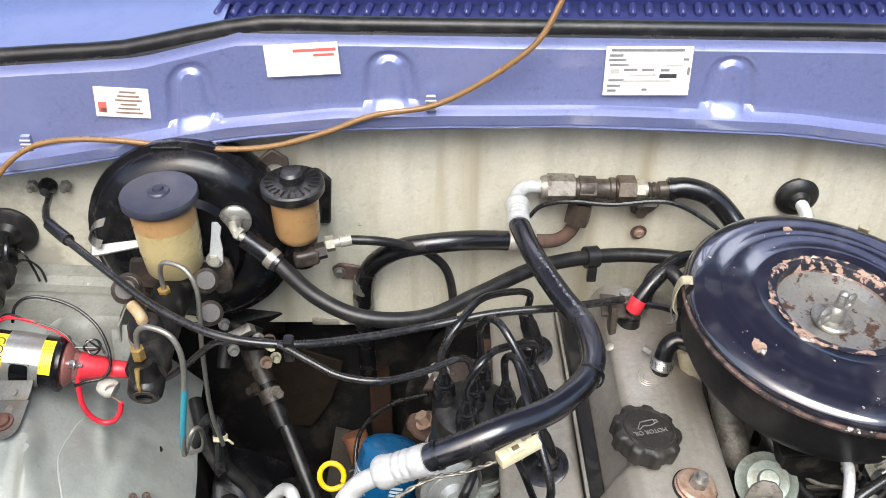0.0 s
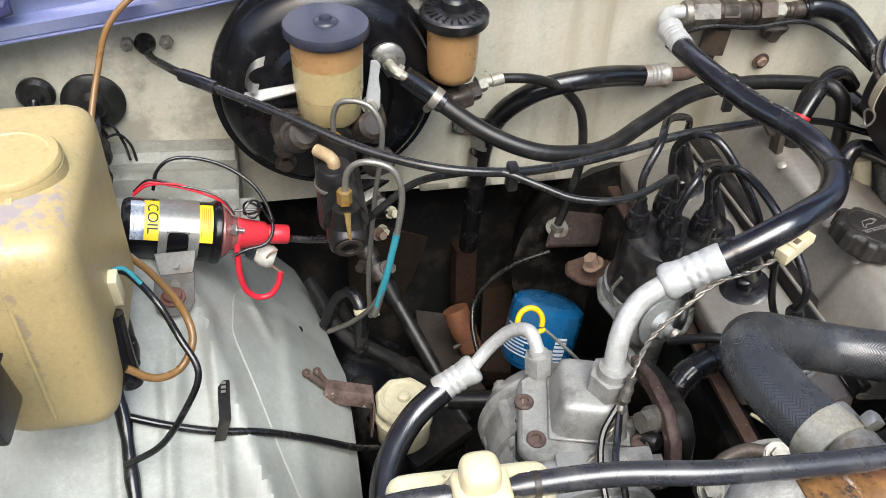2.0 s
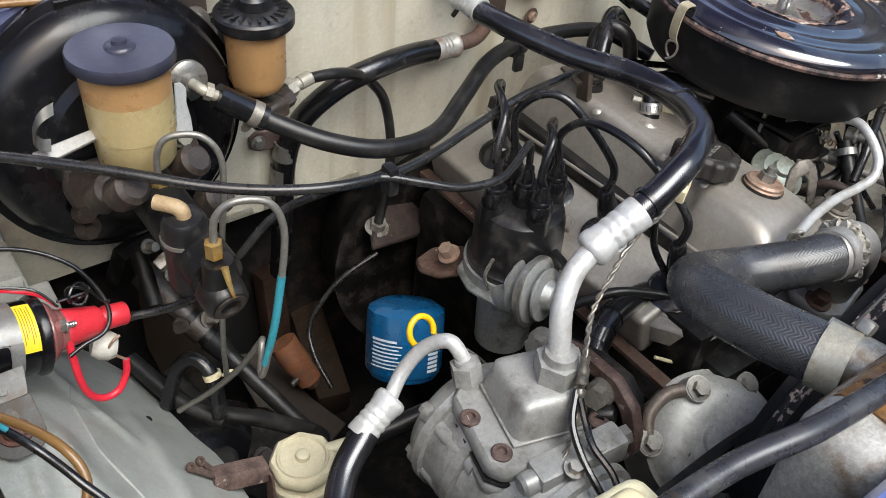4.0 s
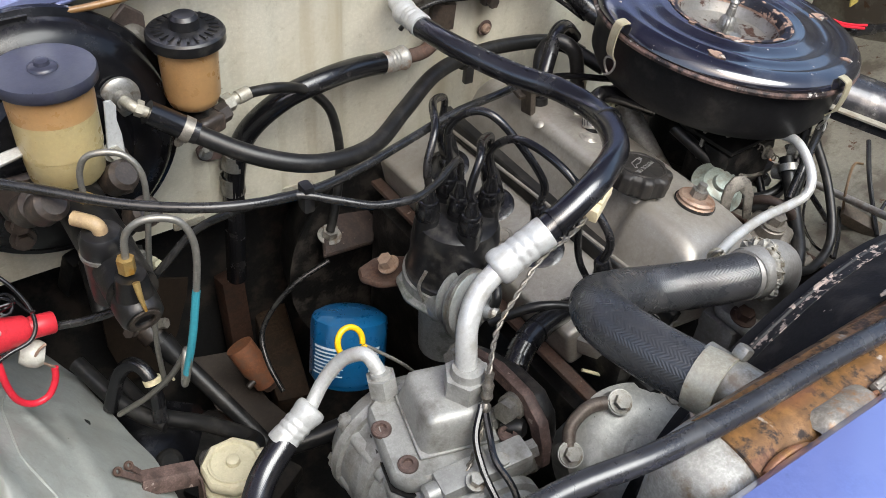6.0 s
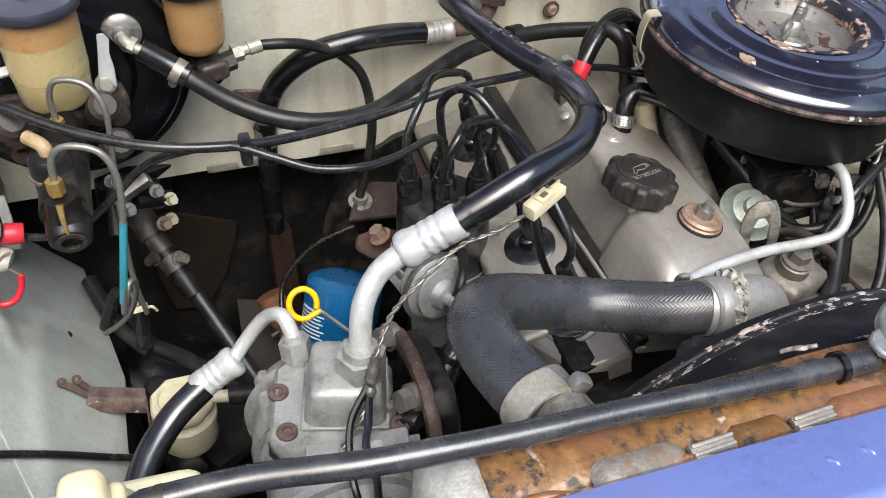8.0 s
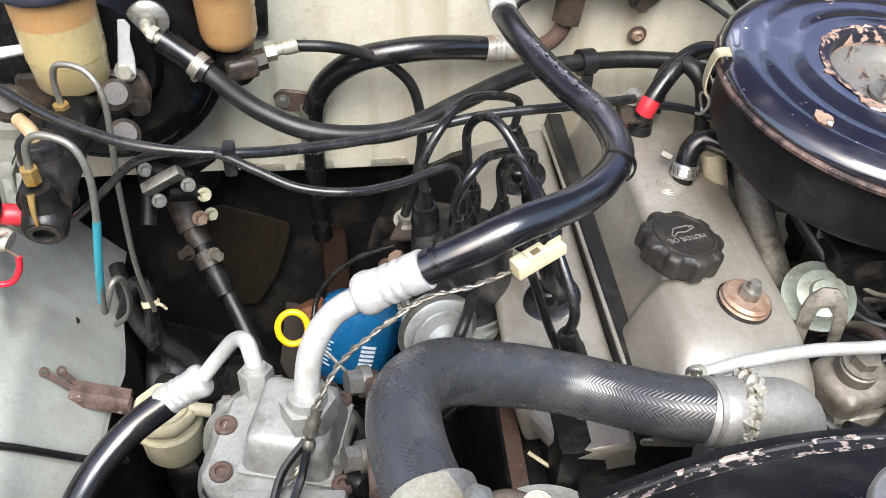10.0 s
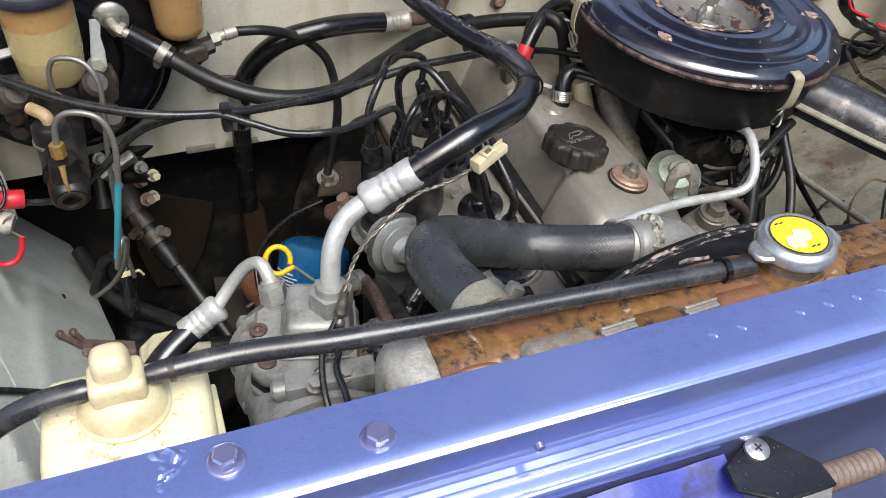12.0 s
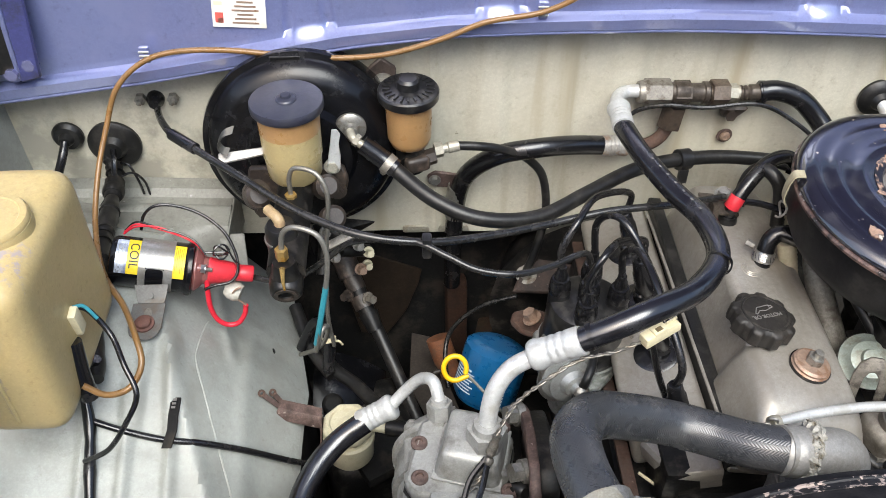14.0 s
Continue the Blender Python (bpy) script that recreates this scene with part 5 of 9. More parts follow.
part("worn_patch", prism([(0.0185 * (0.85 + 0.15 * math.sin(3.1 * k)) * math.cos(k * math.pi / 8), 0.0105 * (0.8 + 0.3 * math.cos(2.3 * k)) * math.sin(k * math.pi / 8)) for k in range(16)], 0.0006, pose(RX - 0.003, RY - 0.004, 0.8773, 0, 0, 28) @ Matrix.Diagonal((0.8, 0.8, 1, 1)), 0), CLIP_CREAM, rcap, "scraped pale patch")
for s in (-1, 1):
    part("ear", prism([(0.020, -0.013), (0.031, -0.0095), (0.0355, -0.005), (0.0355, 0.005), (0.031, 0.0095), (0.020, 0.013)], 0.0055, pose(RX, RY, 0.8705, 0, 5 * s, 0) @ Matrix.Diagonal((s, 1, 1, 1)), 0.0016), CAP_ZINC, rcap)
for k in range(4):
    part("print_bar", block((0.0026, 0.0009, 0.0005), pose(RX - 0.004 + 0.004 * (k % 2) + (0.006 if k > 1 else -0.005), RY + (0.0135 if k < 2 else -0.0135), 0.8775, 0, 0, 15), 0), INK, rcap)


def shroud_at(u, k):
    """From the core (k = 0) back to the round rim (k = 1); u runs round the rim in degrees."""
    c, n = math.cos(radians(u)), math.sin(radians(u))
    front = Vector((0.209 + 0.245 * n, 0.272, min(0.834, 0.595 + 0.262 * c)))
    rim = Vector((0.209 + 0.215 * n, 0.320, 0.595 + 0.215 * c))
    return front.lerp(rim, k) + Vector((0, 0, 0.0016 * noise.noise(Vector((u * 0.12, k * 3, 6)))))


fan_shroud = thing("fan_shroud", "black fan shroud with a flaking paint edge", "fan shroud", sheet(lambda u, v: shroud_at(u, (0, 0.3, 0.6, 0.85, 0.96, 1.0, 1.0, 1.0)[v]) + Vector((0, (0, 0, 0, 0, 0, 0.001, 0.006, 0.016)[v], (0, 0, 0, 0, 0, -0.001, -0.006, -0.010)[v])), span(-84, 84, 84), range(8), 0.0025), SHROUD)
part("flaked_edge", sheet(lambda u, v: shroud_at(u, (0.86, 0.94, 1.0)[v]) + Vector((0, 0.0012 * (v == 2), 0.0009)), span(-72, 40, 90), range(3), 0.0006), FLAKED, fan_shroud, "bare flaked edge")
part("rolled_rim", sweep([shroud_at(u, 1.0) + Vector((0, 0.003, -0.0020)) for u in span(-80, 80, 60)], 0.0030, 8, 2, wob=0.2), FLAKED, fan_shroud, "chipped rolled rim")
thing("shroud_clip", "small rusty wire clip on the shroud", "clip", sweep([(0.118, 0.272, 0.842), (0.121, 0.268, 0.848), (0.126, 0.265, 0.850), (0.131, 0.268, 0.846), (0.129, 0.272, 0.842), (0.124, 0.272, 0.842), (0.137, 0.266, 0.848)], 0.0014, 6), FLAKE)

# ---- hoses of the cooling system ----
rad_hose = thing("radiator_hose", "thick grey-black ply radiator hose with metal clamps", "hose", at=(0.05, 0.40, 0.70))
part("wall", sweep([(0.168, 0.394, 0.742), (0.140, 0.404, 0.738), (0.107, 0.423, 0.731), (0.074, 0.433, 0.734), (0.035, 0.427, 0.753), (-0.008, 0.410, 0.780), (-0.031, 0.377, 0.800), (-0.032, 0.335, 0.809), (-0.020, 0.285, 0.814)], 0.0212, 28, 8), PLY, rad_hose)
part("clamp", lathe([(0.0205, -0.008), (0.0230, -0.008), (0.0236, -0.006), (0.0236, 0.006), (0.0230, 0.008), (0.0205, 0.008)], to((0.171, 0.3945, 0.7410), (1, -0.25, -0.08)), 36), HOUSING, rad_hose, "plain grey collar")
part("clamp", lathe([(0.0205, -0.010), (0.0228, -0.010), (0.0228, 0.010), (0.0205, 0.010)], to((-0.023, 0.292, 0.8140), (-0.25, 1, -0.1)), 36), CLIP_METAL, rad_hose)
part("clamp_screw", block((0.012, 0.010, 0.010), pose(-0.002, 0.290, 0.834, 0, 35), 0.003), DULL_METAL, rad_hose)
for k in range(2):
    part("print_bar", block((0.006, 0.0015, 0.0006), pose(0.005, 0.424 - k * 0.003, 0.7885, 15, -20, 25), 0), INK_FAINT, rad_hose)
overflow_line = thing("overflow_pipe", "long grey-black overflow hose along the radiator", "hose", at=(-0.1, 0.25, 0.76))
part("tube", sweep([(-0.357, 0.270, 0.765), (-0.358, 0.272, 0.795), (-0.345, 0.268, 0.832), (-0.310, 0.262, 0.860), (-0.262, 0.258, 0.868), (-0.195, 0.256, 0.871), (-0.137, 0.246, 0.874), (-0.069, 0.243, 0.871), (-0.001, 0.243, 0.867), (0.070, 0.241, 0.864), (0.152, 0.241, 0.858)], lambda k: 0.0050 if 0.37 < k < 0.432 else 0.0068, 18, 12), SHEEN_HOSE, overflow_line)
part("open_end", lathe([(0.0048, -0.001), (0.0071, -0.001), (0.0071, 0.003), (0.0048, 0.003)], to((-0.357, 0.270, 0.764), (0, 0.06, 1)), 20), RUBBER, overflow_line, "cut open hose end")
part("grime_ring", lathe([(0.0064, -0.0018), (0.0073, -0.0018), (0.0073, 0.0018), (0.0064, 0.0018)], to((-0.2325, 0.2572, 0.8695), (1, 0, 0.03)), 22), CAST_DIRTY, overflow_line, "brown grime at the hose joint")
part("end_ring", lathe([(0.006, -0.002), (0.0092, -0.002), (0.0092, 0.002), (0.006, 0.002)], to((0.128, 0.241, 0.860), (1, 0, -0.07)), 24), RUBBER, overflow_line)

OX, OY = -0.262, 0.258
CAP_YELLOWED = mat("yellowed_cap_plastic", (0.66, 0.57, 0.36), 0.36, col2=(0.40, 0.31, 0.15), patch=55, lo=0.5, hi=0.75, grain=0.06, bump=0.1)
OVERFLOW_STAINED = stained(clear("stained_cream_plastic", (0.84, 0.77, 0.50), 0.36, 0.0, 0.3), (0.0, -0.006, 0.188), (0.034, 0.032, 0.016), (0.36, 0.26, 0.12), 120.0)
overflow = thing("overflow_tank", "pale cream plastic coolant overflow bottle", "coolant bottle", at=(OX, OY, 0.66))
part("bottle", block((0.096, 0.075, 0.19), pose(OX, OY - 0.002, 0.752, 0, 0, -2), 0.014, seg=4), OVERFLOW_STAINED, overflow)
part("neck", lathe([(0, 0.84), (0.0262, 0.843), (0.0264, 0.8485), (0.0246, 0.8500), (0.0240, 0.8535), (0.0222, 0.8585), (0.0190, 0.8625), (0.0150, 0.8655), (0, 0.866)], pose(OX, OY, 0), 48), CAP_YELLOWED, overflow)
ocap = part("cap", block((0.031, 0.025, 0.017), pose(OX, OY - 0.001, 0.8695), 0.0062, seg=6), CAP_YELLOWED, overflow)
part("cap_dome", block((0.0215, 0.021, 0.024), pose(OX - 0.001, OY + 0.002, 0.8805), 0.0095, seg=7), CAP_YELLOWED, ocap)
part("side_rib", block((0.006, 0.05, 0.12), pose(OX + 0.049, OY, 0.76), 0.002), OVERFLOW, overflow)

# ---- compressor ----
comp = thing("ac_compressor", "grey cast air-conditioning compressor with service ports", "compressor", at=(-0.12, 0.44, 0.53))
cz = 0.595
part("case", lathe([(0, 0.355), (0.045, 0.355), (0.057, 0.362), (0.060, 0.375), (0.060, 0.455), (0.0635, 0.460), (0.0635, 0.475), (0.061, 0.480), (0.061, 0.505), (0.056, 0.518), (0.040, 0.528), (0, 0.530)], Matrix.Translation((-0.125, 0, cz)) @ pose(0, 0, 0, -90), 48), COMP_ALU, comp)
for k in range(7):
    a = radians(40 + k * 51)
    bm = lathe([(0, 0), (0.0085, 0), (0.0085, 0.068), (0, 0.068)], Matrix.Translation((-0.125 + 0.0555 * math.cos(a), 0.445, cz + 0.0555 * math.sin(a))) @ pose(0, 0, 0, -90), 14)
    rib = part("through_bolt_rib", bm, COMP_ALU, comp)
    part("bolt_head", hexagon(0.006, 0.007, Matrix.Translation((-0.125 + 0.0555 * math.cos(a), 0.512, cz + 0.0555 * math.sin(a))) @ pose(0, 0, 0, -90)), DULL_METAL, rib)
for y0 in (0.372, 0.452, 0.492):
    part("case_ring", lathe([(0.058, y0), (0.0655, y0 + 0.002), (0.0660, y0 + 0.010), (0.058, y0 + 0.012)], Matrix.Translation((-0.125, 0, cz)) @ pose(0, 0, 0, -90), 56), COMP_ALU, comp)
tm = pose(-0.122, 0.452, 0.650, 0, 2, -14)
part("flange", prism([(-0.047, -0.036), (-0.036, -0.047), (0.040, -0.047), (0.050, -0.030), (0.050, 0.036), (0.036, 0.050), (-0.030, 0.050), (-0.047, 0.034)], 0.018, tm, 0.003), COMP_ALU, comp)
part("gasket", prism([(-0.048, -0.037), (-0.036, -0.048), (0.040, -0.048), (0.051, -0.030), (0.051, 0.036), (0.036, 0.051), (-0.030, 0.051), (-0.048, 0.034)], 0.003, tm @ pose(0, 0, -0.011), 0.0006), RUBBER_MATT, comp, "dark gasket line")
part("foot_plate", prism([(-0.048, -0.038), (-0.037, -0.048), (0.040, -0.048), (0.051, -0.030), (0.051, 0.036), (0.036, 0.051), (-0.030, 0.051), (-0.048, 0.034)], 0.012, tm @ pose(0, 0, -0.020), 0.002), COMP_ALU, comp)
bm = block((0.066, 0.070, 0.046), tm @ pose(0.012, 0.006, 0.022), 0.012, seg=3)
for v in bm.verts:
    if v.co.z > 0.675:
        v.co.x, v.co.y = -0.110 + (v.co.x + 0.110) * 0.86, 0.457 + (v.co.y - 0.457) * 0.88
part("valve_box", bm, COMP_ALU, comp, sharp=50)
for x, y in ((-0.161, 0.430), (-0.161, 0.470), (-0.075, 0.412), (-0.076, 0.486)):
    hm = to((x, y, 0.659), (0, 0, 1))
    screw = part("cap_screw", lathe([(0, 0), (0.0085, 0), (0.0085, 0.003), (0.007, 0.0045), (0.0042, 0.0045), (0.0038, 0.0015), (0, 0.0015)], hm, 22), STRAP_RUST, comp, "rust-stained socket screw")
bm = hexagon(0.0195, 0.020, to((-0.096, 0.448, 0.694), (0, 0, 1)))
lathe([(0, 0), (0.0165, 0), (0.0165, 0.004), (0, 0.004)], to((-0.096, 0.448, 0.690), (0, 0, 1)), 28, bm)
lathe([(0, 0.019), (0.0145, 0.020), (0.0130, 0.027), (0, 0.027)], to((-0.096, 0.448, 0.694), (0, 0, 1)), 28, bm)
part("union_nut", bm, COMP_ALU, comp, "grey hexagon union nut")
bm = hexagon(0.0135, 0.017, to((-0.139, 0.502, 0.662), (-0.04, 0.30, 0.95)))
lathe([(0, -0.016), (0.0105, -0.016), (0.0105, 0.0), (0, 0.0)], to((-0.139, 0.502, 0.662), (-0.04, 0.30, 0.95)), 22, bm)
lathe([(0, 0.016), (0.0095, 0.017), (0.0085, 0.021), (0, 0.021)], to((-0.139, 0.502, 0.662), (-0.04, 0.30, 0.95)), 22, bm)
part("union_nut", bm, COMP_ALU, comp, "grey hexagon union nut")
part("service_valve", block((0.080, 0.024, 0.022), pose(-0.112, 0.396, 0.657, 0, -6, -8), 0.004), COMP_ALU, comp)
part("service_valve_end", lathe([(0, 0), (0.0095, 0), (0.0095, 0.010), (0.007, 0.013), (0, 0.013)], to((-0.151, 0.401, 0.653), (-1, 0.15, -0.1)), 18), COMP_ALU, comp)
part("port_nut", hexagon(0.0085, 0.010, to((-0.075, 0.391, 0.661), (1, -0.15, 0.1))), DULL_METAL, comp)
for x in (-0.128, -0.100):
    bolt("valve_bolt", (x, 0.388 + 0.14 * (x + 0.112), 0.667), (0, -0.25, 1), 0.0055, 0.006, DULL_METAL, comp)
part("casting_seam", prism([(-0.0345, -0.0365), (0.0345, -0.0365), (0.0345, 0.0365), (-0.0345, 0.0365)], 0.0024, tm @ pose(0.012, 0.006, 0.0115), 0.0008), COMP_ALU, comp)
part("relief_cap", lathe([(0, 0), (0.009, 0), (0.0085, 0.016), (0.006, 0.019), (0, 0.019)], to((-0.070, 0.423, 0.655), (0.4, -0.6, 0.3)), 18), RUBBER_MATT, comp, "black rubber cap")
pulley = part("clutch_pulley", lathe([(0, 0.305), (0.030, 0.305), (0.033, 0.310), (0.050, 0.310), (0.054, 0.313), (0.054, 0.320), (0.049, 0.326), (0.054, 0.332), (0.054, 0.345), (0, 0.345)], Matrix.Translation((-0.115, 0, cz)) @ pose(0, 0, 0, -90), 44), DULL_METAL, comp)
part("clutch_ring", lathe([(0.036, 0.306), (0.048, 0.306), (0.048, 0.311), (0.036, 0.311)], Matrix.Translation((-0.115, 0, cz)) @ pose(0, 0, 0, -90), 44), BRIGHT, pulley)
arm = thing("compressor_bracket", "rusty brown steel compressor bracket with bolts", "bracket", at=(-0.06, 0.44, 0.60))
YZ = lambda x: pose(x, 0, 0, 90, 0, 90)
part("strap", prism([(0.522, 0.652), (0.500, 0.672), (0.460, 0.688), (0.420, 0.690), (0.396, 0.676), (0.386, 0.655), (0.384, 0.632), (0.396, 0.630), (0.399, 0.648), (0.408, 0.664), (0.424, 0.675), (0.456, 0.673), (0.494, 0.658), (0.514, 0.642)], 0.010, YZ(-0.052), 0.0015), STRAP_RUST, arm, "rust-brown arched strap")
part("web", prism([(0.520, 0.645), (0.494, 0.660), (0.456, 0.675), (0.424, 0.677), (0.406, 0.664), (0.400, 0.640), (0.410, 0.59), (0.52, 0.58)], 0.022, YZ(-0.038), 0.003), GREASE, arm, "dark bracket web")
for p, r in (((-0.064, 0.426, 0.672), 0.0100), ((-0.074, 0.432, 0.656), 0.0080), ((-0.062, 0.500, 0.664), 0.0105), ((-0.060, 0.398, 0.628), 0.0090)):
    m = to(p, (-0.9, -0.25, 0.2))
    bm = hexagon(r, 0.010, m)
    lathe([(0, -0.008), (r * 1.2, -0.008), (r * 1.2, 0.0), (0, 0.0)], m, 20, bm)
    lathe([(0, 0.0085), (r * 0.55, 0.0102), (0, 0.0108)], m, 14, bm)
    part("bolt_head", bm, DULL_METAL, arm, "plated hexagon bolt")
plug_end = thing("sensor_plug", "grey sensor plug on a pale yellow wire", "connector", at=(0.150, 0.445, 0.59))
part("body", block((0.030, 0.012, 0.012), pose(0.150, 0.440, 0.592, 0, -8, 30), 0.002), DULL_METAL, plug_end)
part("wire", sweep([(0.136, 0.432, 0.590), (0.112, 0.440, 0.585), (0.090, 0.455, 0.592), (0.070, 0.468, 0.600)], 0.0018, 8), CLIP_CREAM, plug_end, "pale yellow wire")
alternator = thing("water_pump_cover", "speckled silver cast cover with bolted lugs", "engine cover", at=(0.03, 0.40, 0.5))
wm = to((0.072, 0.382, 0.560), (-0.25, -0.50, 0.80))
part("dome", lathe([(0, -0.07), (0.064, -0.07), (0.066, -0.006), (0.069, -0.004), (0.069, 0.003), (0.064, 0.006), (0.061, 0.013), (0.050, 0.020), (0.036, 0.022), (0.020, 0.022), (0.018, 0.026), (0, 0.026)], wm, 52), SPECKLED, alternator)
part("rib", sweep([(0.008, 0.409, 0.576), (0.020, 0.425, 0.590), (0.045, 0.428, 0.602), (0.068, 0.415, 0.608)], 0.0065, 10), mat("rust_stained_rib", (0.22, 0.18, 0.15), 0.5, metal=0.3, col2=(0.12, 0.08, 0.06), patch=50, grain=0.15), alternator, "rust-stained clamp rib")
for p in ((0.008, 0.409, 0.576), (0.068, 0.415, 0.607), (0.125, 0.400, 0.592)):
    lug = part("lug", lathe([(0, -0.016), (0.0125, -0.016), (0.0125, 0.004), (0, 0.004)], to(p, (-0.2, -0.5, 0.8)), 20), SPECKLED, alternator)
    bolt("bolt", Vector(p) + Vector((-0.0008, -0.002, 0.0032)), (-0.2, -0.5, 0.8), 0.0075, 0.007, DULL_METAL, lug)
thing("fan_belt", "black rubber fan belt at the engine front", "belt", sweep([(-0.115, 0.335, 0.652), (0.02, 0.345, 0.64), (0.16, 0.35, 0.60), (0.23, 0.35, 0.52), (0.16, 0.35, 0.45), (-0.05, 0.345, 0.50), (-0.17, 0.335, 0.58), (-0.115, 0.335, 0.652)], 0.006, 8, 6), RUBBER_MATT)
thing("water_pump_pulley", "dark steel pulley at the engine front", "pulley", lathe([(0, 0.325), (0.060, 0.325), (0.066, 0.332), (0.060, 0.340), (0.066, 0.348), (0.066, 0.352), (0, 0.375)], Matrix.Translation((0.20, 0, 0.55)) @ pose(0, 0, 0, -90), 40), GREASE)

# ---- air-conditioning lines ----
big = thing("ac_suction_hose", "thick black refrigerant hose with white crimped ends", "hose", at=(0.06, 0.6, 0.72))
part("rubber", sweep([(0.084, 0.806, 0.812), (0.098, 0.748, 0.808), (0.121, 0.686, 0.804), (0.140, 0.634, 0.807), (0.138, 0.575, 0.812), (0.100, 0.517, 0.825), (0.050, 0.483, 0.833), (0.016, 0.474, 0.823), (-0.018, 0.473, 0.805)], 0.0118, 24), PLY_BLACK, big)
for k in range(7):
    part("print_bar", block((0.0022, 0.0032, 0.0005), pose(0.104 + k * 0.0052, 0.728 - k * 0.0145, 0.8185, 0, 8, 24), 0), INK_DIM, big)


def crimp(a, b, r, parent, material=WHITE_ALU):
    """A pressed sleeve from the hose at a to its pipe at b: plain skirt, three rows of dies, rounded collar."""
    a, b = Vector(a), Vector(b)
    L = (b - a).length
    prof = [(0, 0), (r * 0.95, 0), (r * 0.99, L * 0.03), (r * 0.99, L * 0.22)]
    for k in range(3):
        z = L * (0.26 + 0.15 * k)
        prof += [(r * 0.98, z), (r * 0.925, z + L * 0.030, 1), (r * 0.925, z + L * 0.065, 1), (r * 0.985, z + L * 0.095)]
    prof += [(r * 0.99, L * 0.73), (r * 1.07, L * 0.80), (r * 1.09, L * 0.86), (r * 1.07, L * 0.92), (r * 0.97, L * 0.975), (r * 0.78, L), (0, L)]
    return part("crimp_sleeve", lathe(prof, to(a, b - a), 48, lobes=(8, 0.022)), material, parent, "white crimped aluminium sleeve", 50)


crimp((-0.012, 0.472, 0.809), (-0.056, 0.478, 0.781), 0.0140, big)
part("pipe", sweep([(-0.050, 0.476, 0.786), (-0.074, 0.472, 0.772), (-0.089, 0.463, 0.752), (-0.095, 0.453, 0.727), (-0.096, 0.448, 0.700)], 0.0088, 20), WHITE_ALU, big, "bare aluminium pipe bend")
crimp((0.085, 0.797, 0.813), (0.086, 0.838, 0.814), 0.0130, big)
part("elbow", sweep([(0.085, 0.832, 0.814), (0.087, 0.852, 0.815), (0.100, 0.868, 0.815), (0.126, 0.870, 0.815)], 0.0082, 16), WHITE_ALU, big, "bare aluminium pipe bend")
part("zip_tie", lathe([(0.0116, -0.002), (0.0132, -0.002), (0.0132, 0.002), (0.0116, 0.002)], to((0.1345, 0.562, 0.8145), (0.45, 0.8, -0.15)), 24), RUBBER, big)
part("zip_tie", lathe([(0.0116, -0.002), (0.0134, -0.002), (0.0134, 0.002), (0.0116, 0.002)], to((-0.004, 0.4735, 0.813), (1, -0.03, 0.5)), 24), RUBBER, big)
small = thing("ac_discharge_hose", "black refrigerant hose with a white crimped end", "hose", at=(-0.22, 0.5, 0.55))
part("rubber", sweep([(-0.220, 0.530, 0.617), (-0.250, 0.513, 0.604), (-0.274, 0.484, 0.594), (-0.288, 0.450, 0.585), (-0.292, 0.40, 0.575), (-0.285, 0.34, 0.56)], 0.0125, 20), PLY_BLACK, small)
crimp((-0.225, 0.531, 0.615), (-0.187, 0.538, 0.635), 0.0132, small)
part("pipe", sweep([(-0.192, 0.538, 0.632), (-0.174, 0.545, 0.652), (-0.158, 0.540, 0.676), (-0.146, 0.524, 0.692), (-0.141, 0.512, 0.684), (-0.139, 0.506, 0.672)], 0.0064, 16), WHITE_ALU, small, "bare aluminium pipe bend")

lines = thing("ac_line_joint", "row of dull hexagon refrigerant line fittings on the firewall", "pipe joint", at=(0.2, 0.868, 0.79))
def fitting(a, b, profile, hexes, parent, material):
    a, b = Vector(a), Vector(b)
    L = (b - a).length
    m = to(a, b - a)
    bm = lathe([(r, z * L) for r, z in profile], m, 24)
    for z0, z1, r in hexes:
        hexagon(r, (z1 - z0) * L, m @ Matrix.Translation((0, 0, z0 * L)), bm)
    return part("fitting", bm, material, parent)


FIT_GREY = mat("dirty_grey_fittings", (0.26, 0.24, 0.205), 0.42, metal=0.5, col2=(0.10, 0.08, 0.06), patch=70, grain=0.12, bump=0.2)
FIT_BROWN = mat("oily_brown_fittings", (0.10, 0.082, 0.066), 0.40, metal=0.5, col2=(0.045, 0.035, 0.028), patch=70, grain=0.15, bump=0.3)
fitting((0.116, 0.869, 0.814), (0.156, 0.869, 0.813), [(0, 0), (0.0135, 0), (0.0148, 0.12), (0.0148, 0.2), (0, 0.2)], [(0.18, 0.98, 0.0170)], lines, FIT_GREY)
fitting((0.156, 0.869, 0.813), (0.203, 0.870, 0.811), [(0, 0), (0.0125, 0), (0.0125, 0.08), (0.0142, 0.12), (0.0142, 0.45), (0.0118, 0.52), (0.0118, 0.86), (0.0138, 0.88), (0.0138, 1.0), (0, 1)], [(0.10, 0.52, 0.0150)], lines, FIT_BROWN)
fitting((0.205, 0.870, 0.811), (0.229, 0.871, 0.810), [(0, 0), (0.0110, 0), (0.0110, 1), (0, 1)], [(0.06, 0.94, 0.0165)], lines, mat("worn_brown_nut", (0.17, 0.135, 0.105), 0.38, metal=0.55, col2=(0.08, 0.055, 0.04), patch=70, grain=0.12))
fitting((0.229, 0.871, 0.810), (0.243, 0.871, 0.8095), [(0, 0), (0.0088, 0), (0.0088, 1), (0, 1)], [(0.0, 0.75, 0.0118)], lines, CLIP_METAL)
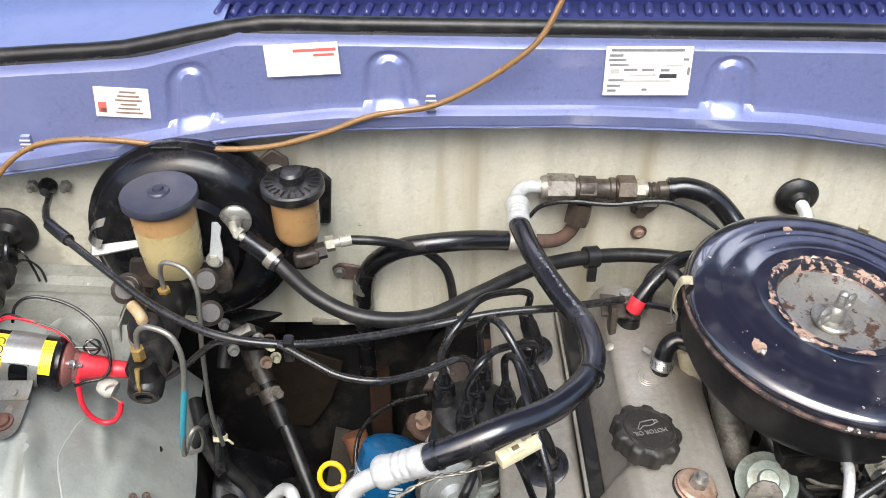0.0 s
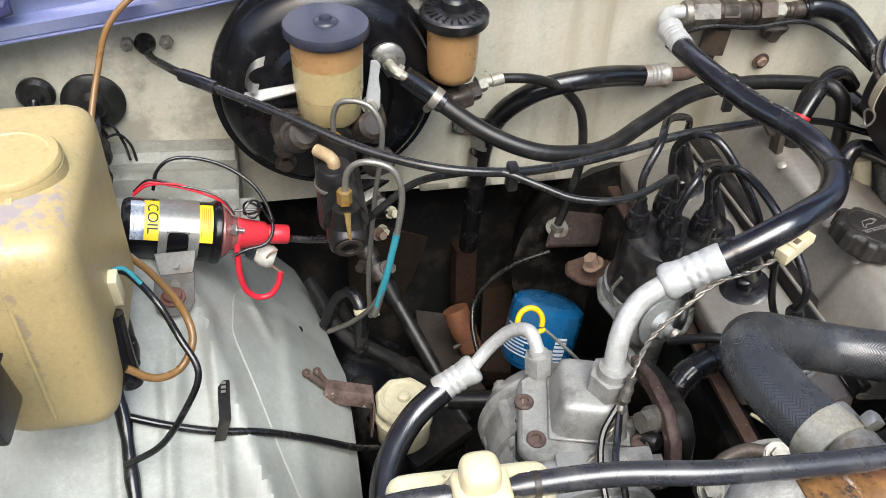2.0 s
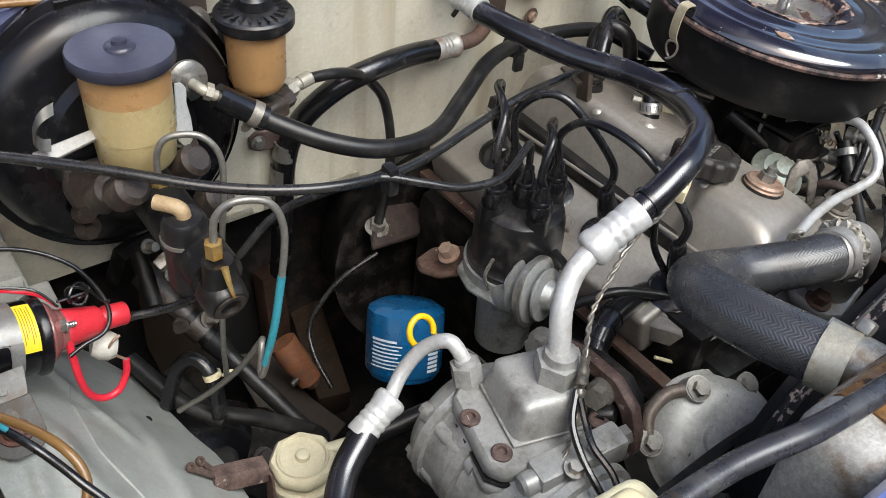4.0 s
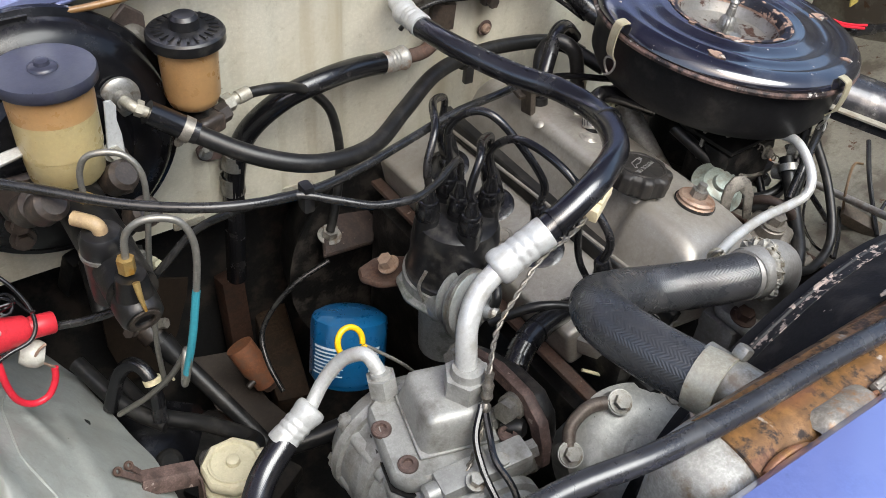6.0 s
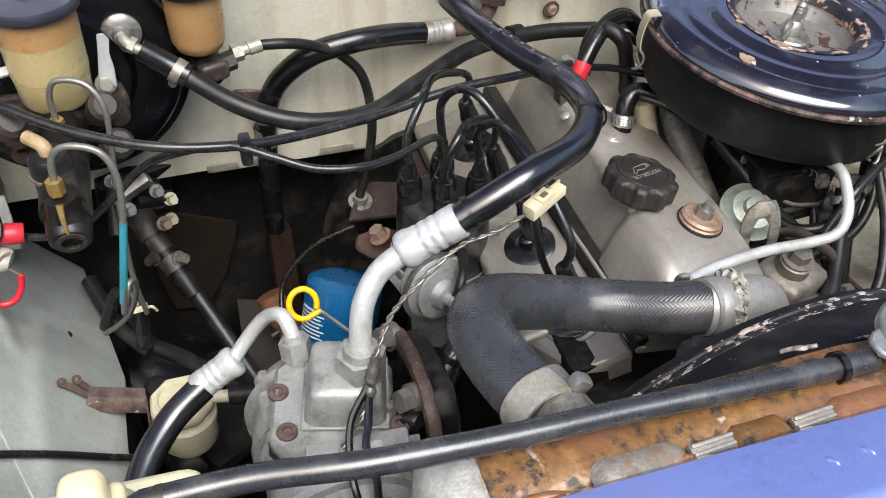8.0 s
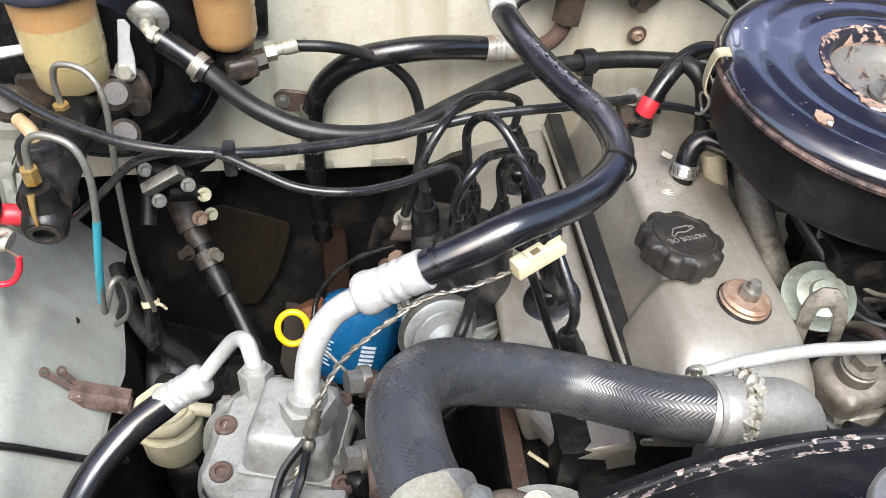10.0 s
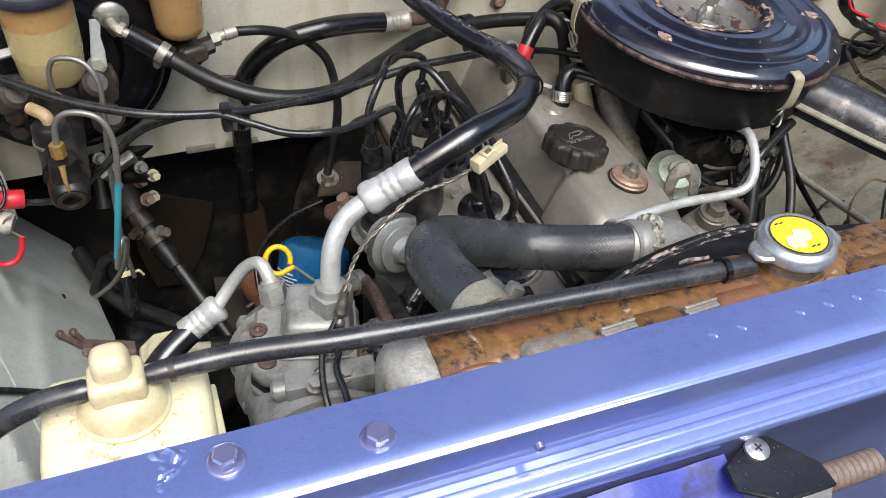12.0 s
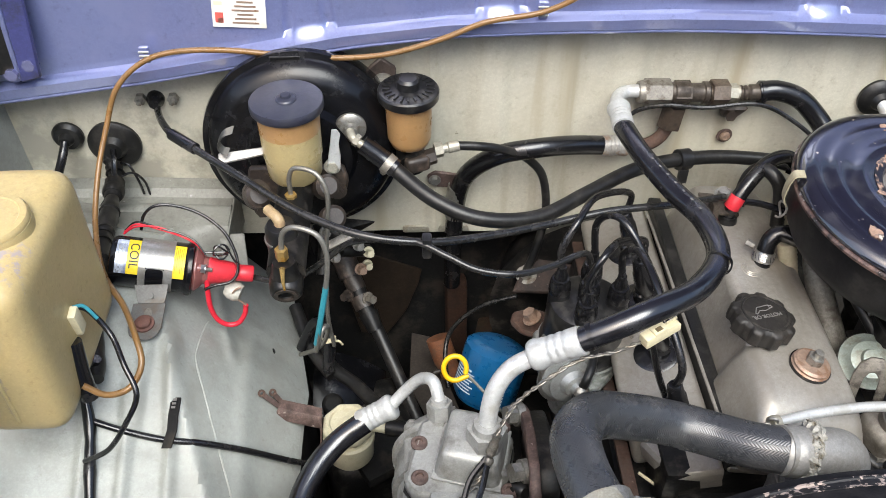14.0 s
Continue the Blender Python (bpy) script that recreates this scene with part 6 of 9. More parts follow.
fitting((0.243, 0.871, 0.8095), (0.277, 0.872, 0.809), [(0, 0), (0.0078, 0), (0.0095, 0.08), (0.0078, 0.16), (0.0095, 0.24), (0.0078, 0.34), (0.0100, 0.40), (0.0100, 1), (0, 1)], [], lines, FIT_BROWN)
stay_nut = part("clamp_stay", prism([(-0.016, -0.004), (-0.012, -0.010), (0.006, -0.011), (0.018, 0.000), (0.020, 0.006), (-0.014, 0.006)], 0.012, pose(0.244, 0.880, 0.779, 90), 0.003), CAST_DIRTY, lines, "dark clamp stay on the firewall")
part("stay_nut", hexagon(0.0075, 0.006, to((0.240, 0.873, 0.776), (0, -1, 0.1))), CAST_DIRTY, stay_nut)
part("hose_end", sweep([(0.268, 0.872, 0.809), (0.290, 0.872, 0.811), (0.318, 0.868, 0.803), (0.342, 0.858, 0.783), (0.362, 0.835, 0.760), (0.38, 0.80, 0.745)], 0.0128, 18), RUBBER, lines, "black hose running under the air cleaner")
part("tie", lathe([(0.0095, -0.003), (0.0145, -0.003), (0.0145, 0.003), (0.0095, 0.003)], to((0.272, 0.872, 0.809), (1, 0, 0)), 20), RUBBER, lines)
hose("sensor_wire", [(0.105, 0.868, 0.772), (0.118, 0.862, 0.792), (0.150, 0.857, 0.802), (0.20, 0.856, 0.798), (0.268, 0.858, 0.800), (0.32, 0.850, 0.775), (0.36, 0.830, 0.745)], 0.0028, CABLE, "thin black wire looped below the line fittings", "wire", n=8)
elbow = thing("heater_union", "brown oily elbow union on the firewall", "pipe union", at=(0.17, 0.87, 0.735))
part("elbow", sweep([(0.112, 0.868, 0.735), (0.138, 0.866, 0.737), (0.155, 0.868, 0.748), (0.165, 0.872, 0.768)], 0.0085, 16), RUST, elbow)
part("nut", hexagon(0.016, 0.030, to((0.163, 0.870, 0.762), (0.15, 0.12, 1))), mat("oily_brown_nut", (0.075, 0.056, 0.042), 0.45, metal=0.4, col2=(0.03, 0.024, 0.02), patch=60), elbow)

heater = thing("heater_hose", "glossy thick black hose with a crimped end", "hose", at=(-0.02, 0.86, 0.53))
part("rubber", sweep([(0.088, 0.868, 0.735), (0.037, 0.853, 0.747), (-0.009, 0.842, 0.751), (-0.055, 0.845, 0.739), (-0.090, 0.866, 0.696), (-0.104, 0.880, 0.64), (-0.108, 0.888, 0.54), (-0.108, 0.90, 0.46)], 0.0125, 20), RUBBER, heater)
crimp((0.080, 0.866, 0.736), (0.115, 0.868, 0.735), 0.0135, heater, mat("tarnished_crimp", (0.42, 0.40, 0.36), 0.45, metal=0.4, col2=(0.3, 0.2, 0.14), patch=60))
part("band", lathe([(0.0125, -0.012), (0.0140, -0.012), (0.0140, 0.012), (0.0125, 0.012)], to((-0.106, 0.884, 0.620), (0, 0.05, -1)), 24), DULL_METAL, heater)
clampf = thing("pipe_bracket", "dirty steel pipe bracket bolted to the firewall", "bracket", at=(-0.13, 0.885, 0.66))
part("tab", prism([(-0.016, -0.008), (-0.006, -0.013), (0.022, -0.016), (0.026, 0.006), (0.010, 0.010), (-0.008, 0.013), (-0.018, 0.006)], 0.005, pose(-0.126, 0.886, 0.672, 90), 0.0015), STRAP_RUST, clampf)
part("band", lathe([(0.0125, -0.010), (0.0142, -0.010), (0.0142, 0.010), (0.0125, 0.010)], to((-0.1035, 0.8795, 0.655), (-0.15, 0.12, -1)), 24), DULL_METAL, clampf, "worn clamp band")
bolt("bolt", (-0.134, 0.883, 0.672), (0, -1, 0), 0.0055, 0.005, DULL_METAL, clampf)

# ---- brake and clutch hydraulics ----
BX, BY, BZ = -0.294, 0.828, 0.776
booster = thing("brake_booster", "large glossy black brake servo drum on the firewall", "brake booster", at=(BX, 0.86, BZ - 0.118))
bm_axis = to((BX, BY, BZ), (0.02, -1, 0.10))
part("rear_shell", lathe([(0, -0.075), (0.07, -0.075), (0.105, -0.055), (0.116, -0.03), (0.119, -0.010), (0.119, 0.0), (0, 0.0)], bm_axis, 64), BLACK_PAINT, booster)
part("front_shell", lathe([(0.1195, -0.006), (0.1205, -0.003), (0.1195, 0.002), (0.113, 0.004), (0.110, 0.012), (0.101, 0.022), (0.085, 0.027), (0.066, 0.029), (0.060, 0.038), (0.045, 0.041), (0, 0.041)], bm_axis, 72), BLACK_PAINT, booster)
part("label_plate", block((0.034, 0.002, 0.010), bm_axis @ pose(-0.01, 0.112, 0.0065, -62), 0.0006), BLACK_PLASTIC, booster)
valve = part("check_valve", lathe([(0, 0), (0.0185, 0), (0.0185, 0.004), (0.016, 0.006), (0.009, 0.007), (0.0075, 0.014), (0, 0.014)], to((-0.234, 0.803, 0.815), (0.1, -1, 0.12)), 32), DULL_METAL, booster)
part("stem", sweep([(-0.234, 0.790, 0.818), (-0.230, 0.779, 0.817), (-0.222, 0.774, 0.812), (-0.214, 0.774, 0.807)], 0.0050, 14), CLIP_METAL, valve)
part("stem_collar", hexagon(0.0076, 0.006, to((-0.228, 0.777, 0.8165), (0.7, -0.3, -0.35))), CLIP_METAL, valve)
strap = part("lever_plate", prism([(-0.010, -0.038), (0.006, -0.040), (0.006, -0.022), (0.004, -0.008), (0.006, 0.004), (0.002, 0.010), (-0.004, 0.010), (-0.006, -0.008), (-0.008, -0.022)], 0.0028, pose(-0.2500, 0.777, 0.819, 78, 4, 6), 0.0008), WHITE_ALU, booster, "pale steel strap")
bolt("strap_bolt", (-0.2555, 0.771, 0.783), (0.1, -1, 0.25), 0.0065, 0.006, CLIP_METAL, strap, "dull bolt")
tab_line = spline([(-0.3560, 0.748, 0.8520), (-0.3640, 0.746, 0.8500), (-0.3700, 0.745, 0.8440), (-0.3735, 0.744, 0.8350), (-0.3700, 0.743, 0.8280), (-0.3640, 0.743, 0.8260)], 4)
part("cable_tab", sheet(lambda u, v: tab_line[v] + Vector((0.3 * u, 0.6 * u, 0.8 * u)), [-0.0045, 0.0045], range(len(tab_line)), 0.0014), mat("worn_steel_hook", (0.09, 0.088, 0.08), 0.4, metal=0.6, col2=(0.09, 0.075, 0.06), patch=60), booster, "bent steel cable hook")
part("support_bar", prism([(-0.028, -0.009), (0.026, -0.004), (0.028, 0.005), (-0.026, 0.004)], 0.004, to((-0.352, 0.752, 0.816), (0.15, -0.6, 0.8)) @ Matrix.Rotation(radians(-2), 4, "Z"), 0.001), HOUSING, booster, "pale steel bar")
for p in ((-0.345, 0.778, 0.715), (-0.252, 0.770, 0.748), (-0.345, 0.775, 0.735)):
    bolt("stud_nut", p, (0, -1, 0.1), 0.0075, 0.008, CAST_DIRTY, booster)

MC_BLACK = mat("oily_black_casting", (0.008, 0.008, 0.008), 0.36, col2=(0.022, 0.019, 0.016), patch=45, grain=0.2, bump=0.4, bump_scale=200)
mc = thing("master_cylinder", "dirty cast brake master cylinder with pipe unions", "master cylinder", at=(-0.298, 0.68, 0.73))
part("barrel", sweep([(-0.298, 0.790, 0.762), (-0.298, 0.70, 0.764), (-0.297, 0.618, 0.760)], lambda s: 0.021 if s < 0.75 else 0.0205, 24), GREASE, mc)
part("mount_flange", prism([(-0.055, -0.020), (0.055, -0.020), (0.060, 0.0), (0.055, 0.020), (-0.055, 0.020), (-0.06, 0.0)], 0.010, to((-0.298, 0.776, 0.760), (0, -1, 0.1)), 0.003), CAST_DIRTY, mc)
part("front_well", lathe([(0, 0.728), (0.0165, 0.728), (0.0172, 0.740), (0.0172, 0.776), (0, 0.776)], pose(-0.303, 0.657, 0), 30), MC_BLACK, mc)
part("nose", lathe([(0, 0), (0.0175, 0), (0.0180, 0.040), (0.0170, 0.050), (0.0145, 0.053), (0.009, 0.053), (0.0085, 0.050), (0.004, 0.049), (0, 0.045)], to((-0.299, 0.650, 0.760), (0.04, -0.95, -0.28)), 32), MC_BLACK, mc)
part("nose_ring", lathe([(0.0085, 0.0520), (0.0125, 0.0520), (0.0125, 0.0545), (0.0085, 0.0545)], to((-0.299, 0.650, 0.760), (0.04, -0.95, -0.28)), 24), CAST_DIRTY, mc)
part("union_boss", lathe([(0, 0.758), (0.0150, 0.758), (0.0130, 0.774), (0.0115, 0.780), (0, 0.780)], pose(-0.297, 0.614, 0), 24), MC_BLACK, mc)
port = part("front_port", lathe([(0, 0.774), (0.0172, 0.774), (0.0177, 0.778), (0.0170, 0.790), (0.0145, 0.794), (0.010, 0.795), (0, 0.795)], pose(-0.303, 0.657, 0), 30), BLACK_PLASTIC, mc, "black rubber port cap")
part("port_ring", lathe([(0.0170, 0.7735), (0.0190, 0.7735), (0.0190, 0.7765), (0.0170, 0.7765)], pose(-0.303, 0.657, 0), 30), DULL_METAL, mc)
part("elbow", sweep([(-0.303, 0.655, 0.790), (-0.3035, 0.656, 0.798), (-0.306, 0.659, 0.8015), (-0.311, 0.665, 0.802), (-0.317, 0.672, 0.802)], 0.0060, 14), mat("beige_nylon_elbow", (0.40, 0.29, 0.16), 0.45, col2=(0.25, 0.17, 0.1), patch=60), port, "beige nylon elbow")
for p in ((-0.330, 0.694, 0.803), (-0.338, 0.722, 0.785), (-0.262, 0.742, 0.775), (-0.255, 0.715, 0.752)):
    part("boss", lathe([(0, -0.01), (0.014, -0.01), (0.014, 0.010), (0.010, 0.014), (0, 0.014)], to(p, (0.3, -0.6, 0.6)), 18), CAST_DIRTY, mc)
for x, y, z in ((-0.298, 0.714, 0.775), (-0.298, 0.616, 0.783)):
    part("pipe_union", hexagon(0.0068, 0.013, to((x, y, z), (0, 0, 1))), BRASS, mc, "yellowed brass union nut")
part("fluid_streak", sweep([(-0.297, 0.602, 0.782), (-0.297, 0.596, 0.770), (-0.296, 0.592, 0.760)], lambda s: 0.0030 - 0.0018 * s, 8), BRASS, mc, "dried yellow fluid streak")

res1 = thing("brake_fluid_bottle", "amber brake fluid bottle with a black screw cap", "fluid reservoir", at=(-0.298, 0.757, 0.782))
rm = Matrix.Translation((-0.297, 0.761, 0.003)) @ Matrix.Diagonal((0.92, 0.92, 1, 1))
part("bottle_upper", lathe([(0, 0.842), (0.0368, 0.842), (0.0372, 0.850), (0.0372, 0.869), (0, 0.869)], rm, 40), RES_TOP, res1)
part("bottle_lower", lathe([(0, 0.778), (0.030, 0.778), (0.0335, 0.783), (0.0355, 0.808), (0.0362, 0.8085), (0.0368, 0.842), (0, 0.842)], rm, 40), RES_LOW, res1)
part("cap", lathe([(0, 0.868), (0.0428, 0.868), (0.0440, 0.8695), (0.0440, 0.8765), (0.0430, 0.8785), (0.030, 0.8790), (0.0128, 0.8787), (0.0122, 0.8800), (0.0105, 0.8812), (0.0068, 0.8820), (0.0060, 0.8850), (0.0035, 0.8862), (0, 0.8864)], rm, 48), CAP_SKY_TINT, res1)
RUST_BR = mat("dirty_brown_bracket", (0.075, 0.055, 0.045), 0.6, col2=(0.03, 0.022, 0.018), patch=60, grain=0.2, bump=0.4)
res2 = thing("clutch_fluid_bottle", "small amber clutch fluid bottle with a black cap", "fluid reservoir", at=(-0.165, 0.805, 0.785))
rm = Matrix.Translation((-0.1655, 0.806, 0))
part("bottle", lathe([(0, 0.786), (0.016, 0.786), (0.0225, 0.791), (0.0258, 0.800), (0.0275, 0.858), (0, 0.858)], rm, 40), RES_TOP, res2)
rcp = part("cap", lathe([(0, 0.852), (0.0360, 0.852), (0.0372, 0.854), (0.0372, 0.862), (0.0355, 0.864), (0.0140, 0.866), (0.0135, 0.875), (0.0105, 0.878), (0, 0.8785)], rm @ Matrix.Diagonal((0.95, 0.95, 1, 1)), 48), BLACK_PLASTIC, res2)
for k in range(22):
    a = 2 * math.pi * k / 22
    part("embossed_bar", block((0.0022, 0.009, 0.0012), rm @ Matrix.Rotation(a, 4, "Z") @ pose(0, 0.0255, 0.8660), 0), BLACK_PLASTIC, rcp)
part("cylinder", sweep([(-0.166, 0.893, 0.772), (-0.166, 0.84, 0.772), (-0.164, 0.795, 0.762)], 0.0175, 20), GREASE, res2, "dark cast clutch cylinder")
part("mount", prism([(-0.030, -0.035), (0.022, -0.035), (0.028, 0.030), (0.012, 0.045), (-0.022, 0.040)], 0.008, pose(-0.162, 0.886, 0.785, 90), 0.002), GREASE, res2)
part("side_bracket", prism([(-0.024, -0.05), (0.012, -0.05), (0.014, 0.03), (-0.004, 0.045), (-0.022, 0.030)], 0.006, pose(-0.194, 0.872, 0.822, 90, 0, 8), 0.002), RUST_BR, res2, "dirty brown mounting bracket")
bolt("bracket_bolt", (-0.196, 0.867, 0.832), (0, -1, 0.1), 0.010, 0.010, DULL_METAL, res2)
bolt("mount_bolt", (-0.182, 0.879, 0.812), (0, -1, 0), 0.008, 0.008, DULL_METAL, res2)
bm = hexagon(0.010, 0.012, to((-0.147, 0.800, 0.770), (1, 0.3, 0.15)))
part("banjo", bm, CAST_DIRTY, res2)
part("cast_lug", block((0.030, 0.022, 0.020), pose(-0.158, 0.796, 0.768, 0, 0, 20), 0.006, seg=3), CAST_DIRTY, res2, "oily cast lug")
fit2 = thing("clutch_hose", "thin black clutch hose with a plated union", "hose", at=(-0.03, 0.84, 0.54))
part("rubber", sweep([(-0.112, 0.815, 0.777), (-0.077, 0.819, 0.772), (-0.045, 0.830, 0.757), (-0.016, 0.845, 0.732), (0.006, 0.850, 0.698), (0.013, 0.845, 0.641), (0.003, 0.838, 0.580), (-0.008, 0.833, 0.545)], 0.0056, 14), RUBBER_MATT, fit2)
bm = hexagon(0.0095, 0.010, to((-0.136, 0.810, 0.774), (1, 0.2, 0.1)))
lathe([(0, 0.010), (0.0058, 0.010), (0.0058, 0.016), (0.0072, 0.017), (0.0072, 0.030), (0, 0.030)], to((-0.136, 0.810, 0.774), (1, 0.2, 0.1)), 18, bm)
part("union", bm, CLIP_METAL, fit2)
RUST_DARK = mat("blackened_rusty_plate", (0.05, 0.032, 0.026), 0.7, col2=(0.02, 0.015, 0.013), patch=60, lo=0.45, hi=0.6, grain=0.2, bump=0.5, chips=(0.16, 0.13, 0.11), chip_scale=90, chip_at=0.64)
mount = thing("engine_mount_plate", "rusty bracket plate with a bolt beside the engine", "bracket", at=(0.0, 0.83, 0.52))
part("plate", prism([(-0.045, -0.030), (0.03, -0.030), (0.055, 0.0), (0.045, 0.03), (0.0, 0.025), (-0.03, 0.0)], 0.008, pose(0.016, 0.846, 0.527, 22, 10, 5), 0.002), RUST_DARK, mount)
bolt("bolt", (-0.006, 0.839, 0.532), (0, -0.3, 1), 0.010, 0.012, DULL_METAL, mount)

servo = thing("servo_vacuum_hose", "black vacuum hose sweeping from brake servo to manifold", "hose", at=(0.05, 0.77, 0.72))
part("rubber", sweep([(-0.212, 0.778, 0.806), (-0.183, 0.762, 0.784), (-0.137, 0.727, 0.764), (-0.084, 0.711, 0.749), (-0.018, 0.724, 0.739), (0.043, 0.761, 0.742), (0.110, 0.805, 0.743), (0.180, 0.838, 0.733), (0.255, 0.852, 0.724), (0.330, 0.840, 0.715), (0.36, 0.78, 0.70)], 0.0090, 18), RUBBER_MATT, servo)
part("end_collar", sweep([(0.322, 0.843, 0.716), (0.338, 0.832, 0.713), (0.348, 0.812, 0.708)], 0.0102, 16), RUBBER, servo, "thicker rubber end collar")
sleeve = thing("hose_sleeve", "black rubber sleeve with a plated spring clamp", "hose clamp", at=(-0.195, 0.768, 0.78))
part("sleeve", sweep([(-0.220, 0.774, 0.811), (-0.198, 0.768, 0.795), (-0.182, 0.761, 0.785)], 0.0112, 16), RUBBER, sleeve)
part("clamp", lathe([(0.0110, -0.0045), (0.0122, -0.0045), (0.0122, 0.0045), (0.0110, 0.0045)], to((-0.190, 0.765, 0.789), (0.75, -0.4, -0.5)), 26), FIT_GREY, sleeve)
for s_k in (-1, 1):
    part("clamp_ear", prism([(-0.0045, -0.002), (0.0045, -0.002), (0.0040, 0.006), (0.002, 0.0095), (-0.002, 0.0095), (-0.0040, 0.006)], 0.0013, to((-0.190, 0.765, 0.789), (0.75, -0.4, -0.5)) @ Matrix.Rotation(radians(200 + 17 * s_k), 4, "Z") @ Matrix.Translation((0, 0.0128, 0)) @ Matrix.Rotation(radians(90), 4, "Y"), 0.0003), FIT_GREY, sleeve)
hc = thing("hose_clip", "black plastic clip holding the vacuum hose", "clip", at=(0.178, 0.83, 0.72))
part("band", lathe([(0.009, -0.008), (0.0135, -0.008), (0.0135, 0.008), (0.009, 0.008)], to((0.180, 0.838, 0.733), (1, 0.3, -0.1)), 24), BLACK_PLASTIC, hc)
part("tab", block((0.012, 0.008, 0.022), pose(0.182, 0.832, 0.712), 0.002), BLACK_PLASTIC, hc)

cable = thing("throttle_cable", "long black sheathed cable from firewall to carburettor", "cable", at=(-0.18, 0.7, 0.75))
part("sheath", sweep([(-0.479, 0.893, 0.802), (-0.474, 0.872, 0.796), (-0.452, 0.815, 0.815), (-0.425, 0.773, 0.824), (-0.342, 0.696, 0.825), (-0.280, 0.650, 0.816), (-0.216, 0.618, 0.811), (-0.151, 0.614, 0.803), (-0.087, 0.639, 0.787), (-0.016, 0.672, 0.773), (0.056, 0.690, 0.775), (0.130, 0.705, 0.770), (0.20, 0.735, 0.755)], 0.0043, 12), CABLE, cable)
part("grommet", lathe([(0, 0), (0.011, 0), (0.011, 0.006), (0.008, 0.010), (0.006, 0.016), (0, 0.016)], to((-0.479, 0.892, 0.802), (0, -1, 0)), 22), RUBBER, cable)
part("joint_sleeve", sweep([(-0.435, 0.784, 0.822), (-0.418, 0.766, 0.8245), (-0.402, 0.751, 0.825)], 0.0068, 12), RUBBER, cable)
part("clip", block((0.010, 0.014, 0.026), pose(-0.149, 0.613, 0.799, 0, 0, 0), 0.003), BLACK_PLASTIC, cable)
for x in (-0.497, -0.457):
    nutp = part("fixing_nut", hexagon(0.0075, 0.007, to((x, 0.891, 0.803), (0, -1, 0))), DULL_METAL, cable)
    part("thread", lathe([(0, 0.006), (0.0035, 0.006), (0.0035, 0.014), (0, 0.014)], to((x, 0.891, 0.803), (0, -1, 0)), 10), DULL_METAL, nutp)

hose("brake_pipe", [(-0.298, 0.715, 0.785), (-0.297, 0.714, 0.812), (-0.288, 0.709, 0.828), (-0.266, 0.700, 0.827), (-0.255, 0.692, 0.808), (-0.257, 0.690, 0.77), (-0.263, 0.690, 0.72), (-0.270, 0.692, 0.62), (-0.268, 0.70, 0.55)], 0.0027, PIPE_STEEL, "grey steel brake pipe looped over the cylinder", "brake pipe", n=10, group="brake pipes")
bp = thing("brake_pipe", "grey steel brake pipe wrapped with teal tape", "brake pipe", at=(-0.26, 0.6, 0.56), group="brake pipes")
part("pipe", sweep([(-0.298, 0.616, 0.792), (-0.294, 0.617, 0.816), (-0.280, 0.612, 0.828), (-0.258, 0.605, 0.823), (-0.250, 0.600, 0.800), (-0.254, 0.598, 0.760), (-0.264, 0.596, 0.710), (-0.273, 0.600, 0.662), (-0.274, 0.606, 0.652), (-0.266, 0.618, 0.672), (-0.262, 0.630, 0.660), (-0.272, 0.655, 0.610), (-0.290, 0.685, 0.560), (-0.315, 0.712, 0.520)], 0.0029, 10), PIPE_STEEL, bp)
part("tape", sweep([(-0.2545, 0.598, 0.757), (-0.264, 0.596, 0.710), (-0.2725, 0.5995, 0.668)], 0.0033, 10), TEAL, bp, "teal tape wrap")

# ---- ignition coil ----
HOLDER = mat("dull_grey_holder", (0.165, 0.16, 0.15), 0.55, metal=0.25, col2=(0.12, 0.10, 0.08), patch=60, grain=0.12, bump=0.2)
STEEL_BAND = mat("satin_clamp_steel", (0.34, 0.335, 0.32), 0.38, metal=0.6, col2=(0.27, 0.25, 0.22), patch=45, grain=0.1, bump=0.1, chips=(0.33, 0.10, 0.08), chip_scale=55, chip_at=0.71)
SMOKY = clear("smoky_pink_plastic", (0.30, 0.12, 0.11), 0.22, 0.25, 0.2)
FOIL = mat("silver_blue_foil_label", (0.55, 0.60, 0.68), 0.28, metal=0.5, col2=(0.20, 0.24, 0.42), patch=55, lo=0.48, hi=0.60, grain=0.06, bump=0.03)
coil = thing("ignition_coil", "black and silver ignition coil with yellow labels", "ignition coil", at=(-0.45, 0.668, 0.69))
cm = to((-0.5025, 0.680, 0.7265), (1, 0.06, -0.25))
part("can", lathe([(0, 0), (0.0215, 0), (0.0260, 0.0015), (0.0280, 0.005), (0.0285, 0.010), (0.0285, 0.081), (0.0300, 0.0825), (0.0312, 0.085), (0.0312, 0.089), (0.0290, 0.0905), (0, 0.0905)], cm, 56), BLACK_PAINT, coil)


def wrapped(z0, z1, a0, a1, r, name, material, text="", parent=None):
    """A strip that lies on the can, from z0 to z1 along it and from a0 to a1 degrees round it."""
    return part(name, sheet(lambda u, v: cm @ Vector((r * math.cos(u), r * math.sin(u), v)), span(radians(a0), radians(a1), 16), [z0, z1], 0.0003), material, parent or coil, text)


def side_of(way):
    """The angle round the can that faces the way given."""
    v = cm.inverted().to_3x3() @ Vector(way)
    return math.degrees(math.atan2(v.y, v.x))


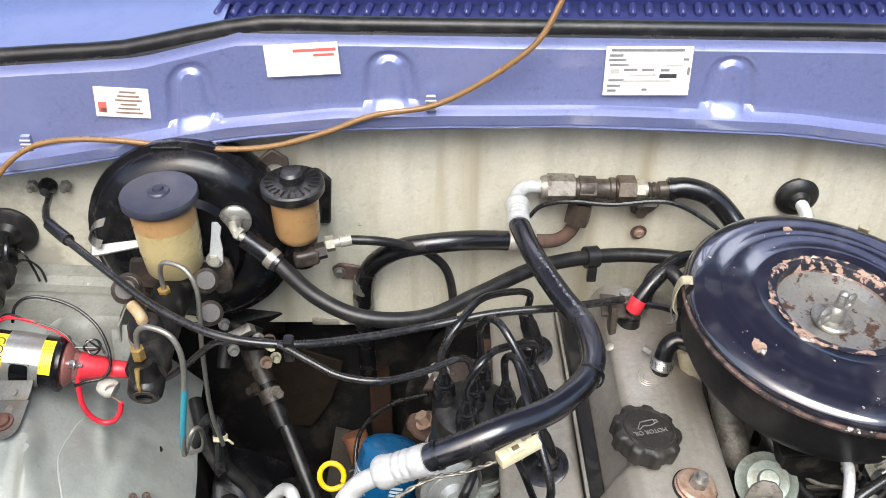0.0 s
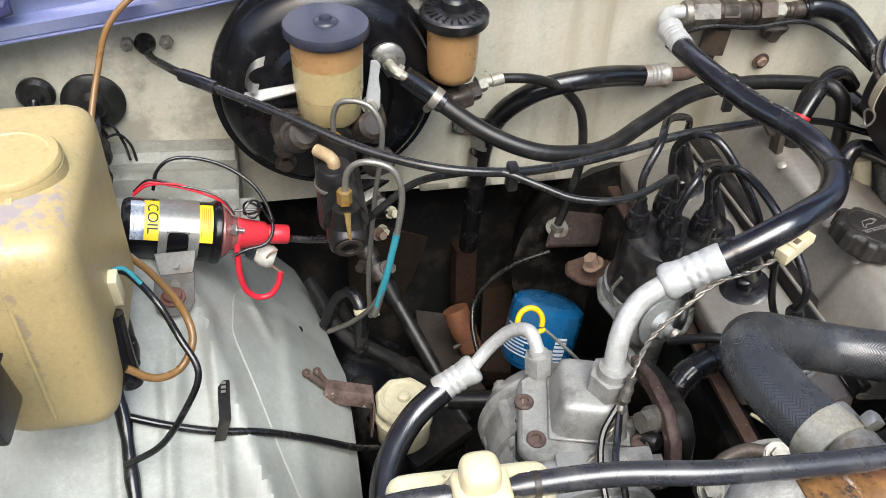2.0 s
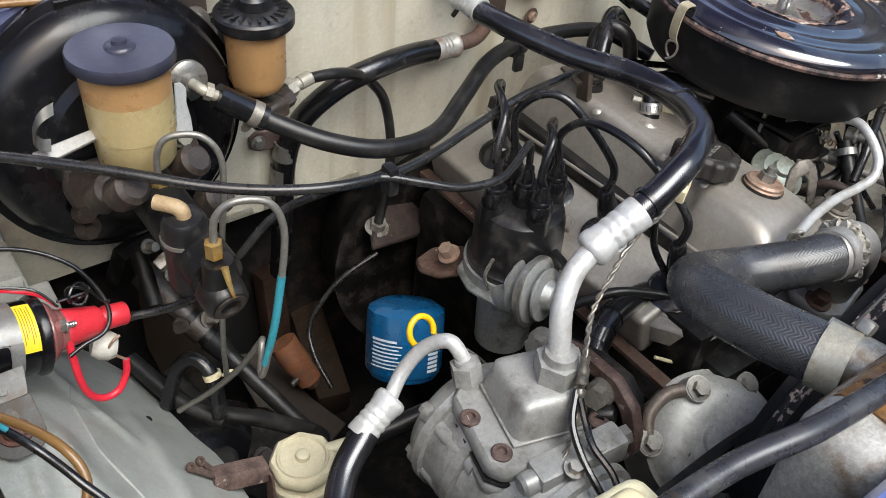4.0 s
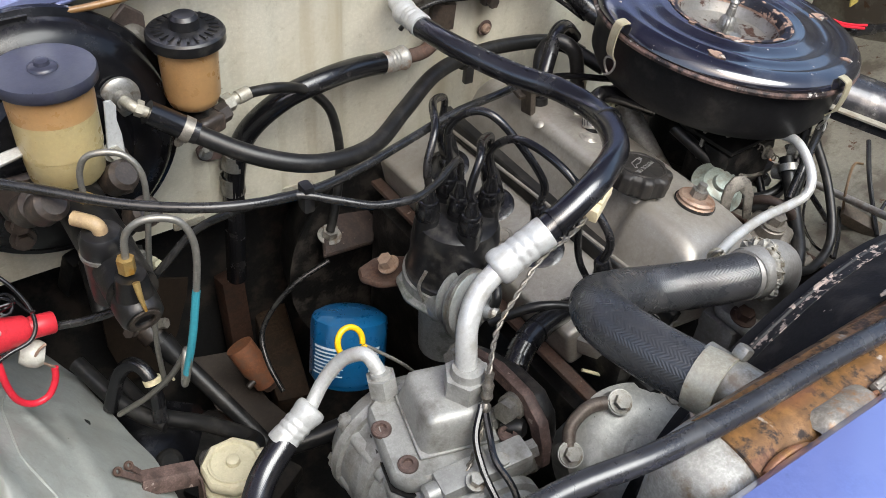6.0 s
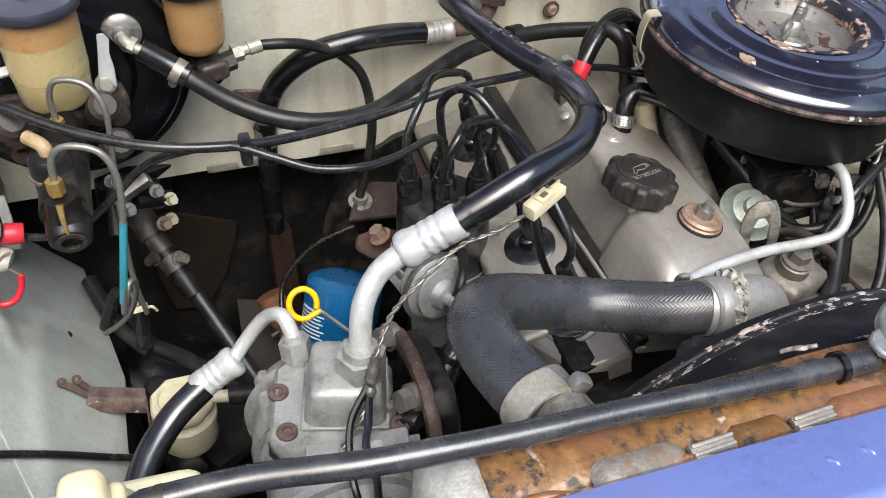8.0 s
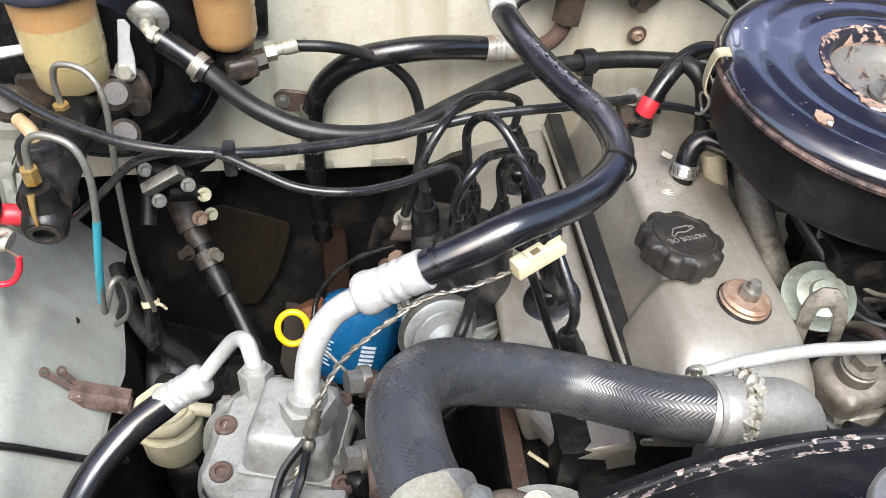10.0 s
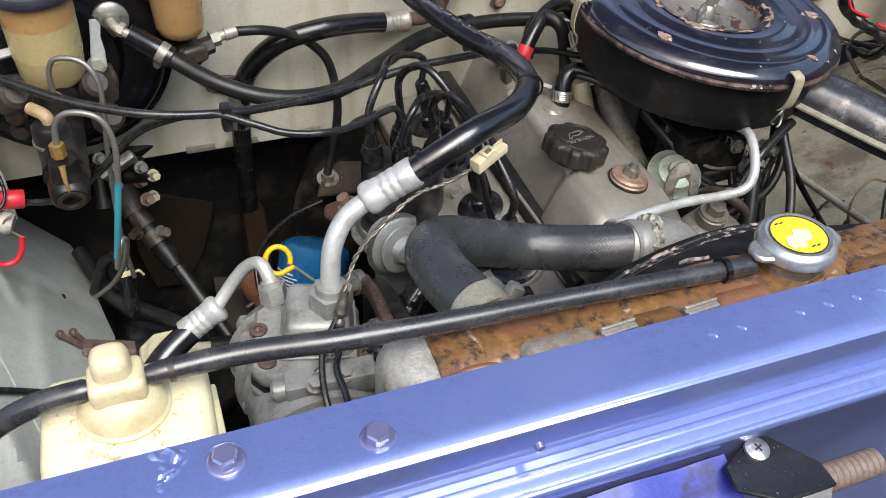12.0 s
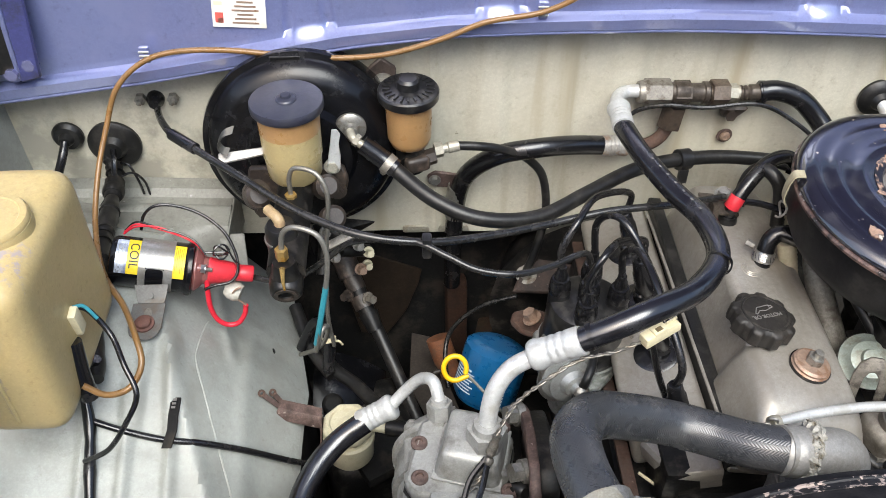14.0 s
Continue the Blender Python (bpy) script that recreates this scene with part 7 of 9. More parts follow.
UPA, FRA = side_of((0, -0.5, 1)), side_of((0, -1, 0.16))
WIN = 27.0
bm = bmesh.new()
for z0, z1, a0, a1 in ((0.0325, 0.0690, FRA + WIN, FRA + 360 - WIN), (0.0325, 0.0400, FRA - WIN, FRA + WIN), (0.0600, 0.0690, FRA - WIN, FRA + WIN)):
    sheet(lambda u, v: cm @ Vector((0.0292 * math.cos(u), 0.0292 * math.sin(u), v)), span(radians(a0), radians(a1), 40 if a1 - a0 > 90 else 10), [z0, z1], 0.0009, bm)
band = part("band", bm, STEEL_BAND, coil, "satin steel clamp band with an open window")
rim = []
for k in range(33):
    a = 2 * math.pi * k / 32
    c, n = math.cos(a), math.sin(a)
    pw = 0.35
    rim.append(cm @ Vector((0.0300 * math.cos(radians(FRA + WIN * math.copysign(abs(c) ** pw, c))), 0.0300 * math.sin(radians(FRA + WIN * math.copysign(abs(c) ** pw, c))), 0.0500 + 0.0102 * math.copysign(abs(n) ** pw, n))))
part("window_rim", sweep(rim, 0.0008, 6, smooth=False), STEEL_BAND, band)
wrapped(0.0075, 0.0225, UPA - 38, UPA + 46, 0.0287, "foil_label", FOIL, "silver-blue foil label with faint print")
for k in range(3):
    wrapped(0.0100 + k * 0.0035, 0.0108 + k * 0.0035, UPA - 20 + 6 * k, UPA + 30 - 9 * (k % 2), 0.0290, "print_bar", INK_FAINT)
wrapped(0.0195, 0.0335, UPA - 40, UPA + 46, 0.0289, "coil_label", LABEL_YELLOW, "yellow label reading COIL")
wrapped(0.0690, 0.0812, UPA - 36, UPA + 46, 0.0288, "warning_label", LABEL_YELLOW, "yellow warning label")
for k in range(5):
    wrapped(0.0705 + k * 0.0019, 0.0710 + k * 0.0019, UPA - 28 + 5 * (k % 2), UPA + 34 - 9 * (k % 3), 0.0292, "print_bar", INK_OCHRE)
word = bpy.data.curves.new("word", "FONT")
word.body, word.size, word.align_x, word.align_y = "COIL", 0.0135, "CENTER", "CENTER"
word_ob = bpy.data.objects.new("word", word)
word_me = bpy.data.meshes.new_from_object(word_ob)
for v in word_me.vertices:
    a = radians(UPA + 3) + v.co.x / 0.0290
    v.co = cm @ Vector((0.0294 * math.cos(a), 0.0294 * math.sin(a), 0.0265 + v.co.y))
word_me.materials.append(INK)
bpy.data.objects.remove(word_ob)
letters = new("lettering", word_me)
letters.parent = coil
letters.matrix_parent_inverse = Matrix.Translation(-coil.location)
strap = part("mount_strap", sheet(lambda u, v: Vector((-0.4545 + u * (1.0 - 0.06 * v), (0.6535, 0.6490, 0.6440, 0.6400, 0.6375)[v], (0.7120, 0.7065, 0.7030, 0.7000, 0.6985)[v])), span(-0.0185, 0.0185, 4), range(5), 0.0018), HOLDER, coil)
bolt("strap_rivet", (-0.4545, 0.6435, 0.7035), (0, -0.6, 0.8), 0.0036, 0.0022, HOLDER, strap, washer=1.25)
part("mount_foot", prism([(-0.0185, 0.022), (0.0175, 0.022), (0.0180, -0.012), (0.0140, -0.022), (0.0070, -0.027), (-0.0070, -0.027), (-0.0150, -0.021), (-0.0185, -0.010)], 0.002, to((-0.4560, 0.6160, 0.6955), (0.0, -0.12, 1)), 0.0005), HOLDER, coil, "grey steel foot with a slot")
part("slot", prism([(0.0045 * math.cos(k * math.pi / 6), 0.009 * math.sin(k * math.pi / 6)) for k in range(12)], 0.0008, to((-0.4555, 0.6220, 0.6974), (0, -0.12, 1)), 0), FIT_GREY, coil)
part("mount_bolt", lathe([(0, 0), (0.0112, 0), (0.0112, 0.0020), (0.0085, 0.0026), (0.0080, 0.0062), (0.0060, 0.0076), (0, 0.0078)], to((-0.4570, 0.6090, 0.6957), (0, -0.12, 1)), 24), mat("red_brown_rusty_bolt", (0.17, 0.075, 0.055), 0.75, col2=(0.10, 0.05, 0.04), patch=90, grain=0.2, bump=0.5), coil, "rusty bolt")
tower = part("tower", lathe([(0, 0.0895), (0.0250, 0.0895), (0.0255, 0.0930), (0.0215, 0.0980), (0.0170, 0.1010), (0.0140, 0.1120), (0.0120, 0.1150), (0, 0.1150)], cm, 40, lobes=None), SMOKY, coil, "smoky translucent terminal tower")
for turn in (UPA + 15, UPA + 15 + 180 - 50):
    tm = cm @ Matrix.Rotation(radians(turn), 4, "Z") @ Matrix.Translation((0.0185, 0, 0.0955))
    post = part("terminal_post", lathe([(0, -0.004), (0.0060, -0.004), (0.0056, 0.003), (0, 0.003)], tm, 16), SMOKY, tower)
    part("nut", hexagon(0.0052, 0.0042, tm @ Matrix.Translation((0, 0, 0.0030))), BRIGHT, post)
    part("washer", lathe([(0, 0.0072), (0.0058, 0.0072), (0.0058, 0.0082), (0, 0.0082)], tm, 16), BRIGHT, post)
    part("stud", lathe([(0, 0.008)] + [(0.0026 - 0.0004 * (k % 2), 0.0082 + 0.0009 * k) for k in range(9)] + [(0, 0.0165)], tm, 12), BRIGHT, post)
boot_m = to(cm @ Vector((0, 0, 0.106)), (1, 0.06, -0.20))
part("boot", lathe([(0, 0), (0.0150, 0), (0.0158, 0.0015), (0.0158, 0.004), (0.0150, 0.006), (0.0118, 0.028), (0.0090, 0.031), (0.0092, 0.0325), (0.0098, 0.034), (0.0096, 0.050), (0.0085, 0.0515), (0, 0.0515)], boot_m, 36), RED, coil, "red rubber boot")
hose("red_jumper_wire", [(-0.399, 0.673, 0.700), (-0.400, 0.668, 0.684), (-0.400, 0.664, 0.664), (-0.396, 0.664, 0.644), (-0.386, 0.665, 0.632), (-0.373, 0.667, 0.632), (-0.364, 0.670, 0.644), (-0.361, 0.672, 0.657)], 0.0030, RED_WIRE, "thick red wire looped at the coil terminal", "wire", n=12)
hose("bare_tail_wire", [(-0.361, 0.672, 0.657), (-0.368, 0.672, 0.666), (-0.374, 0.671, 0.674), (-0.369, 0.670, 0.684), (-0.362, 0.672, 0.686)], 0.0012, NUT_PAD, "thin brown wire tail at the coil", "wire", n=8)
part("plug_cover", lathe([(0, -0.010), (0.0085, -0.010), (0.0115, -0.004), (0.0120, 0.004), (0.0095, 0.009), (0, 0.010)], to((-0.3735, 0.680, 0.6735), (0.7, -0.2, -0.25)), 24), mat("stained_white_cap", (0.46, 0.45, 0.40), 0.5, col2=(0.30, 0.28, 0.22), patch=50, grain=0.08, bump=0.15), coil, "stained white plastic plug")
hose("coil_wire", [(-0.472, 0.712, 0.742), (-0.466, 0.716, 0.760), (-0.452, 0.720, 0.770), (-0.430, 0.722, 0.768), (-0.402, 0.718, 0.758), (-0.378, 0.706, 0.742), (-0.366, 0.692, 0.722), (-0.364, 0.680, 0.706), (-0.372, 0.672, 0.696), (-0.390, 0.668, 0.694), (-0.402, 0.666, 0.690)], 0.0018, RUBBER, "thin black wire looped over the coil", "wire", n=10)
for k, c in enumerate((RED_WIRE, RED_WIRE, CABLE)):
    hose("low_tension_wire", [(-0.490, 0.706 + 0.003 * k, 0.742), (-0.474, 0.706 + 0.003 * k, 0.752 + 0.001 * k), (-0.448, 0.704, 0.752 - 0.003 * k + 0.005 * (k == 2)), (-0.424, 0.700, 0.741 + 0.004 * (k == 2)), (-0.408, 0.694, 0.734 + 0.002 * k), (-0.398, 0.686, 0.724)], 0.0011, c, "thin low tension wire behind the coil", "wire", n=8, group="coil wires")
knot = [Vector((-0.3815 + 0.008 * math.cos(k * 0.7), 0.690 + 0.004 * math.sin(k * 1.1), 0.726 + 0.008 * math.sin(k * 0.7))) for k in range(20)]
hose("wire_knot", [(-0.398, 0.686, 0.729), *knot, (-0.366, 0.684, 0.716), (-0.362, 0.680, 0.718)], 0.0012, RUBBER, "small knotted loop of black wire at the coil", "wire", n=6, per=3)

# ---- washer tank ----
wash = thing("washer_tank", "yellowed stained plastic washer fluid tank", "washer tank", at=(-0.535, 0.54, 0.69))
part("bottle", block((0.088, 0.184, 0.188), pose(-0.529, 0.545, 0.803, 0, 0, 0), 0.028, seg=6), TANK_SCUFFED, wash, "yellowed plastic with grey scuffs")
part("neck", lathe([(0, 0.880), (0.038, 0.884), (0.036, 0.902), (0, 0.902)], pose(-0.531, 0.541, 0), 36), TANK, wash)
tcap = part("cap", lathe([(0, 0.898), (0.0340, 0.898), (0.0355, 0.901), (0.0355, 0.905), (0.0335, 0.908), (0.028, 0.9085), (0.027, 0.9075), (0, 0.908)], pose(-0.531, 0.541, 0), 44), TANK, wash)
part("cap_tongue", block((0.005, 0.004, 0.040), pose(-0.537, 0.492, 0.890, -62), 0.0015), TANK, tcap)
part("cap_tongue", block((0.005, 0.004, 0.040), pose(-0.526, 0.492, 0.890, -62), 0.0015), TANK, tcap)
part("moulded_seam", sweep([(-0.531, 0.4550, 0.865), (-0.530, 0.4532, 0.82), (-0.529, 0.4536, 0.735)], 0.0020, 8), TANK, wash)
wpump = thing("washer_pump", "black washer pump with a pale connector", "pump", at=(-0.474, 0.50, 0.70))
part("motor", sweep([(-0.487, 0.515, 0.775), (-0.485, 0.505, 0.742), (-0.482, 0.498, 0.712)], 0.0088, 16), RUBBER, wpump)
part("connector", block((0.008, 0.014, 0.030), pose(-0.482, 0.528, 0.790, 10), 0.002), CLIP_CREAM, wpump)
hose("pump_wire", [(-0.481, 0.535, 0.802), (-0.471, 0.536, 0.794), (-0.454, 0.526, 0.771), (-0.439, 0.500, 0.757), (-0.427, 0.479, 0.738), (-0.440, 0.466, 0.712), (-0.465, 0.462, 0.675), (-0.498, 0.470, 0.645)], 0.0028, RUBBER, "black taped wire to the washer pump", "wire", n=10)
hose("teal_wire", [(-0.483, 0.532, 0.804), (-0.474, 0.535, 0.802), (-0.464, 0.532, 0.788)], 0.0018, TEAL, "teal wire end at the pump plug", "wire", n=8)
wt = thing("washer_tube", "amber washer fluid tube clipped along the cowl", "washer tube", at=(-0.3, 0.80, 0.72))
part("tube", sweep([(0.135, 0.872, 1.085), (0.118, 0.855, 1.045), (0.098, 0.844, 1.012), (0.068, 0.842, 0.985), (0.028, 0.844, 0.956), (-0.015, 0.845, 0.935), (-0.076, 0.842, 0.926), (-0.126, 0.838, 0.908), (-0.178, 0.836, 0.893), (-0.223, 0.838, 0.886), (-0.286, 0.842, 0.885), (-0.365, 0.845, 0.893), (-0.428, 0.846, 0.892), (-0.468, 0.842, 0.881), (-0.500, 0.830, 0.855), (-0.517, 0.812, 0.815), (-0.528, 0.776, 0.775), (-0.526, 0.722, 0.742), (-0.505, 0.658, 0.728), (-0.468, 0.600, 0.735), (-0.442, 0.548, 0.745), (-0.433, 0.522, 0.732), (-0.444, 0.505, 0.717), (-0.463, 0.494, 0.720), (-0.482, 0.494, 0.735)], 0.0033, 10), TUBE_AMBER, wt)
for p in ((-0.464, 0.848, 0.888), (-0.013, 0.850, 0.936)):
    tc = part("clip", block((0.011, 0.007, 0.020), pose(*p), 0.002), BLUE, wt, "blue clip")
    for k in (-0.005, 0.0, 0.005):
        part("rib", block((0.012, 0.002, 0.002), pose(p[0], p[1] - 0.004, p[2] + k), 0.0006), WHITE_ALU, tc)
relay = thing("relay_box", "black plastic relay box beside the washer tank", "relay", at=(-0.56, 0.42, 0.75))
part("case", block((0.037, 0.036, 0.065), pose(-0.549, 0.398, 0.830, 10, 0, -8), 0.004), BLACK_PLASTIC, relay)
for k in range(3):
    part("rib", block((0.004, 0.038, 0.008), pose(-0.5695, 0.397, 0.812 + 0.016 * k, 10, 0, -8), 0.001), BLACK_PLASTIC, relay)
part("cover_seam", block((0.0385, 0.0375, 0.0025), pose(-0.549, 0.3985, 0.846, 10, 0, -8), 0.0008), RUBBER_MATT, relay)
part("bracket", block((0.012, 0.012, 0.26), pose(-0.585, 0.395, 0.740, 0, 0, 10), 0.003), GREASE, relay)
part("screw", lathe([(0, 0), (0.006, 0), (0.005, 0.003), (0, 0.004)], to((-0.587, 0.388, 0.835), (0, -1, 0.2)), 12), BRASS, relay)

# ---- oil filter, dipstick, steering, deep parts ----
filt = thing("oil_filter", "blue painted spin-on oil filter with white print", "oil filter", at=(-0.06, 0.675, 0.45))
fm = leaning((-0.083, 0.664, 0.454), (0.30, 0.42, 1))
part("can", lathe([(0, 0.026), (0.040, 0.026), (0.0425, 0.030), (0.0425, 0.086, 1), (0.0415, 0.095, 1), (0.034, 0.100), (0.018, 0.1005), (0, 0.100)], fm, 72, lobes=(14, 0.012)), FILTER, filt)
part("base_ring", lathe([(0, 0.020), (0.036, 0.020), (0.038, 0.023), (0.038, 0.028), (0, 0.028)], fm, 48), FILTER, filt)
FA = math.degrees(math.atan2((fm.inverted().to_3x3() @ Vector((-0.80, -0.75, 0))).y, (fm.inverted().to_3x3() @ Vector((-0.80, -0.75, 0))).x))
for k in range(8):
    a0 = FA - 42 + (3 * k) % 4
    bar = sheet(lambda u, v: fm @ Vector((0.0433 * math.cos(u), 0.0433 * math.sin(u), 0.038 + 0.0042 * k + (0.0016 if k < 7 else 0.0026) * v)), span(radians(a0), radians(a0 + 52 - (7 * k) % 13), 10), [0, 1], 0.0002)
    part("print_bar", bar, INK_WHITE, filt)
for k in range(8):
    bar = sheet(lambda u, v: fm @ Vector((0.0433 * math.cos(u), 0.0433 * math.sin(u), 0.034 + 0.0048 * k + 0.0030 * v)), span(radians(FA + 48), radians(FA + 68), 5), [0, 1], 0.0002)
    part("print_bar", bar, INK_WHITE, filt)
dip = thing("dipstick", "yellow ring dipstick handle on a steel wire", "dipstick", at=(-0.1, 0.59, 0.60))
ring = [(-0.119 + 0.0130 * math.cos(a), 0.593 + 0.007 * math.sin(a), 0.628 + 0.0130 * math.sin(a)) for a in span(radians(-25), radians(300), 14)]
part("ring", sweep(ring + [(-0.104, 0.590, 0.618)], 0.0030, 10, 3), YELLOW, dip)
part("wire", sweep([(-0.106, 0.591, 0.620), (-0.092, 0.580, 0.610), (-0.075, 0.566, 0.597), (-0.055, 0.56, 0.57)], 0.0018, 8), PIPE_STEEL, dip)
shaft = thing("steering_shaft", "black steering shaft with a jointed coupling", "steering shaft", at=(-0.21, 0.79, 0.40))
part("rod", sweep([(-0.262, 0.880, 0.515), (-0.210, 0.800, 0.435), (-0.150, 0.690, 0.345)], 0.0098, 16, smooth=True), RUBBER_MATT, shaft)
AXLE = [Vector((-0.262, 0.880, 0.515)).lerp(Vector((-0.150, 0.690, 0.345)), k) for k in (0, 0.05, 0.13, 0.16, 0.26, 0.30, 0.36)]
part("upper_joint", sweep([AXLE[0] + Vector((-0.016, 0.03, 0.03)), AXLE[1]], 0.0175, 14, smooth=False), CAST_DIRTY, shaft)
part("clamp_collar", sweep([AXLE[1], AXLE[2]], 0.0138, 14, smooth=False), CAST_DIRTY, shaft, "dull clamp collar")
part("spline_tube", sweep([AXLE[2], AXLE[4]], 0.0125, 14, smooth=False), GREASE, shaft)
part("clamp_collar", sweep([AXLE[3], AXLE[4] + 0.3 * (AXLE[3] - AXLE[4])], 0.0158, 12, smooth=False), CAST_DIRTY, shaft)
part("rubber_boot", sweep([AXLE[4], AXLE[6]], lambda s: 0.0150 - 0.004 * s, 14, smooth=False), RUBBER_MATT, shaft, "black rubber boot")
bolt("pinch_bolt", AXLE[3] + Vector((0.012, -0.012, 0.006)), (0.6, -0.6, 0.4), 0.0064, 0.012, FIT_GREY, shaft, "plated pinch bolt")
bolt("pinch_bolt", AXLE[2] + Vector((-0.012, -0.014, 0.004)), (-0.5, -0.7, 0.4), 0.0060, 0.012, CAST_DIRTY, shaft, "plated pinch bolt")
for p in ((-0.240, 0.846, 0.545), (-0.262, 0.862, 0.575), (-0.245, 0.90, 0.535)):
    bolt("pinch_bolt", p, (0.4, -0.8, 0.4), 0.0058, 0.012, NUT_PAD, shaft, "browned pinch bolt")
part("column_plate", block((0.09, 0.02, 0.07), pose(-0.265, 0.90, 0.565, 25, 0, 20), 0.004), GREASE, shaft)
thing("fuel_line", "thin grey hose curling beside the oil filter", "hose", sweep([(-0.118, 0.757, 0.387), (-0.122, 0.790, 0.415), (-0.115, 0.814, 0.440), (-0.091, 0.820, 0.472), (-0.060, 0.819, 0.497), (-0.02, 0.815, 0.515)], 0.0034, 10), CABLE)
switch = thing("column_switch", "greasy linkage with plated bolts below the servo", "linkage", at=(-0.25, 0.86, 0.55))
for p, q in (((-0.275, 0.84, 0.62), (-0.235, 0.83, 0.61)), ((-0.262, 0.825, 0.60), (-0.225, 0.84, 0.585)), ((-0.285, 0.86, 0.60), (-0.29, 0.82, 0.56))):
    part("link", sweep([p, q], 0.009, 10), GREASE, switch)
part("plate", block((0.045, 0.012, 0.016), pose(-0.262, 0.818, 0.622, 30, -25, 10), 0.002), DULL_METAL, switch)
for p in ((-0.238, 0.822, 0.612), (-0.270, 0.815, 0.598), (-0.226, 0.832, 0.590), (-0.282, 0.835, 0.625), (-0.232, 0.87, 0.53)):
    bolt("bolt", p, (0.3, -0.8, 0.4), 0.0052, 0.012, DULL_METAL if p[0] < -0.235 else CAP_CREAM, switch)
tie = thing("tied_hose", "black hose end tied with a pale strap", "hose", at=(-0.29, 0.73, 0.5))
part("rubber", sweep([(-0.318, 0.74, 0.50), (-0.300, 0.745, 0.54), (-0.285, 0.735, 0.555), (-0.276, 0.715, 0.54), (-0.28, 0.70, 0.50)], 0.0075, 12), RUBBER, tie)
part("strap", lathe([(0.0073, -0.003), (0.0092, -0.003), (0.0092, 0.003), (0.0073, 0.003)], to((-0.276, 0.717, 0.543), (0.1, -0.5, -0.8)), 18), CLIP_CREAM, tie, "pale tie strap")
part("strap_tail", sweep([(-0.270, 0.706, 0.550), (-0.262, 0.702, 0.556), (-0.258, 0.705, 0.546)], 0.0016, 6), CLIP_CREAM, tie)
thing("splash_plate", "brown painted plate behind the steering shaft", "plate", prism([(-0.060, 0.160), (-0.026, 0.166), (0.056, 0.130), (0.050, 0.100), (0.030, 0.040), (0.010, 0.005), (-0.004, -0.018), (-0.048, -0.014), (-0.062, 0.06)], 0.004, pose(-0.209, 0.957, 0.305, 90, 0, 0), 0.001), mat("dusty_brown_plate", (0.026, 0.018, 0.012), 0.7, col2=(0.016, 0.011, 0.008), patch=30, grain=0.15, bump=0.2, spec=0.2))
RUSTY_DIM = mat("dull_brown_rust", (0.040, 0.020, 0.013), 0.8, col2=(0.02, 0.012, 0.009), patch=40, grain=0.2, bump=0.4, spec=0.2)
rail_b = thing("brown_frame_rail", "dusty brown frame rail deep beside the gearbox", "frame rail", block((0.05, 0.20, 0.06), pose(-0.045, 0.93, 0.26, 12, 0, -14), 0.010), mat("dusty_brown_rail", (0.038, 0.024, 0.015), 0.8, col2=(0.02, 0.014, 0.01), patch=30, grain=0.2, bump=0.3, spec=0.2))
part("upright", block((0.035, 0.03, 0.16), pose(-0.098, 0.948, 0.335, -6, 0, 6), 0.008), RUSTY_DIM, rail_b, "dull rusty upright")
cyl = thing("clutch_slave", "orange-brown rusted slave cylinder by the bell housing", "cylinder", at=(-0.16, 0.80, 0.34))
part("barrel", sweep([(-0.131, 0.858, 0.383), (-0.123, 0.845, 0.362), (-0.110, 0.826, 0.330)], lambda k: 0.0185 if k < 0.7 else 0.0165, 20), RUSTY_ORANGE, cyl)
part("rod", sweep([(-0.118, 0.828, 0.345), (-0.138, 0.823, 0.340)], 0.0042, 10), CAST_DIRTY, cyl, "bleed nipple")
part("cap", lathe([(0, 0), (0.012, 0), (0.009, 0.010), (0, 0.012)], to((-0.110, 0.826, 0.330), (0.35, -0.5, -0.8)), 18), RUST, cyl)
gear = thing("steering_box", "greasy steering box with hoses below the inner wing", "steering box", at=(-0.22, 0.72, 0.3))
part("case", block((0.13, 0.16, 0.12), pose(-0.235, 0.70, 0.33, 0, 0, 15), 0.03, seg=3), GREASE, gear)
part("top_cover", block((0.09, 0.10, 0.02), pose(-0.215, 0.66, 0.390, 0, 0, 30), 0.006), UNDER, gear)
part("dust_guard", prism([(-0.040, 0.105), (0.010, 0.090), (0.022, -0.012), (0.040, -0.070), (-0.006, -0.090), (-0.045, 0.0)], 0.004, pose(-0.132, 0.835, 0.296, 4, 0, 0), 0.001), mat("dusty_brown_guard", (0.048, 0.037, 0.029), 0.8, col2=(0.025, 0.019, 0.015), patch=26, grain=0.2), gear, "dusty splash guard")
part("liner", sheet(lambda u, v: Vector((-0.310 + 0.10 * u, 0.80 - 0.10 * v, 0.425 - 0.05 * u * u - 0.05 * max(0.0, v - 0.5))), span(0, 1, 10), span(0, 1, 8), 0.003), BLACK_PAINT, gear, "smooth black liner")
part("bush", lathe([(0, 0), (0.014, 0), (0.015, 0.004), (0.015, 0.010), (0.012, 0.013), (0.013, 0.018), (0.009, 0.020), (0, 0.018)], to((-0.280, 0.708, 0.418), (0.0, -0.6, 0.8)), 24), UNDER, gear, "ringed rubber bush")
bolt("cover_bolt", (-0.240, 0.694, 0.410), (0.2, -0.6, 0.8), 0.008, 0.010, CAST_DIRTY, gear)
jar = thing("power_steering_jar", "cream plastic fluid jar with a screw lid", "fluid jar", at=(-0.252, 0.585, 0.47))
jm = Matrix.Translation((-0.247, 0.590, 0)) @ Matrix.Diagonal((0.88, 0.88, 1, 1))
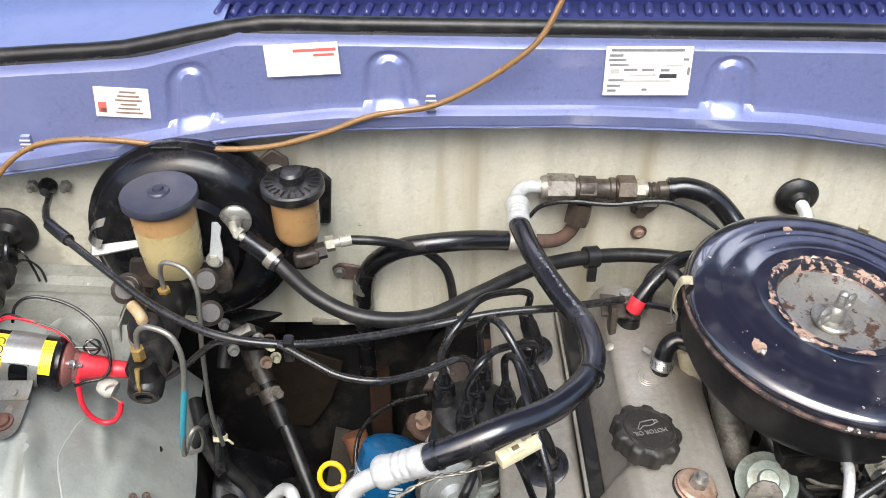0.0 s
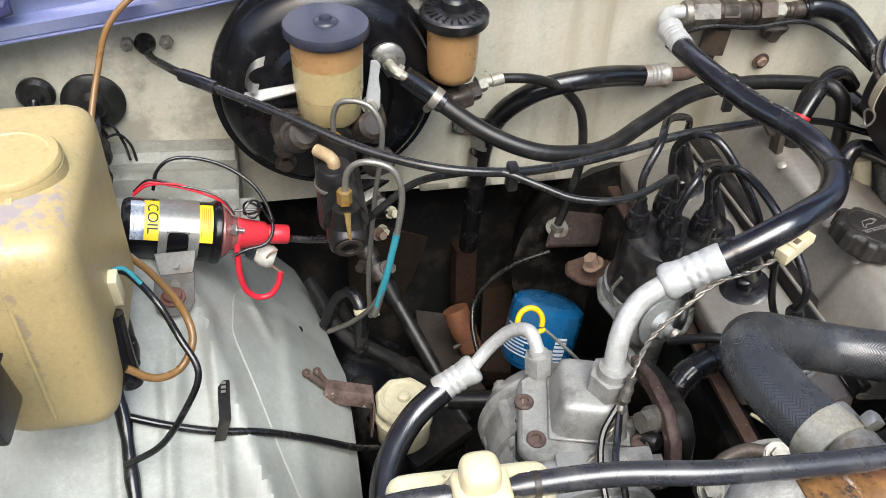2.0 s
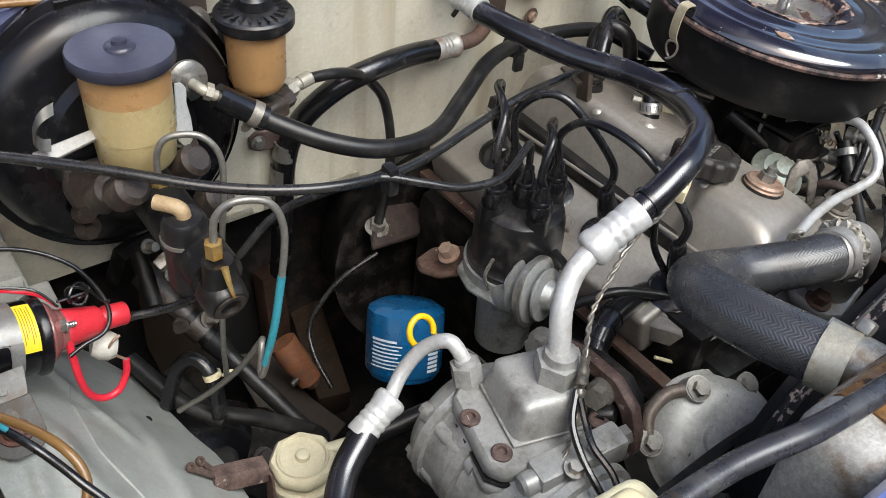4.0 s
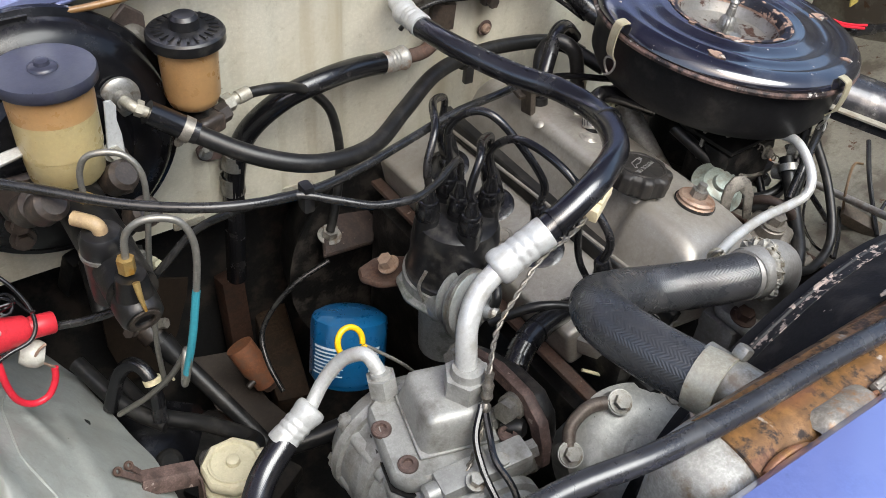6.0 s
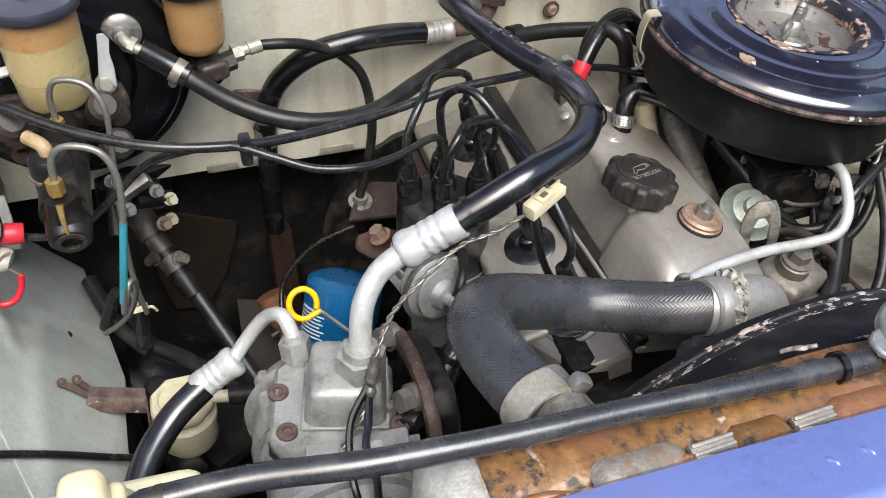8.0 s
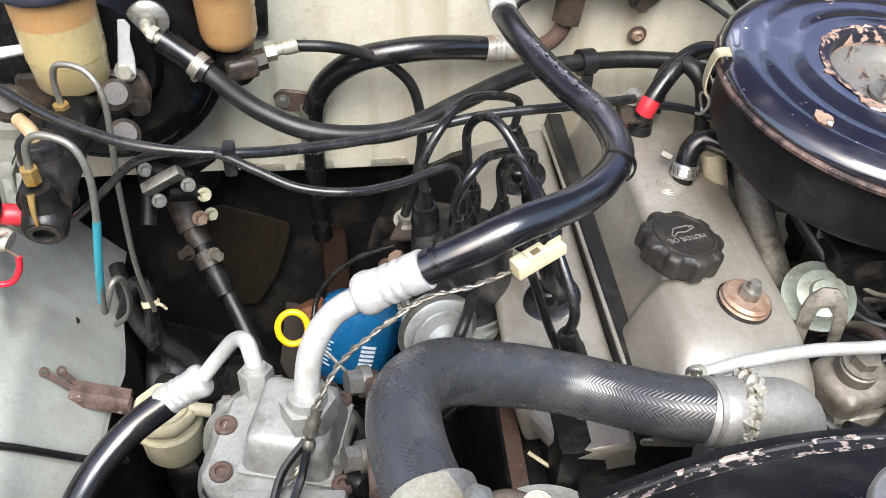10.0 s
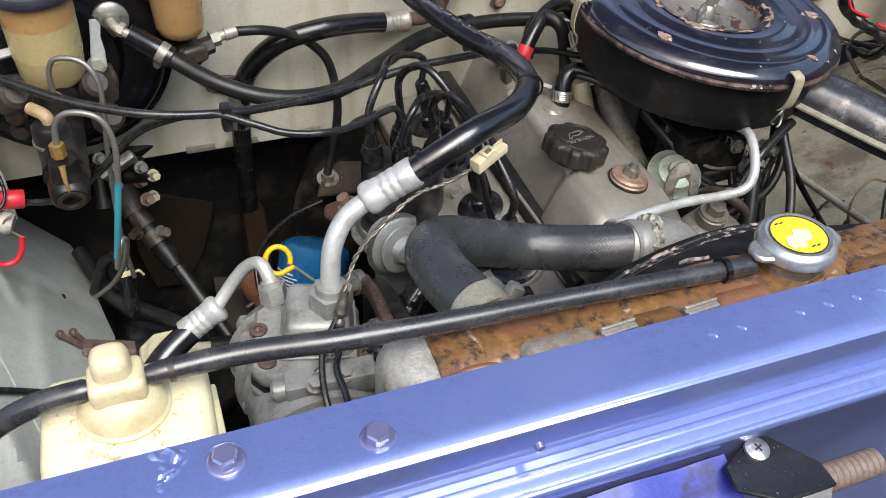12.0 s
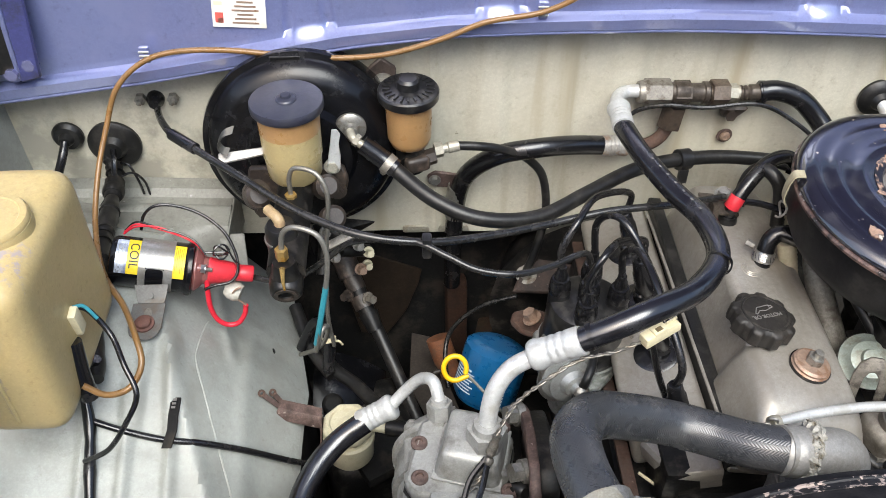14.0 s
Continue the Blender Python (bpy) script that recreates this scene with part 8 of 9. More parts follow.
part("jar", lathe([(0, 0.47), (0.028, 0.47), (0.033, 0.478), (0.033, 0.505), (0.036, 0.508), (0.036, 0.514), (0.033, 0.517), (0, 0.517)], jm, 36), CAP_CREAM, jar)
jlid = part("lid", prism([(0.036 * math.cos(math.pi / 4 * k + 0.39), 0.036 * math.sin(math.pi / 4 * k + 0.39)) for k in range(8)], 0.014, jm @ pose(0, 0, 0.529), 0.003), CAP_CREAM, jar)
part("spout", sweep([(-0.225, 0.588, 0.532), (-0.205, 0.585, 0.530), (-0.19, 0.582, 0.528)], 0.0065, 12), CAP_CREAM, jlid)
part("knob", lathe([(0.023, 0.5355), (0.025, 0.5385), (0.027, 0.5385), (0.028, 0.5355)], jm, 32, lathe([(0, 0.534), (0.008, 0.534), (0.007, 0.541), (0.005, 0.542), (0, 0.542)], jm, 20)), CAP_CREAM, jlid)
wing_arm = thing("wing_bracket", "rust-brown steel channel bracket on the inner wing edge", "bracket", at=(-0.31, 0.600, 0.50))


def channel(u, v):
    """The bracket's channel from the wing (u = 0) to its bend over the jar (u = 1)."""
    y, z = ((0.6185, 0.534), (0.6170, 0.5405), (0.6070, 0.5400), (0.6045, 0.5380), (0.6025, 0.5265))[v]
    return Vector((-0.330 + 0.049 * u + 0.002 * (v < 3), y - 0.009 - 0.001 * u, z + 0.016 - 0.0185 * u + 0.0006 * noise.noise(Vector((u * 6, v, 1)))))


part("arm", sheet(channel, span(0, 1, 12), range(5), -0.0022), STRAP_RUST, wing_arm)
part("bent_end", sheet(lambda u, v: Vector(((-0.2815, -0.2780, -0.2780, -0.2795, -0.282)[v], 0.601 + u - 0.0035 * v, (0.5375, 0.534, 0.524, 0.510, 0.490)[v])), [-0.008, 0.006], range(5), 0.0022), STRAP_RUST, wing_arm)
part("inner_dark", block((0.030, 0.008, 0.004), pose(-0.304, 0.6035, 0.5410, 0, 21), 0.001), RUST, wing_arm)
for x, y, z in ((-0.345, 0.602, 0.580), (-0.334, 0.610, 0.571)):
    prong = part("prong", sheet(lambda u, v: Vector((-0.327, y - 0.001, 0.5545)).lerp(Vector((x, y, z - 0.002)), v) + Vector((0.5 * u, u, 0.3 * u)), [-0.0024, 0.0024], (0, 0.35, 0.7, 1.0), 0.0024), STRAP_RUST, wing_arm, "forked dark end")
    part("eye", lathe([(0.0022, -0.0015), (0.0042, -0.0015), (0.0046, 0.0), (0.0042, 0.0015), (0.0022, 0.0015)], to((x, y, z), (0.5, -0.6, 0.7)), 18), RUST, prong)
for pts, r in (([(-0.30, 0.78, 0.50), (-0.28, 0.72, 0.49), (-0.24, 0.68, 0.49), (-0.21, 0.63, 0.50), (-0.225, 0.60, 0.525)], 0.009), ([(-0.33, 0.80, 0.52), (-0.305, 0.74, 0.50), (-0.275, 0.70, 0.49)], 0.009), ([(-0.20, 0.585, 0.53), (-0.16, 0.575, 0.535), (-0.10, 0.56, 0.55), (-0.07, 0.545, 0.56)], 0.010)):
    hose("fluid_hose", pts, r, RUBBER_MATT, "dull black fluid hose low in the bay", group="fluid hoses")

# ---- wiring on the left wing ----
hose("wing_harness", [(-0.503, 0.511, 0.660), (-0.470, 0.505, 0.648), (-0.430, 0.502, 0.634), (-0.391, 0.507, 0.618), (-0.350, 0.522, 0.580), (-0.305, 0.537, 0.535), (-0.28, 0.55, 0.51)], 0.0036, RUBBER, "black wiring harness across the inner wing", "wiring harness", n=10)
hose("front_harness", [(-0.488, 0.545, 0.715), (-0.500, 0.540, 0.690), (-0.504, 0.528, 0.676), (-0.499, 0.503, 0.654), (-0.495, 0.467, 0.635), (-0.489, 0.42, 0.612), (-0.484, 0.36, 0.584), (-0.484, 0.28, 0.548)], 0.0060, RUBBER, "taped black wiring loom on the inner wing", "wiring harness", n=12, wob=0.2)
loom = thing("wing_loom", "taped black wiring loom behind the coil", "wiring harness", at=(-0.52, 0.70, 0.69))
LOOM = [(-0.555, 0.888, 0.725), (-0.545, 0.862, 0.708), (-0.536, 0.80, 0.706), (-0.527, 0.73, 0.712), (-0.517, 0.67, 0.712), (-0.503, 0.59, 0.704), (-0.488, 0.53, 0.70)]
part("core", sweep(LOOM, 0.0105, 14, 10, wob=0.35, fine=45), RUBBER_MATT, loom)
line = spline(LOOM, 10)
for k in (4, 7, 8, 13, 15, 16, 22, 27, 29, 36, 41):
    part("tape_turn", sweep([line[k], line[k + 1], line[k + 2]], lambda q: 0.0114 + 0.0010 * math.sin(k * 2.1 + 3 * q), 14, 2, wob=0.3, fine=90), GREASE if k % 2 else UNDER, loom)
for k, dy in ((6, -0.006), (12, 0.008)):
    part("loose_wire", sweep([line[k], line[k] + Vector((0.020, dy, 0.004)), line[k] + Vector((0.030, dy * 2, -0.016)), line[k] + Vector((0.033, dy * 2, -0.040))], 0.0016, 8), RUBBER, loom)
tab = thing("harness_tab", "black plastic strap holding the harness", "cable strap", at=(-0.418, 0.52, 0.62))
part("strap", sheet(lambda u, v: Vector((-0.418 + u - 0.006 * (v == 0), (0.492, 0.505, 0.520, 0.540)[v], (0.632, 0.645, 0.652, 0.655)[v])), [-0.005, 0.005], range(4), 0.003), UNDER, tab)
for k in range(3):
    part("hole", block((0.004, 0.0025, 0.001), pose(-0.418, 0.526 + 0.005 * k, 0.6565, 10), 0), INK_DIM, tab)
for x, z, r in ((-0.601, 0.749, 0.020), (-0.545, 0.735, 0.034)):
    g = thing("firewall_grommet", "black rubber grommet in the firewall", "grommet", lathe([(0, 0), (r, 0), (r, 0.004), (r * 0.8, 0.009), (r * 0.5, 0.010), (r * 0.35, 0.018), (0, 0.018)], to((x, 0.891, z), (0, -1, 0)), 30), RUBBER_MATT, group="firewall grommets")
hose("corner_cable", [(-0.601, 0.875, 0.749), (-0.604, 0.858, 0.735), (-0.618, 0.84, 0.70), (-0.63, 0.82, 0.66)], 0.0055, RUBBER, "black cable through a firewall grommet", "cable", n=10)
hose("grommet_wire", [(-0.543, 0.872, 0.738), (-0.540, 0.855, 0.728), (-0.545, 0.840, 0.700), (-0.56, 0.83, 0.68)], 0.004, RUBBER, "black wire from a firewall grommet", "wire", n=8)

# ---- top of the engine: small hoses and pipes ----
hose("white_fuel_pipe", [(0.170, 0.431, 0.733), (0.192, 0.438, 0.731), (0.216, 0.445, 0.728), (0.266, 0.454, 0.723), (0.318, 0.458, 0.717), (0.342, 0.458, 0.722), (0.354, 0.468, 0.738), (0.366, 0.500, 0.752), (0.372, 0.53, 0.745)], 0.0050, WHITE_ALU, "pale bent metal pipe over the engine front", "pipe", n=12)
rc = thing("vacuum_branch_hose", "black branch hose with a red band", "hose", at=(0.25, 0.77, 0.70))
part("rubber", sweep([(0.211, 0.738, 0.712), (0.213, 0.738, 0.728), (0.220, 0.742, 0.748), (0.238, 0.756, 0.766), (0.262, 0.776, 0.774), (0.290, 0.792, 0.768), (0.312, 0.795, 0.748)], 0.0088, 16), RUBBER, rc)
part("foot", lathe([(0, 0), (0.0125, 0), (0.0130, 0.012), (0.0115, 0.020), (0, 0.020)], to((0.210, 0.737, 0.706), (0.05, 0, 1)), 24), RUBBER_MATT, rc, "black rubber foot")
part("red_band", sweep([(0.2135, 0.738, 0.736), (0.216, 0.739, 0.742), (0.220, 0.742, 0.749)], 0.0093, 16), RED, rc, "red tape sleeve")
hose("loop_hose", [(0.228, 0.756, 0.725), (0.240, 0.772, 0.755), (0.252, 0.765, 0.772), (0.266, 0.748, 0.764), (0.273, 0.742, 0.735), (0.275, 0.735, 0.70)], 0.0085, RUBBER_MATT, "short black looped vacuum hose")
vent_h = thing("breather_hose", "short black breather hose with a screw clamp", "hose", at=(0.24, 0.67, 0.70))
part("rubber", sweep([(0.232, 0.662, 0.705), (0.2345, 0.668, 0.7225), (0.240, 0.676, 0.740), (0.252, 0.678, 0.747), (0.270, 0.668, 0.745), (0.285, 0.655, 0.740), (0.30, 0.64, 0.735)], 0.0098, 16), RUBBER, vent_h)
worm = part("clamp", lathe([(0.0098, -0.0062), (0.0112, -0.0062)] + [(0.0114 + 0.0005 * (k % 2), -0.0045 + 0.0011 * k) for k in range(9)] + [(0.0112, 0.0062), (0.0098, 0.0062)], to((0.2345, 0.668, 0.7225), (0.20, 0.35, 1)), 30), BRIGHT, vent_h, "ribbed worm-drive clamp")
for k in range(16):
    part("band_slot", block((0.0005, 0.0006, 0.0070), to((0.2345, 0.668, 0.7225), (0.20, 0.35, 1)) @ Matrix.Rotation(2 * math.pi * k / 16, 4, "Z") @ pose(0, 0.0119, 0, 0, 14), 0), INK, worm)
part("worm_screw", hexagon(0.0042, 0.010, to((0.224, 0.676, 0.731), (-0.8, 0.6, 0.2))), DULL_METAL, worm)
part("ribbed_stub", lathe([(0, 0), (0.0105, 0)] + [(0.0112 - 0.0010 * (k % 2), 0.003 + 0.003 * k) for k in range(22)] + [(0, 0.070)], to((0.278, 0.668, 0.668), (-0.24, 0.22, 1)), 22), CAP_CREAM, vent_h, "pale ribbed stub")
part("upper_stub", lathe([(0, 0), (0.0095, 0)] + [(0.0102 - 0.0010 * (k % 2), 0.003 + 0.003 * k) for k in range(14)] + [(0, 0.046)], to((0.279, 0.742, 0.690), (-0.05, 0.0, 1)), 20), CAP_CREAM, vent_h, "pale ribbed stub")
stay = thing("cable_stay", "dull steel cable stay on the valve cover", "bracket", at=(0.20, 0.745, 0.72))
part("plate", block((0.045, 0.030, 0.004), pose(0.200, 0.745, 0.735, 12, 8, 0), 0.001), FIT_BROWN, stay)
part("post", block((0.008, 0.018, 0.036), pose(0.190, 0.730, 0.732, -10), 0.002), FIT_BROWN, stay)
bolt("bolt", (0.207, 0.757, 0.740), (0, -0.2, 1), 0.007, 0.007, DULL_METAL, stay)
hose("cross_wire", [(0.215, 0.740, 0.745), (0.25, 0.735, 0.742), (0.29, 0.715, 0.738), (0.32, 0.70, 0.735)], 0.0040, RUBBER, "black wire bundle under the air cleaner", "wire", n=8)
cn = thing("wire_connector", "cream plastic connector under the refrigerant hose", "connector", at=(0.065, 0.49, 0.785))
part("housing", block((0.026, 0.012, 0.013), pose(0.059, 0.4893, 0.7937, 0, -8, 28), 0.0015), CLIP_CREAM, cn)
part("plug_end", block((0.018, 0.010, 0.009), pose(0.076, 0.498, 0.7935, 0, -8, 28), 0.0012), CLIP_CREAM, cn)
for k in (-1, 1):
    part("guide_rail", block((0.012, 0.0016, 0.003), pose(0.0775, 0.4985 + 0.004 * k, 0.7990, 0, -8, 28), 0.0004), CLIP_CREAM, cn)
part("latch", block((0.014, 0.010, 0.004), pose(0.062, 0.4895, 0.8010, 0, -8, 28), 0.0008), CLIP_CREAM, cn)
# The window's inner shade is painted as a darker tan block.
part("recess", block((0.0065, 0.0045, 0.0016), pose(0.062, 0.4885, 0.8028, 0, -8, 28), 0.0002), TAN_SHADE, cn, "latch window, its shade a darker tan block")
braid = thing("braided_wire", "tarnished twisted wires down to the compressor", "wire", at=(-0.10, 0.43, 0.67))
BRAID = [(0.046, 0.485, 0.789), (0.018, 0.476, 0.786), (-0.012, 0.470, 0.784), (-0.046, 0.458, 0.768), (-0.071, 0.448, 0.750), (-0.088, 0.432, 0.728), (-0.096, 0.424, 0.700), (-0.108, 0.410, 0.680), (-0.128, 0.398, 0.664)]
for k in range(2):
    part("strand", sweep([Vector(p) + 0.0012 * Vector((math.sin(i * 1.25 + 3.14 * k), math.cos(i * 1.25 + 3.14 * k), 0.3 * math.sin(i * 1.25))) for i, p in enumerate(spline(BRAID, 9))], 0.0013, 8, 2, wob=0.5, fine=300), SOLDER, braid)
part("frayed_knot", sweep([(-0.088, 0.431, 0.726), (-0.094, 0.424, 0.708), (-0.097, 0.421, 0.694)], 0.0042, 10, 6, wob=0.8, fine=170), SOLDER, braid, "frayed metal knot")
hose("compressor_wire", [(-0.098, 0.424, 0.70), (-0.114, 0.408, 0.688), (-0.121, 0.388, 0.677), (-0.123, 0.366, 0.666), (-0.120, 0.345, 0.650)], 0.0030, RUBBER, "black wire pair at the compressor", "wire", n=8)
hose("compressor_wire", [(-0.096, 0.424, 0.70), (-0.102, 0.405, 0.684), (-0.108, 0.388, 0.677), (-0.106, 0.366, 0.666), (-0.110, 0.345, 0.650)], 0.0030, RUBBER, "black wire pair at the compressor", "wire", n=8)
hose("thermo_wire", [(0.058, 0.500, 0.785), (0.070, 0.512, 0.75), (0.085, 0.515, 0.70), (0.100, 0.50, 0.665)], 0.0036, RUBBER, "black wire down to the head ledge", "wire", n=8)
hose("sensor_hose", [(0.010, 0.545, 0.63), (0.045, 0.520, 0.655), (0.085, 0.50, 0.65), (0.13, 0.47, 0.64)], 0.0050, RUBBER_MATT, "thin black vacuum hose by the distributor")
tape_hose = thing("bypass_hose", "black taped coolant bypass hose", "hose", at=(0.04, 0.49, 0.62))
part("rubber", sweep([(-0.030, 0.455, 0.600), (-0.020, 0.470, 0.632), (-0.002, 0.486, 0.646), (0.028, 0.500, 0.648), (0.079, 0.512, 0.640), (0.130, 0.512, 0.626)], 0.0118, 18), RUBBER, tape_hose)
for s, p in enumerate(((-0.022, 0.468, 0.626), (-0.013, 0.478, 0.640), (0.002, 0.488, 0.6475), (0.018, 0.496, 0.6485), (0.034, 0.502, 0.6475))):
    part("tape_turn", lathe([(0.0115, -0.0065), (0.0131, -0.0065), (0.0126, 0.0065), (0.0115, 0.0065)], to(p, (0.3 + 0.2 * s, 0.35, 0.9 - 0.25 * s)), 18), RUBBER, tape_hose)
lamp = thing("lamp_bracket", "black steel bracket with a cross-head screw", "bracket", at=(0.105, 0.13, 0.78))
BRACKET = mat("speckled_black_bracket", (0.02, 0.02, 0.022), 0.42, grain=0.3, chips=(0.22, 0.22, 0.22), chip_scale=300, chip_at=0.66)
part("plate", prism([(-0.032, -0.006), (-0.026, 0.012), (0.004, 0.024), (0.016, 0.020), (0.030, -0.012), (0.026, -0.030), (-0.012, -0.026)], 0.003, pose(0.105, 0.127, 0.8005, -8, 0, 6), 0.001), BRACKET, lamp)
part("fold", prism([(-0.012, -0.030), (0.026, -0.030), (0.026, 0.0), (-0.012, 0.0)], 0.003, pose(0.108, 0.1015, 0.803, 70, 0, 6), 0.001), mat("grey_galvanised_fold", (0.45, 0.45, 0.46), 0.4, metal=0.4, grain=0.1), lamp, "bare grey folded edge")
screw = part("screw", lathe([(0, 0), (0.0085, 0), (0.0080, 0.002), (0.005, 0.0032), (0, 0.0034)], to((0.104, 0.140, 0.801), (0, -0.15, 1)), 24), BRIGHT, lamp, "domed cross-head screw")
for a in (20, 110):
    part("slot", block((0.006, 0.0012, 0.0006), to((0.104, 0.1395, 0.8043), (0, -0.15, 1)) @ pose(0, 0, 0, 0, 0, a), 0), INK, screw)
part("ribbed_sleeve", lathe([(0, 0)] + [(0.0085 + 0.0012 * (k % 2), 0.0026 * k) for k in range(22)] + [(0, 0.057)], to((0.128, 0.112, 0.792), (1, 0.06, -0.1)), 20), mat("brown_ribbed_sleeve", (0.22, 0.16, 0.13), 0.6, grain=0.15), lamp, "brown ribbed cable sleeve")
knot = thing("pipe_clip", "dull wire clip at the end of the pale pipe", "clip", at=(0.168, 0.431, 0.72))
part("band", lathe([(0, -0.004), (0.0070, -0.004), (0.0078, 0.0), (0.0070, 0.005), (0, 0.005)], to((0.169, 0.431, 0.733), (1, 0.3, -0.1)), 16), CLIP_METAL, knot)
part("loop", sweep([(0.170, 0.428, 0.738), (0.167, 0.426, 0.745), (0.162, 0.428, 0.744), (0.162, 0.431, 0.737)], 0.0016, 8), DULL_METAL, knot)
part("rod", sweep([(0.166, 0.431, 0.732), (0.150, 0.430, 0.728), (0.134, 0.430, 0.722)], 0.0026, 8), DULL_METAL, knot)
# ---- right side of the bay ----
TAN_WIRE = mat("tan_wire_sheath", (0.16, 0.10, 0.055), 0.5, grain=0.1)
wing_pipe = thing("wing_pipe", "dull pale pipe across the stained inner wing", "pipe", at=(0.60, 0.5, 0.52))
part("tube", sweep([(0.625, 0.83, 0.506), (0.612, 0.68, 0.539), (0.599, 0.543, 0.569), (0.590, 0.446, 0.590), (0.581, 0.349, 0.611), (0.563, 0.152, 0.653)], 0.0052, 12), mat("dull_pale_pipe", (0.36, 0.345, 0.32), 0.45, metal=0.3, col2=(0.24, 0.20, 0.17), patch=45, grain=0.1), wing_pipe)
part("rust_collar", sweep([(0.612, 0.676, 0.540), (0.6095, 0.652, 0.545)], 0.0064, 12), RUSTY_ORANGE, wing_pipe, "rust-brown collar")
thing("wing_connector", "dirty brown wire connector on the inner wing", "connector", block((0.055, 0.022, 0.018), pose(0.608, 0.503, 0.545, 10, 14, -60), 0.003), mat("dirty_brown_plastic", (0.13, 0.10, 0.07), 0.6, grain=0.15))
for pts, r in (([(0.44, 0.55, 0.74), (0.445, 0.545, 0.70), (0.43, 0.52, 0.65), (0.42, 0.49, 0.60)], 0.0060), ([(0.46, 0.56, 0.72), (0.452, 0.53, 0.68), (0.42, 0.51, 0.655), (0.36, 0.50, 0.64), (0.33, 0.49, 0.60)], 0.0065), ([(0.40, 0.60, 0.69), (0.405, 0.555, 0.665), (0.395, 0.52, 0.63), (0.40, 0.48, 0.58)], 0.0055), ([(0.34, 0.53, 0.66), (0.38, 0.52, 0.648), (0.43, 0.53, 0.66), (0.47, 0.56, 0.70)], 0.0060), ([(0.30, 0.43, 0.66), (0.35, 0.425, 0.64), (0.40, 0.44, 0.65), (0.425, 0.48, 0.69), (0.43, 0.52, 0.73)], 0.0060)):
    hose("vacuum_line", pts, r * 0.85, RUBBER_MATT, "dull black vacuum line beside the carburettor", group="vacuum lines", n=10)
WIRES = [[(0.642, 0.579, 0.540), (0.626, 0.592, 0.533), (0.565, 0.556, 0.530), (0.520, 0.509, 0.540), (0.518, 0.477, 0.541)],
         [(0.603, 0.534, 0.550), (0.558, 0.500, 0.546), (0.519, 0.476, 0.541)],
         [(0.701, 0.578, 0.600), (0.662, 0.541, 0.580), (0.634, 0.507, 0.560), (0.595, 0.469, 0.550)],
         [(0.595, 0.524, 0.552), (0.600, 0.535, 0.585), (0.646, 0.559, 0.590), (0.676, 0.561, 0.580)],
         [(0.690, 0.480, 0.585), (0.662, 0.492, 0.576), (0.648, 0.498, 0.568), (0.629, 0.493, 0.558)],
         [(0.812, 0.786, 0.593), (0.835, 0.840, 0.600), (0.875, 0.862, 0.615), (0.911, 0.827, 0.617)],
         [(0.759, 0.765, 0.560), (0.758, 0.733, 0.572), (0.780, 0.713, 0.585), (0.830, 0.714, 0.604)],
         [(0.826, 0.792, 0.580), (0.790, 0.760, 0.578), (0.760, 0.741, 0.568)],
         [(0.826, 0.792, 0.582), (0.818, 0.750, 0.590), (0.814, 0.726, 0.594)],
         [(0.760, 0.840, 0.64), (0.827, 0.850, 0.610), (0.836, 0.816, 0.613), (0.850, 0.755, 0.631)],
         [(0.750, 0.860, 0.66), (0.836, 0.872, 0.607), (0.850, 0.837, 0.612), (0.870, 0.765, 0.635)]]
for k, pts in enumerate(WIRES):
    hose("wing_wire", pts, 0.0019 + 0.0007 * (k % 3), (RUBBER, CABLE, RUBBER_MATT, TAN_WIRE)[k % 4], "loose wire looped over the inner wing", "wire", n=8, group="wing wires")
thing("taped_splice", "grey cloth-taped wire splice on the inner wing", "wire splice", sweep([(0.822, 0.792, 0.590), (0.846, 0.784, 0.600), (0.860, 0.755, 0.610)], 0.0040, 10, wob=0.3), mat("grey_cloth_tape", (0.20, 0.19, 0.17), 0.8, grain=0.2))
for pts in ([(0.727, 0.781, 0.745), (0.735, 0.779, 0.722), (0.746, 0.777, 0.709), (0.772, 0.772, 0.698)], [(0.772, 0.752, 0.698), (0.800, 0.742, 0.684), (0.831, 0.732, 0.676), (0.86, 0.725, 0.672)], [(0.780, 0.748, 0.694), (0.805, 0.738, 0.679), (0.85, 0.722, 0.670)]):
    hose("red_wing_wire", pts, 0.0021, RED_WIRE, "red wire taped to the loom by the firewall", "wire", n=8, group="red wires")
loom = thing("right_loom", "taped black loom by the firewall", "wiring harness", at=(0.80, 0.75, 0.65))
part("sheath", sweep([(0.784, 0.885, 0.701), (0.752, 0.845, 0.745), (0.728, 0.800, 0.742), (0.748, 0.785, 0.702), (0.778, 0.765, 0.682), (0.81, 0.748, 0.667), (0.86, 0.732, 0.660), (0.95, 0.71, 0.66)], 0.0080, 12, wob=0.5), RUBBER, loom)
part("teal_tape", lathe([(0.0078, -0.005), (0.0098, -0.005), (0.0098, 0.005), (0.0078, 0.005)], to((0.729, 0.797, 0.735), (0.2, -0.4, -1)), 16), TEAL, loom, "teal tape")
part("branch", sweep([(0.81, 0.748, 0.667), (0.83, 0.77, 0.64), (0.84, 0.80, 0.61), (0.85, 0.83, 0.60)], 0.007, 10, wob=0.3), RUBBER, loom)
relay_r = thing("side_relay", "black relay with a yellow tape tag", "relay", at=(0.905, 0.80, 0.66))
part("case", block((0.05, 0.05, 0.075), pose(0.912, 0.81, 0.715, 0, 0, 12), 0.005), BLACK_PLASTIC, relay_r)
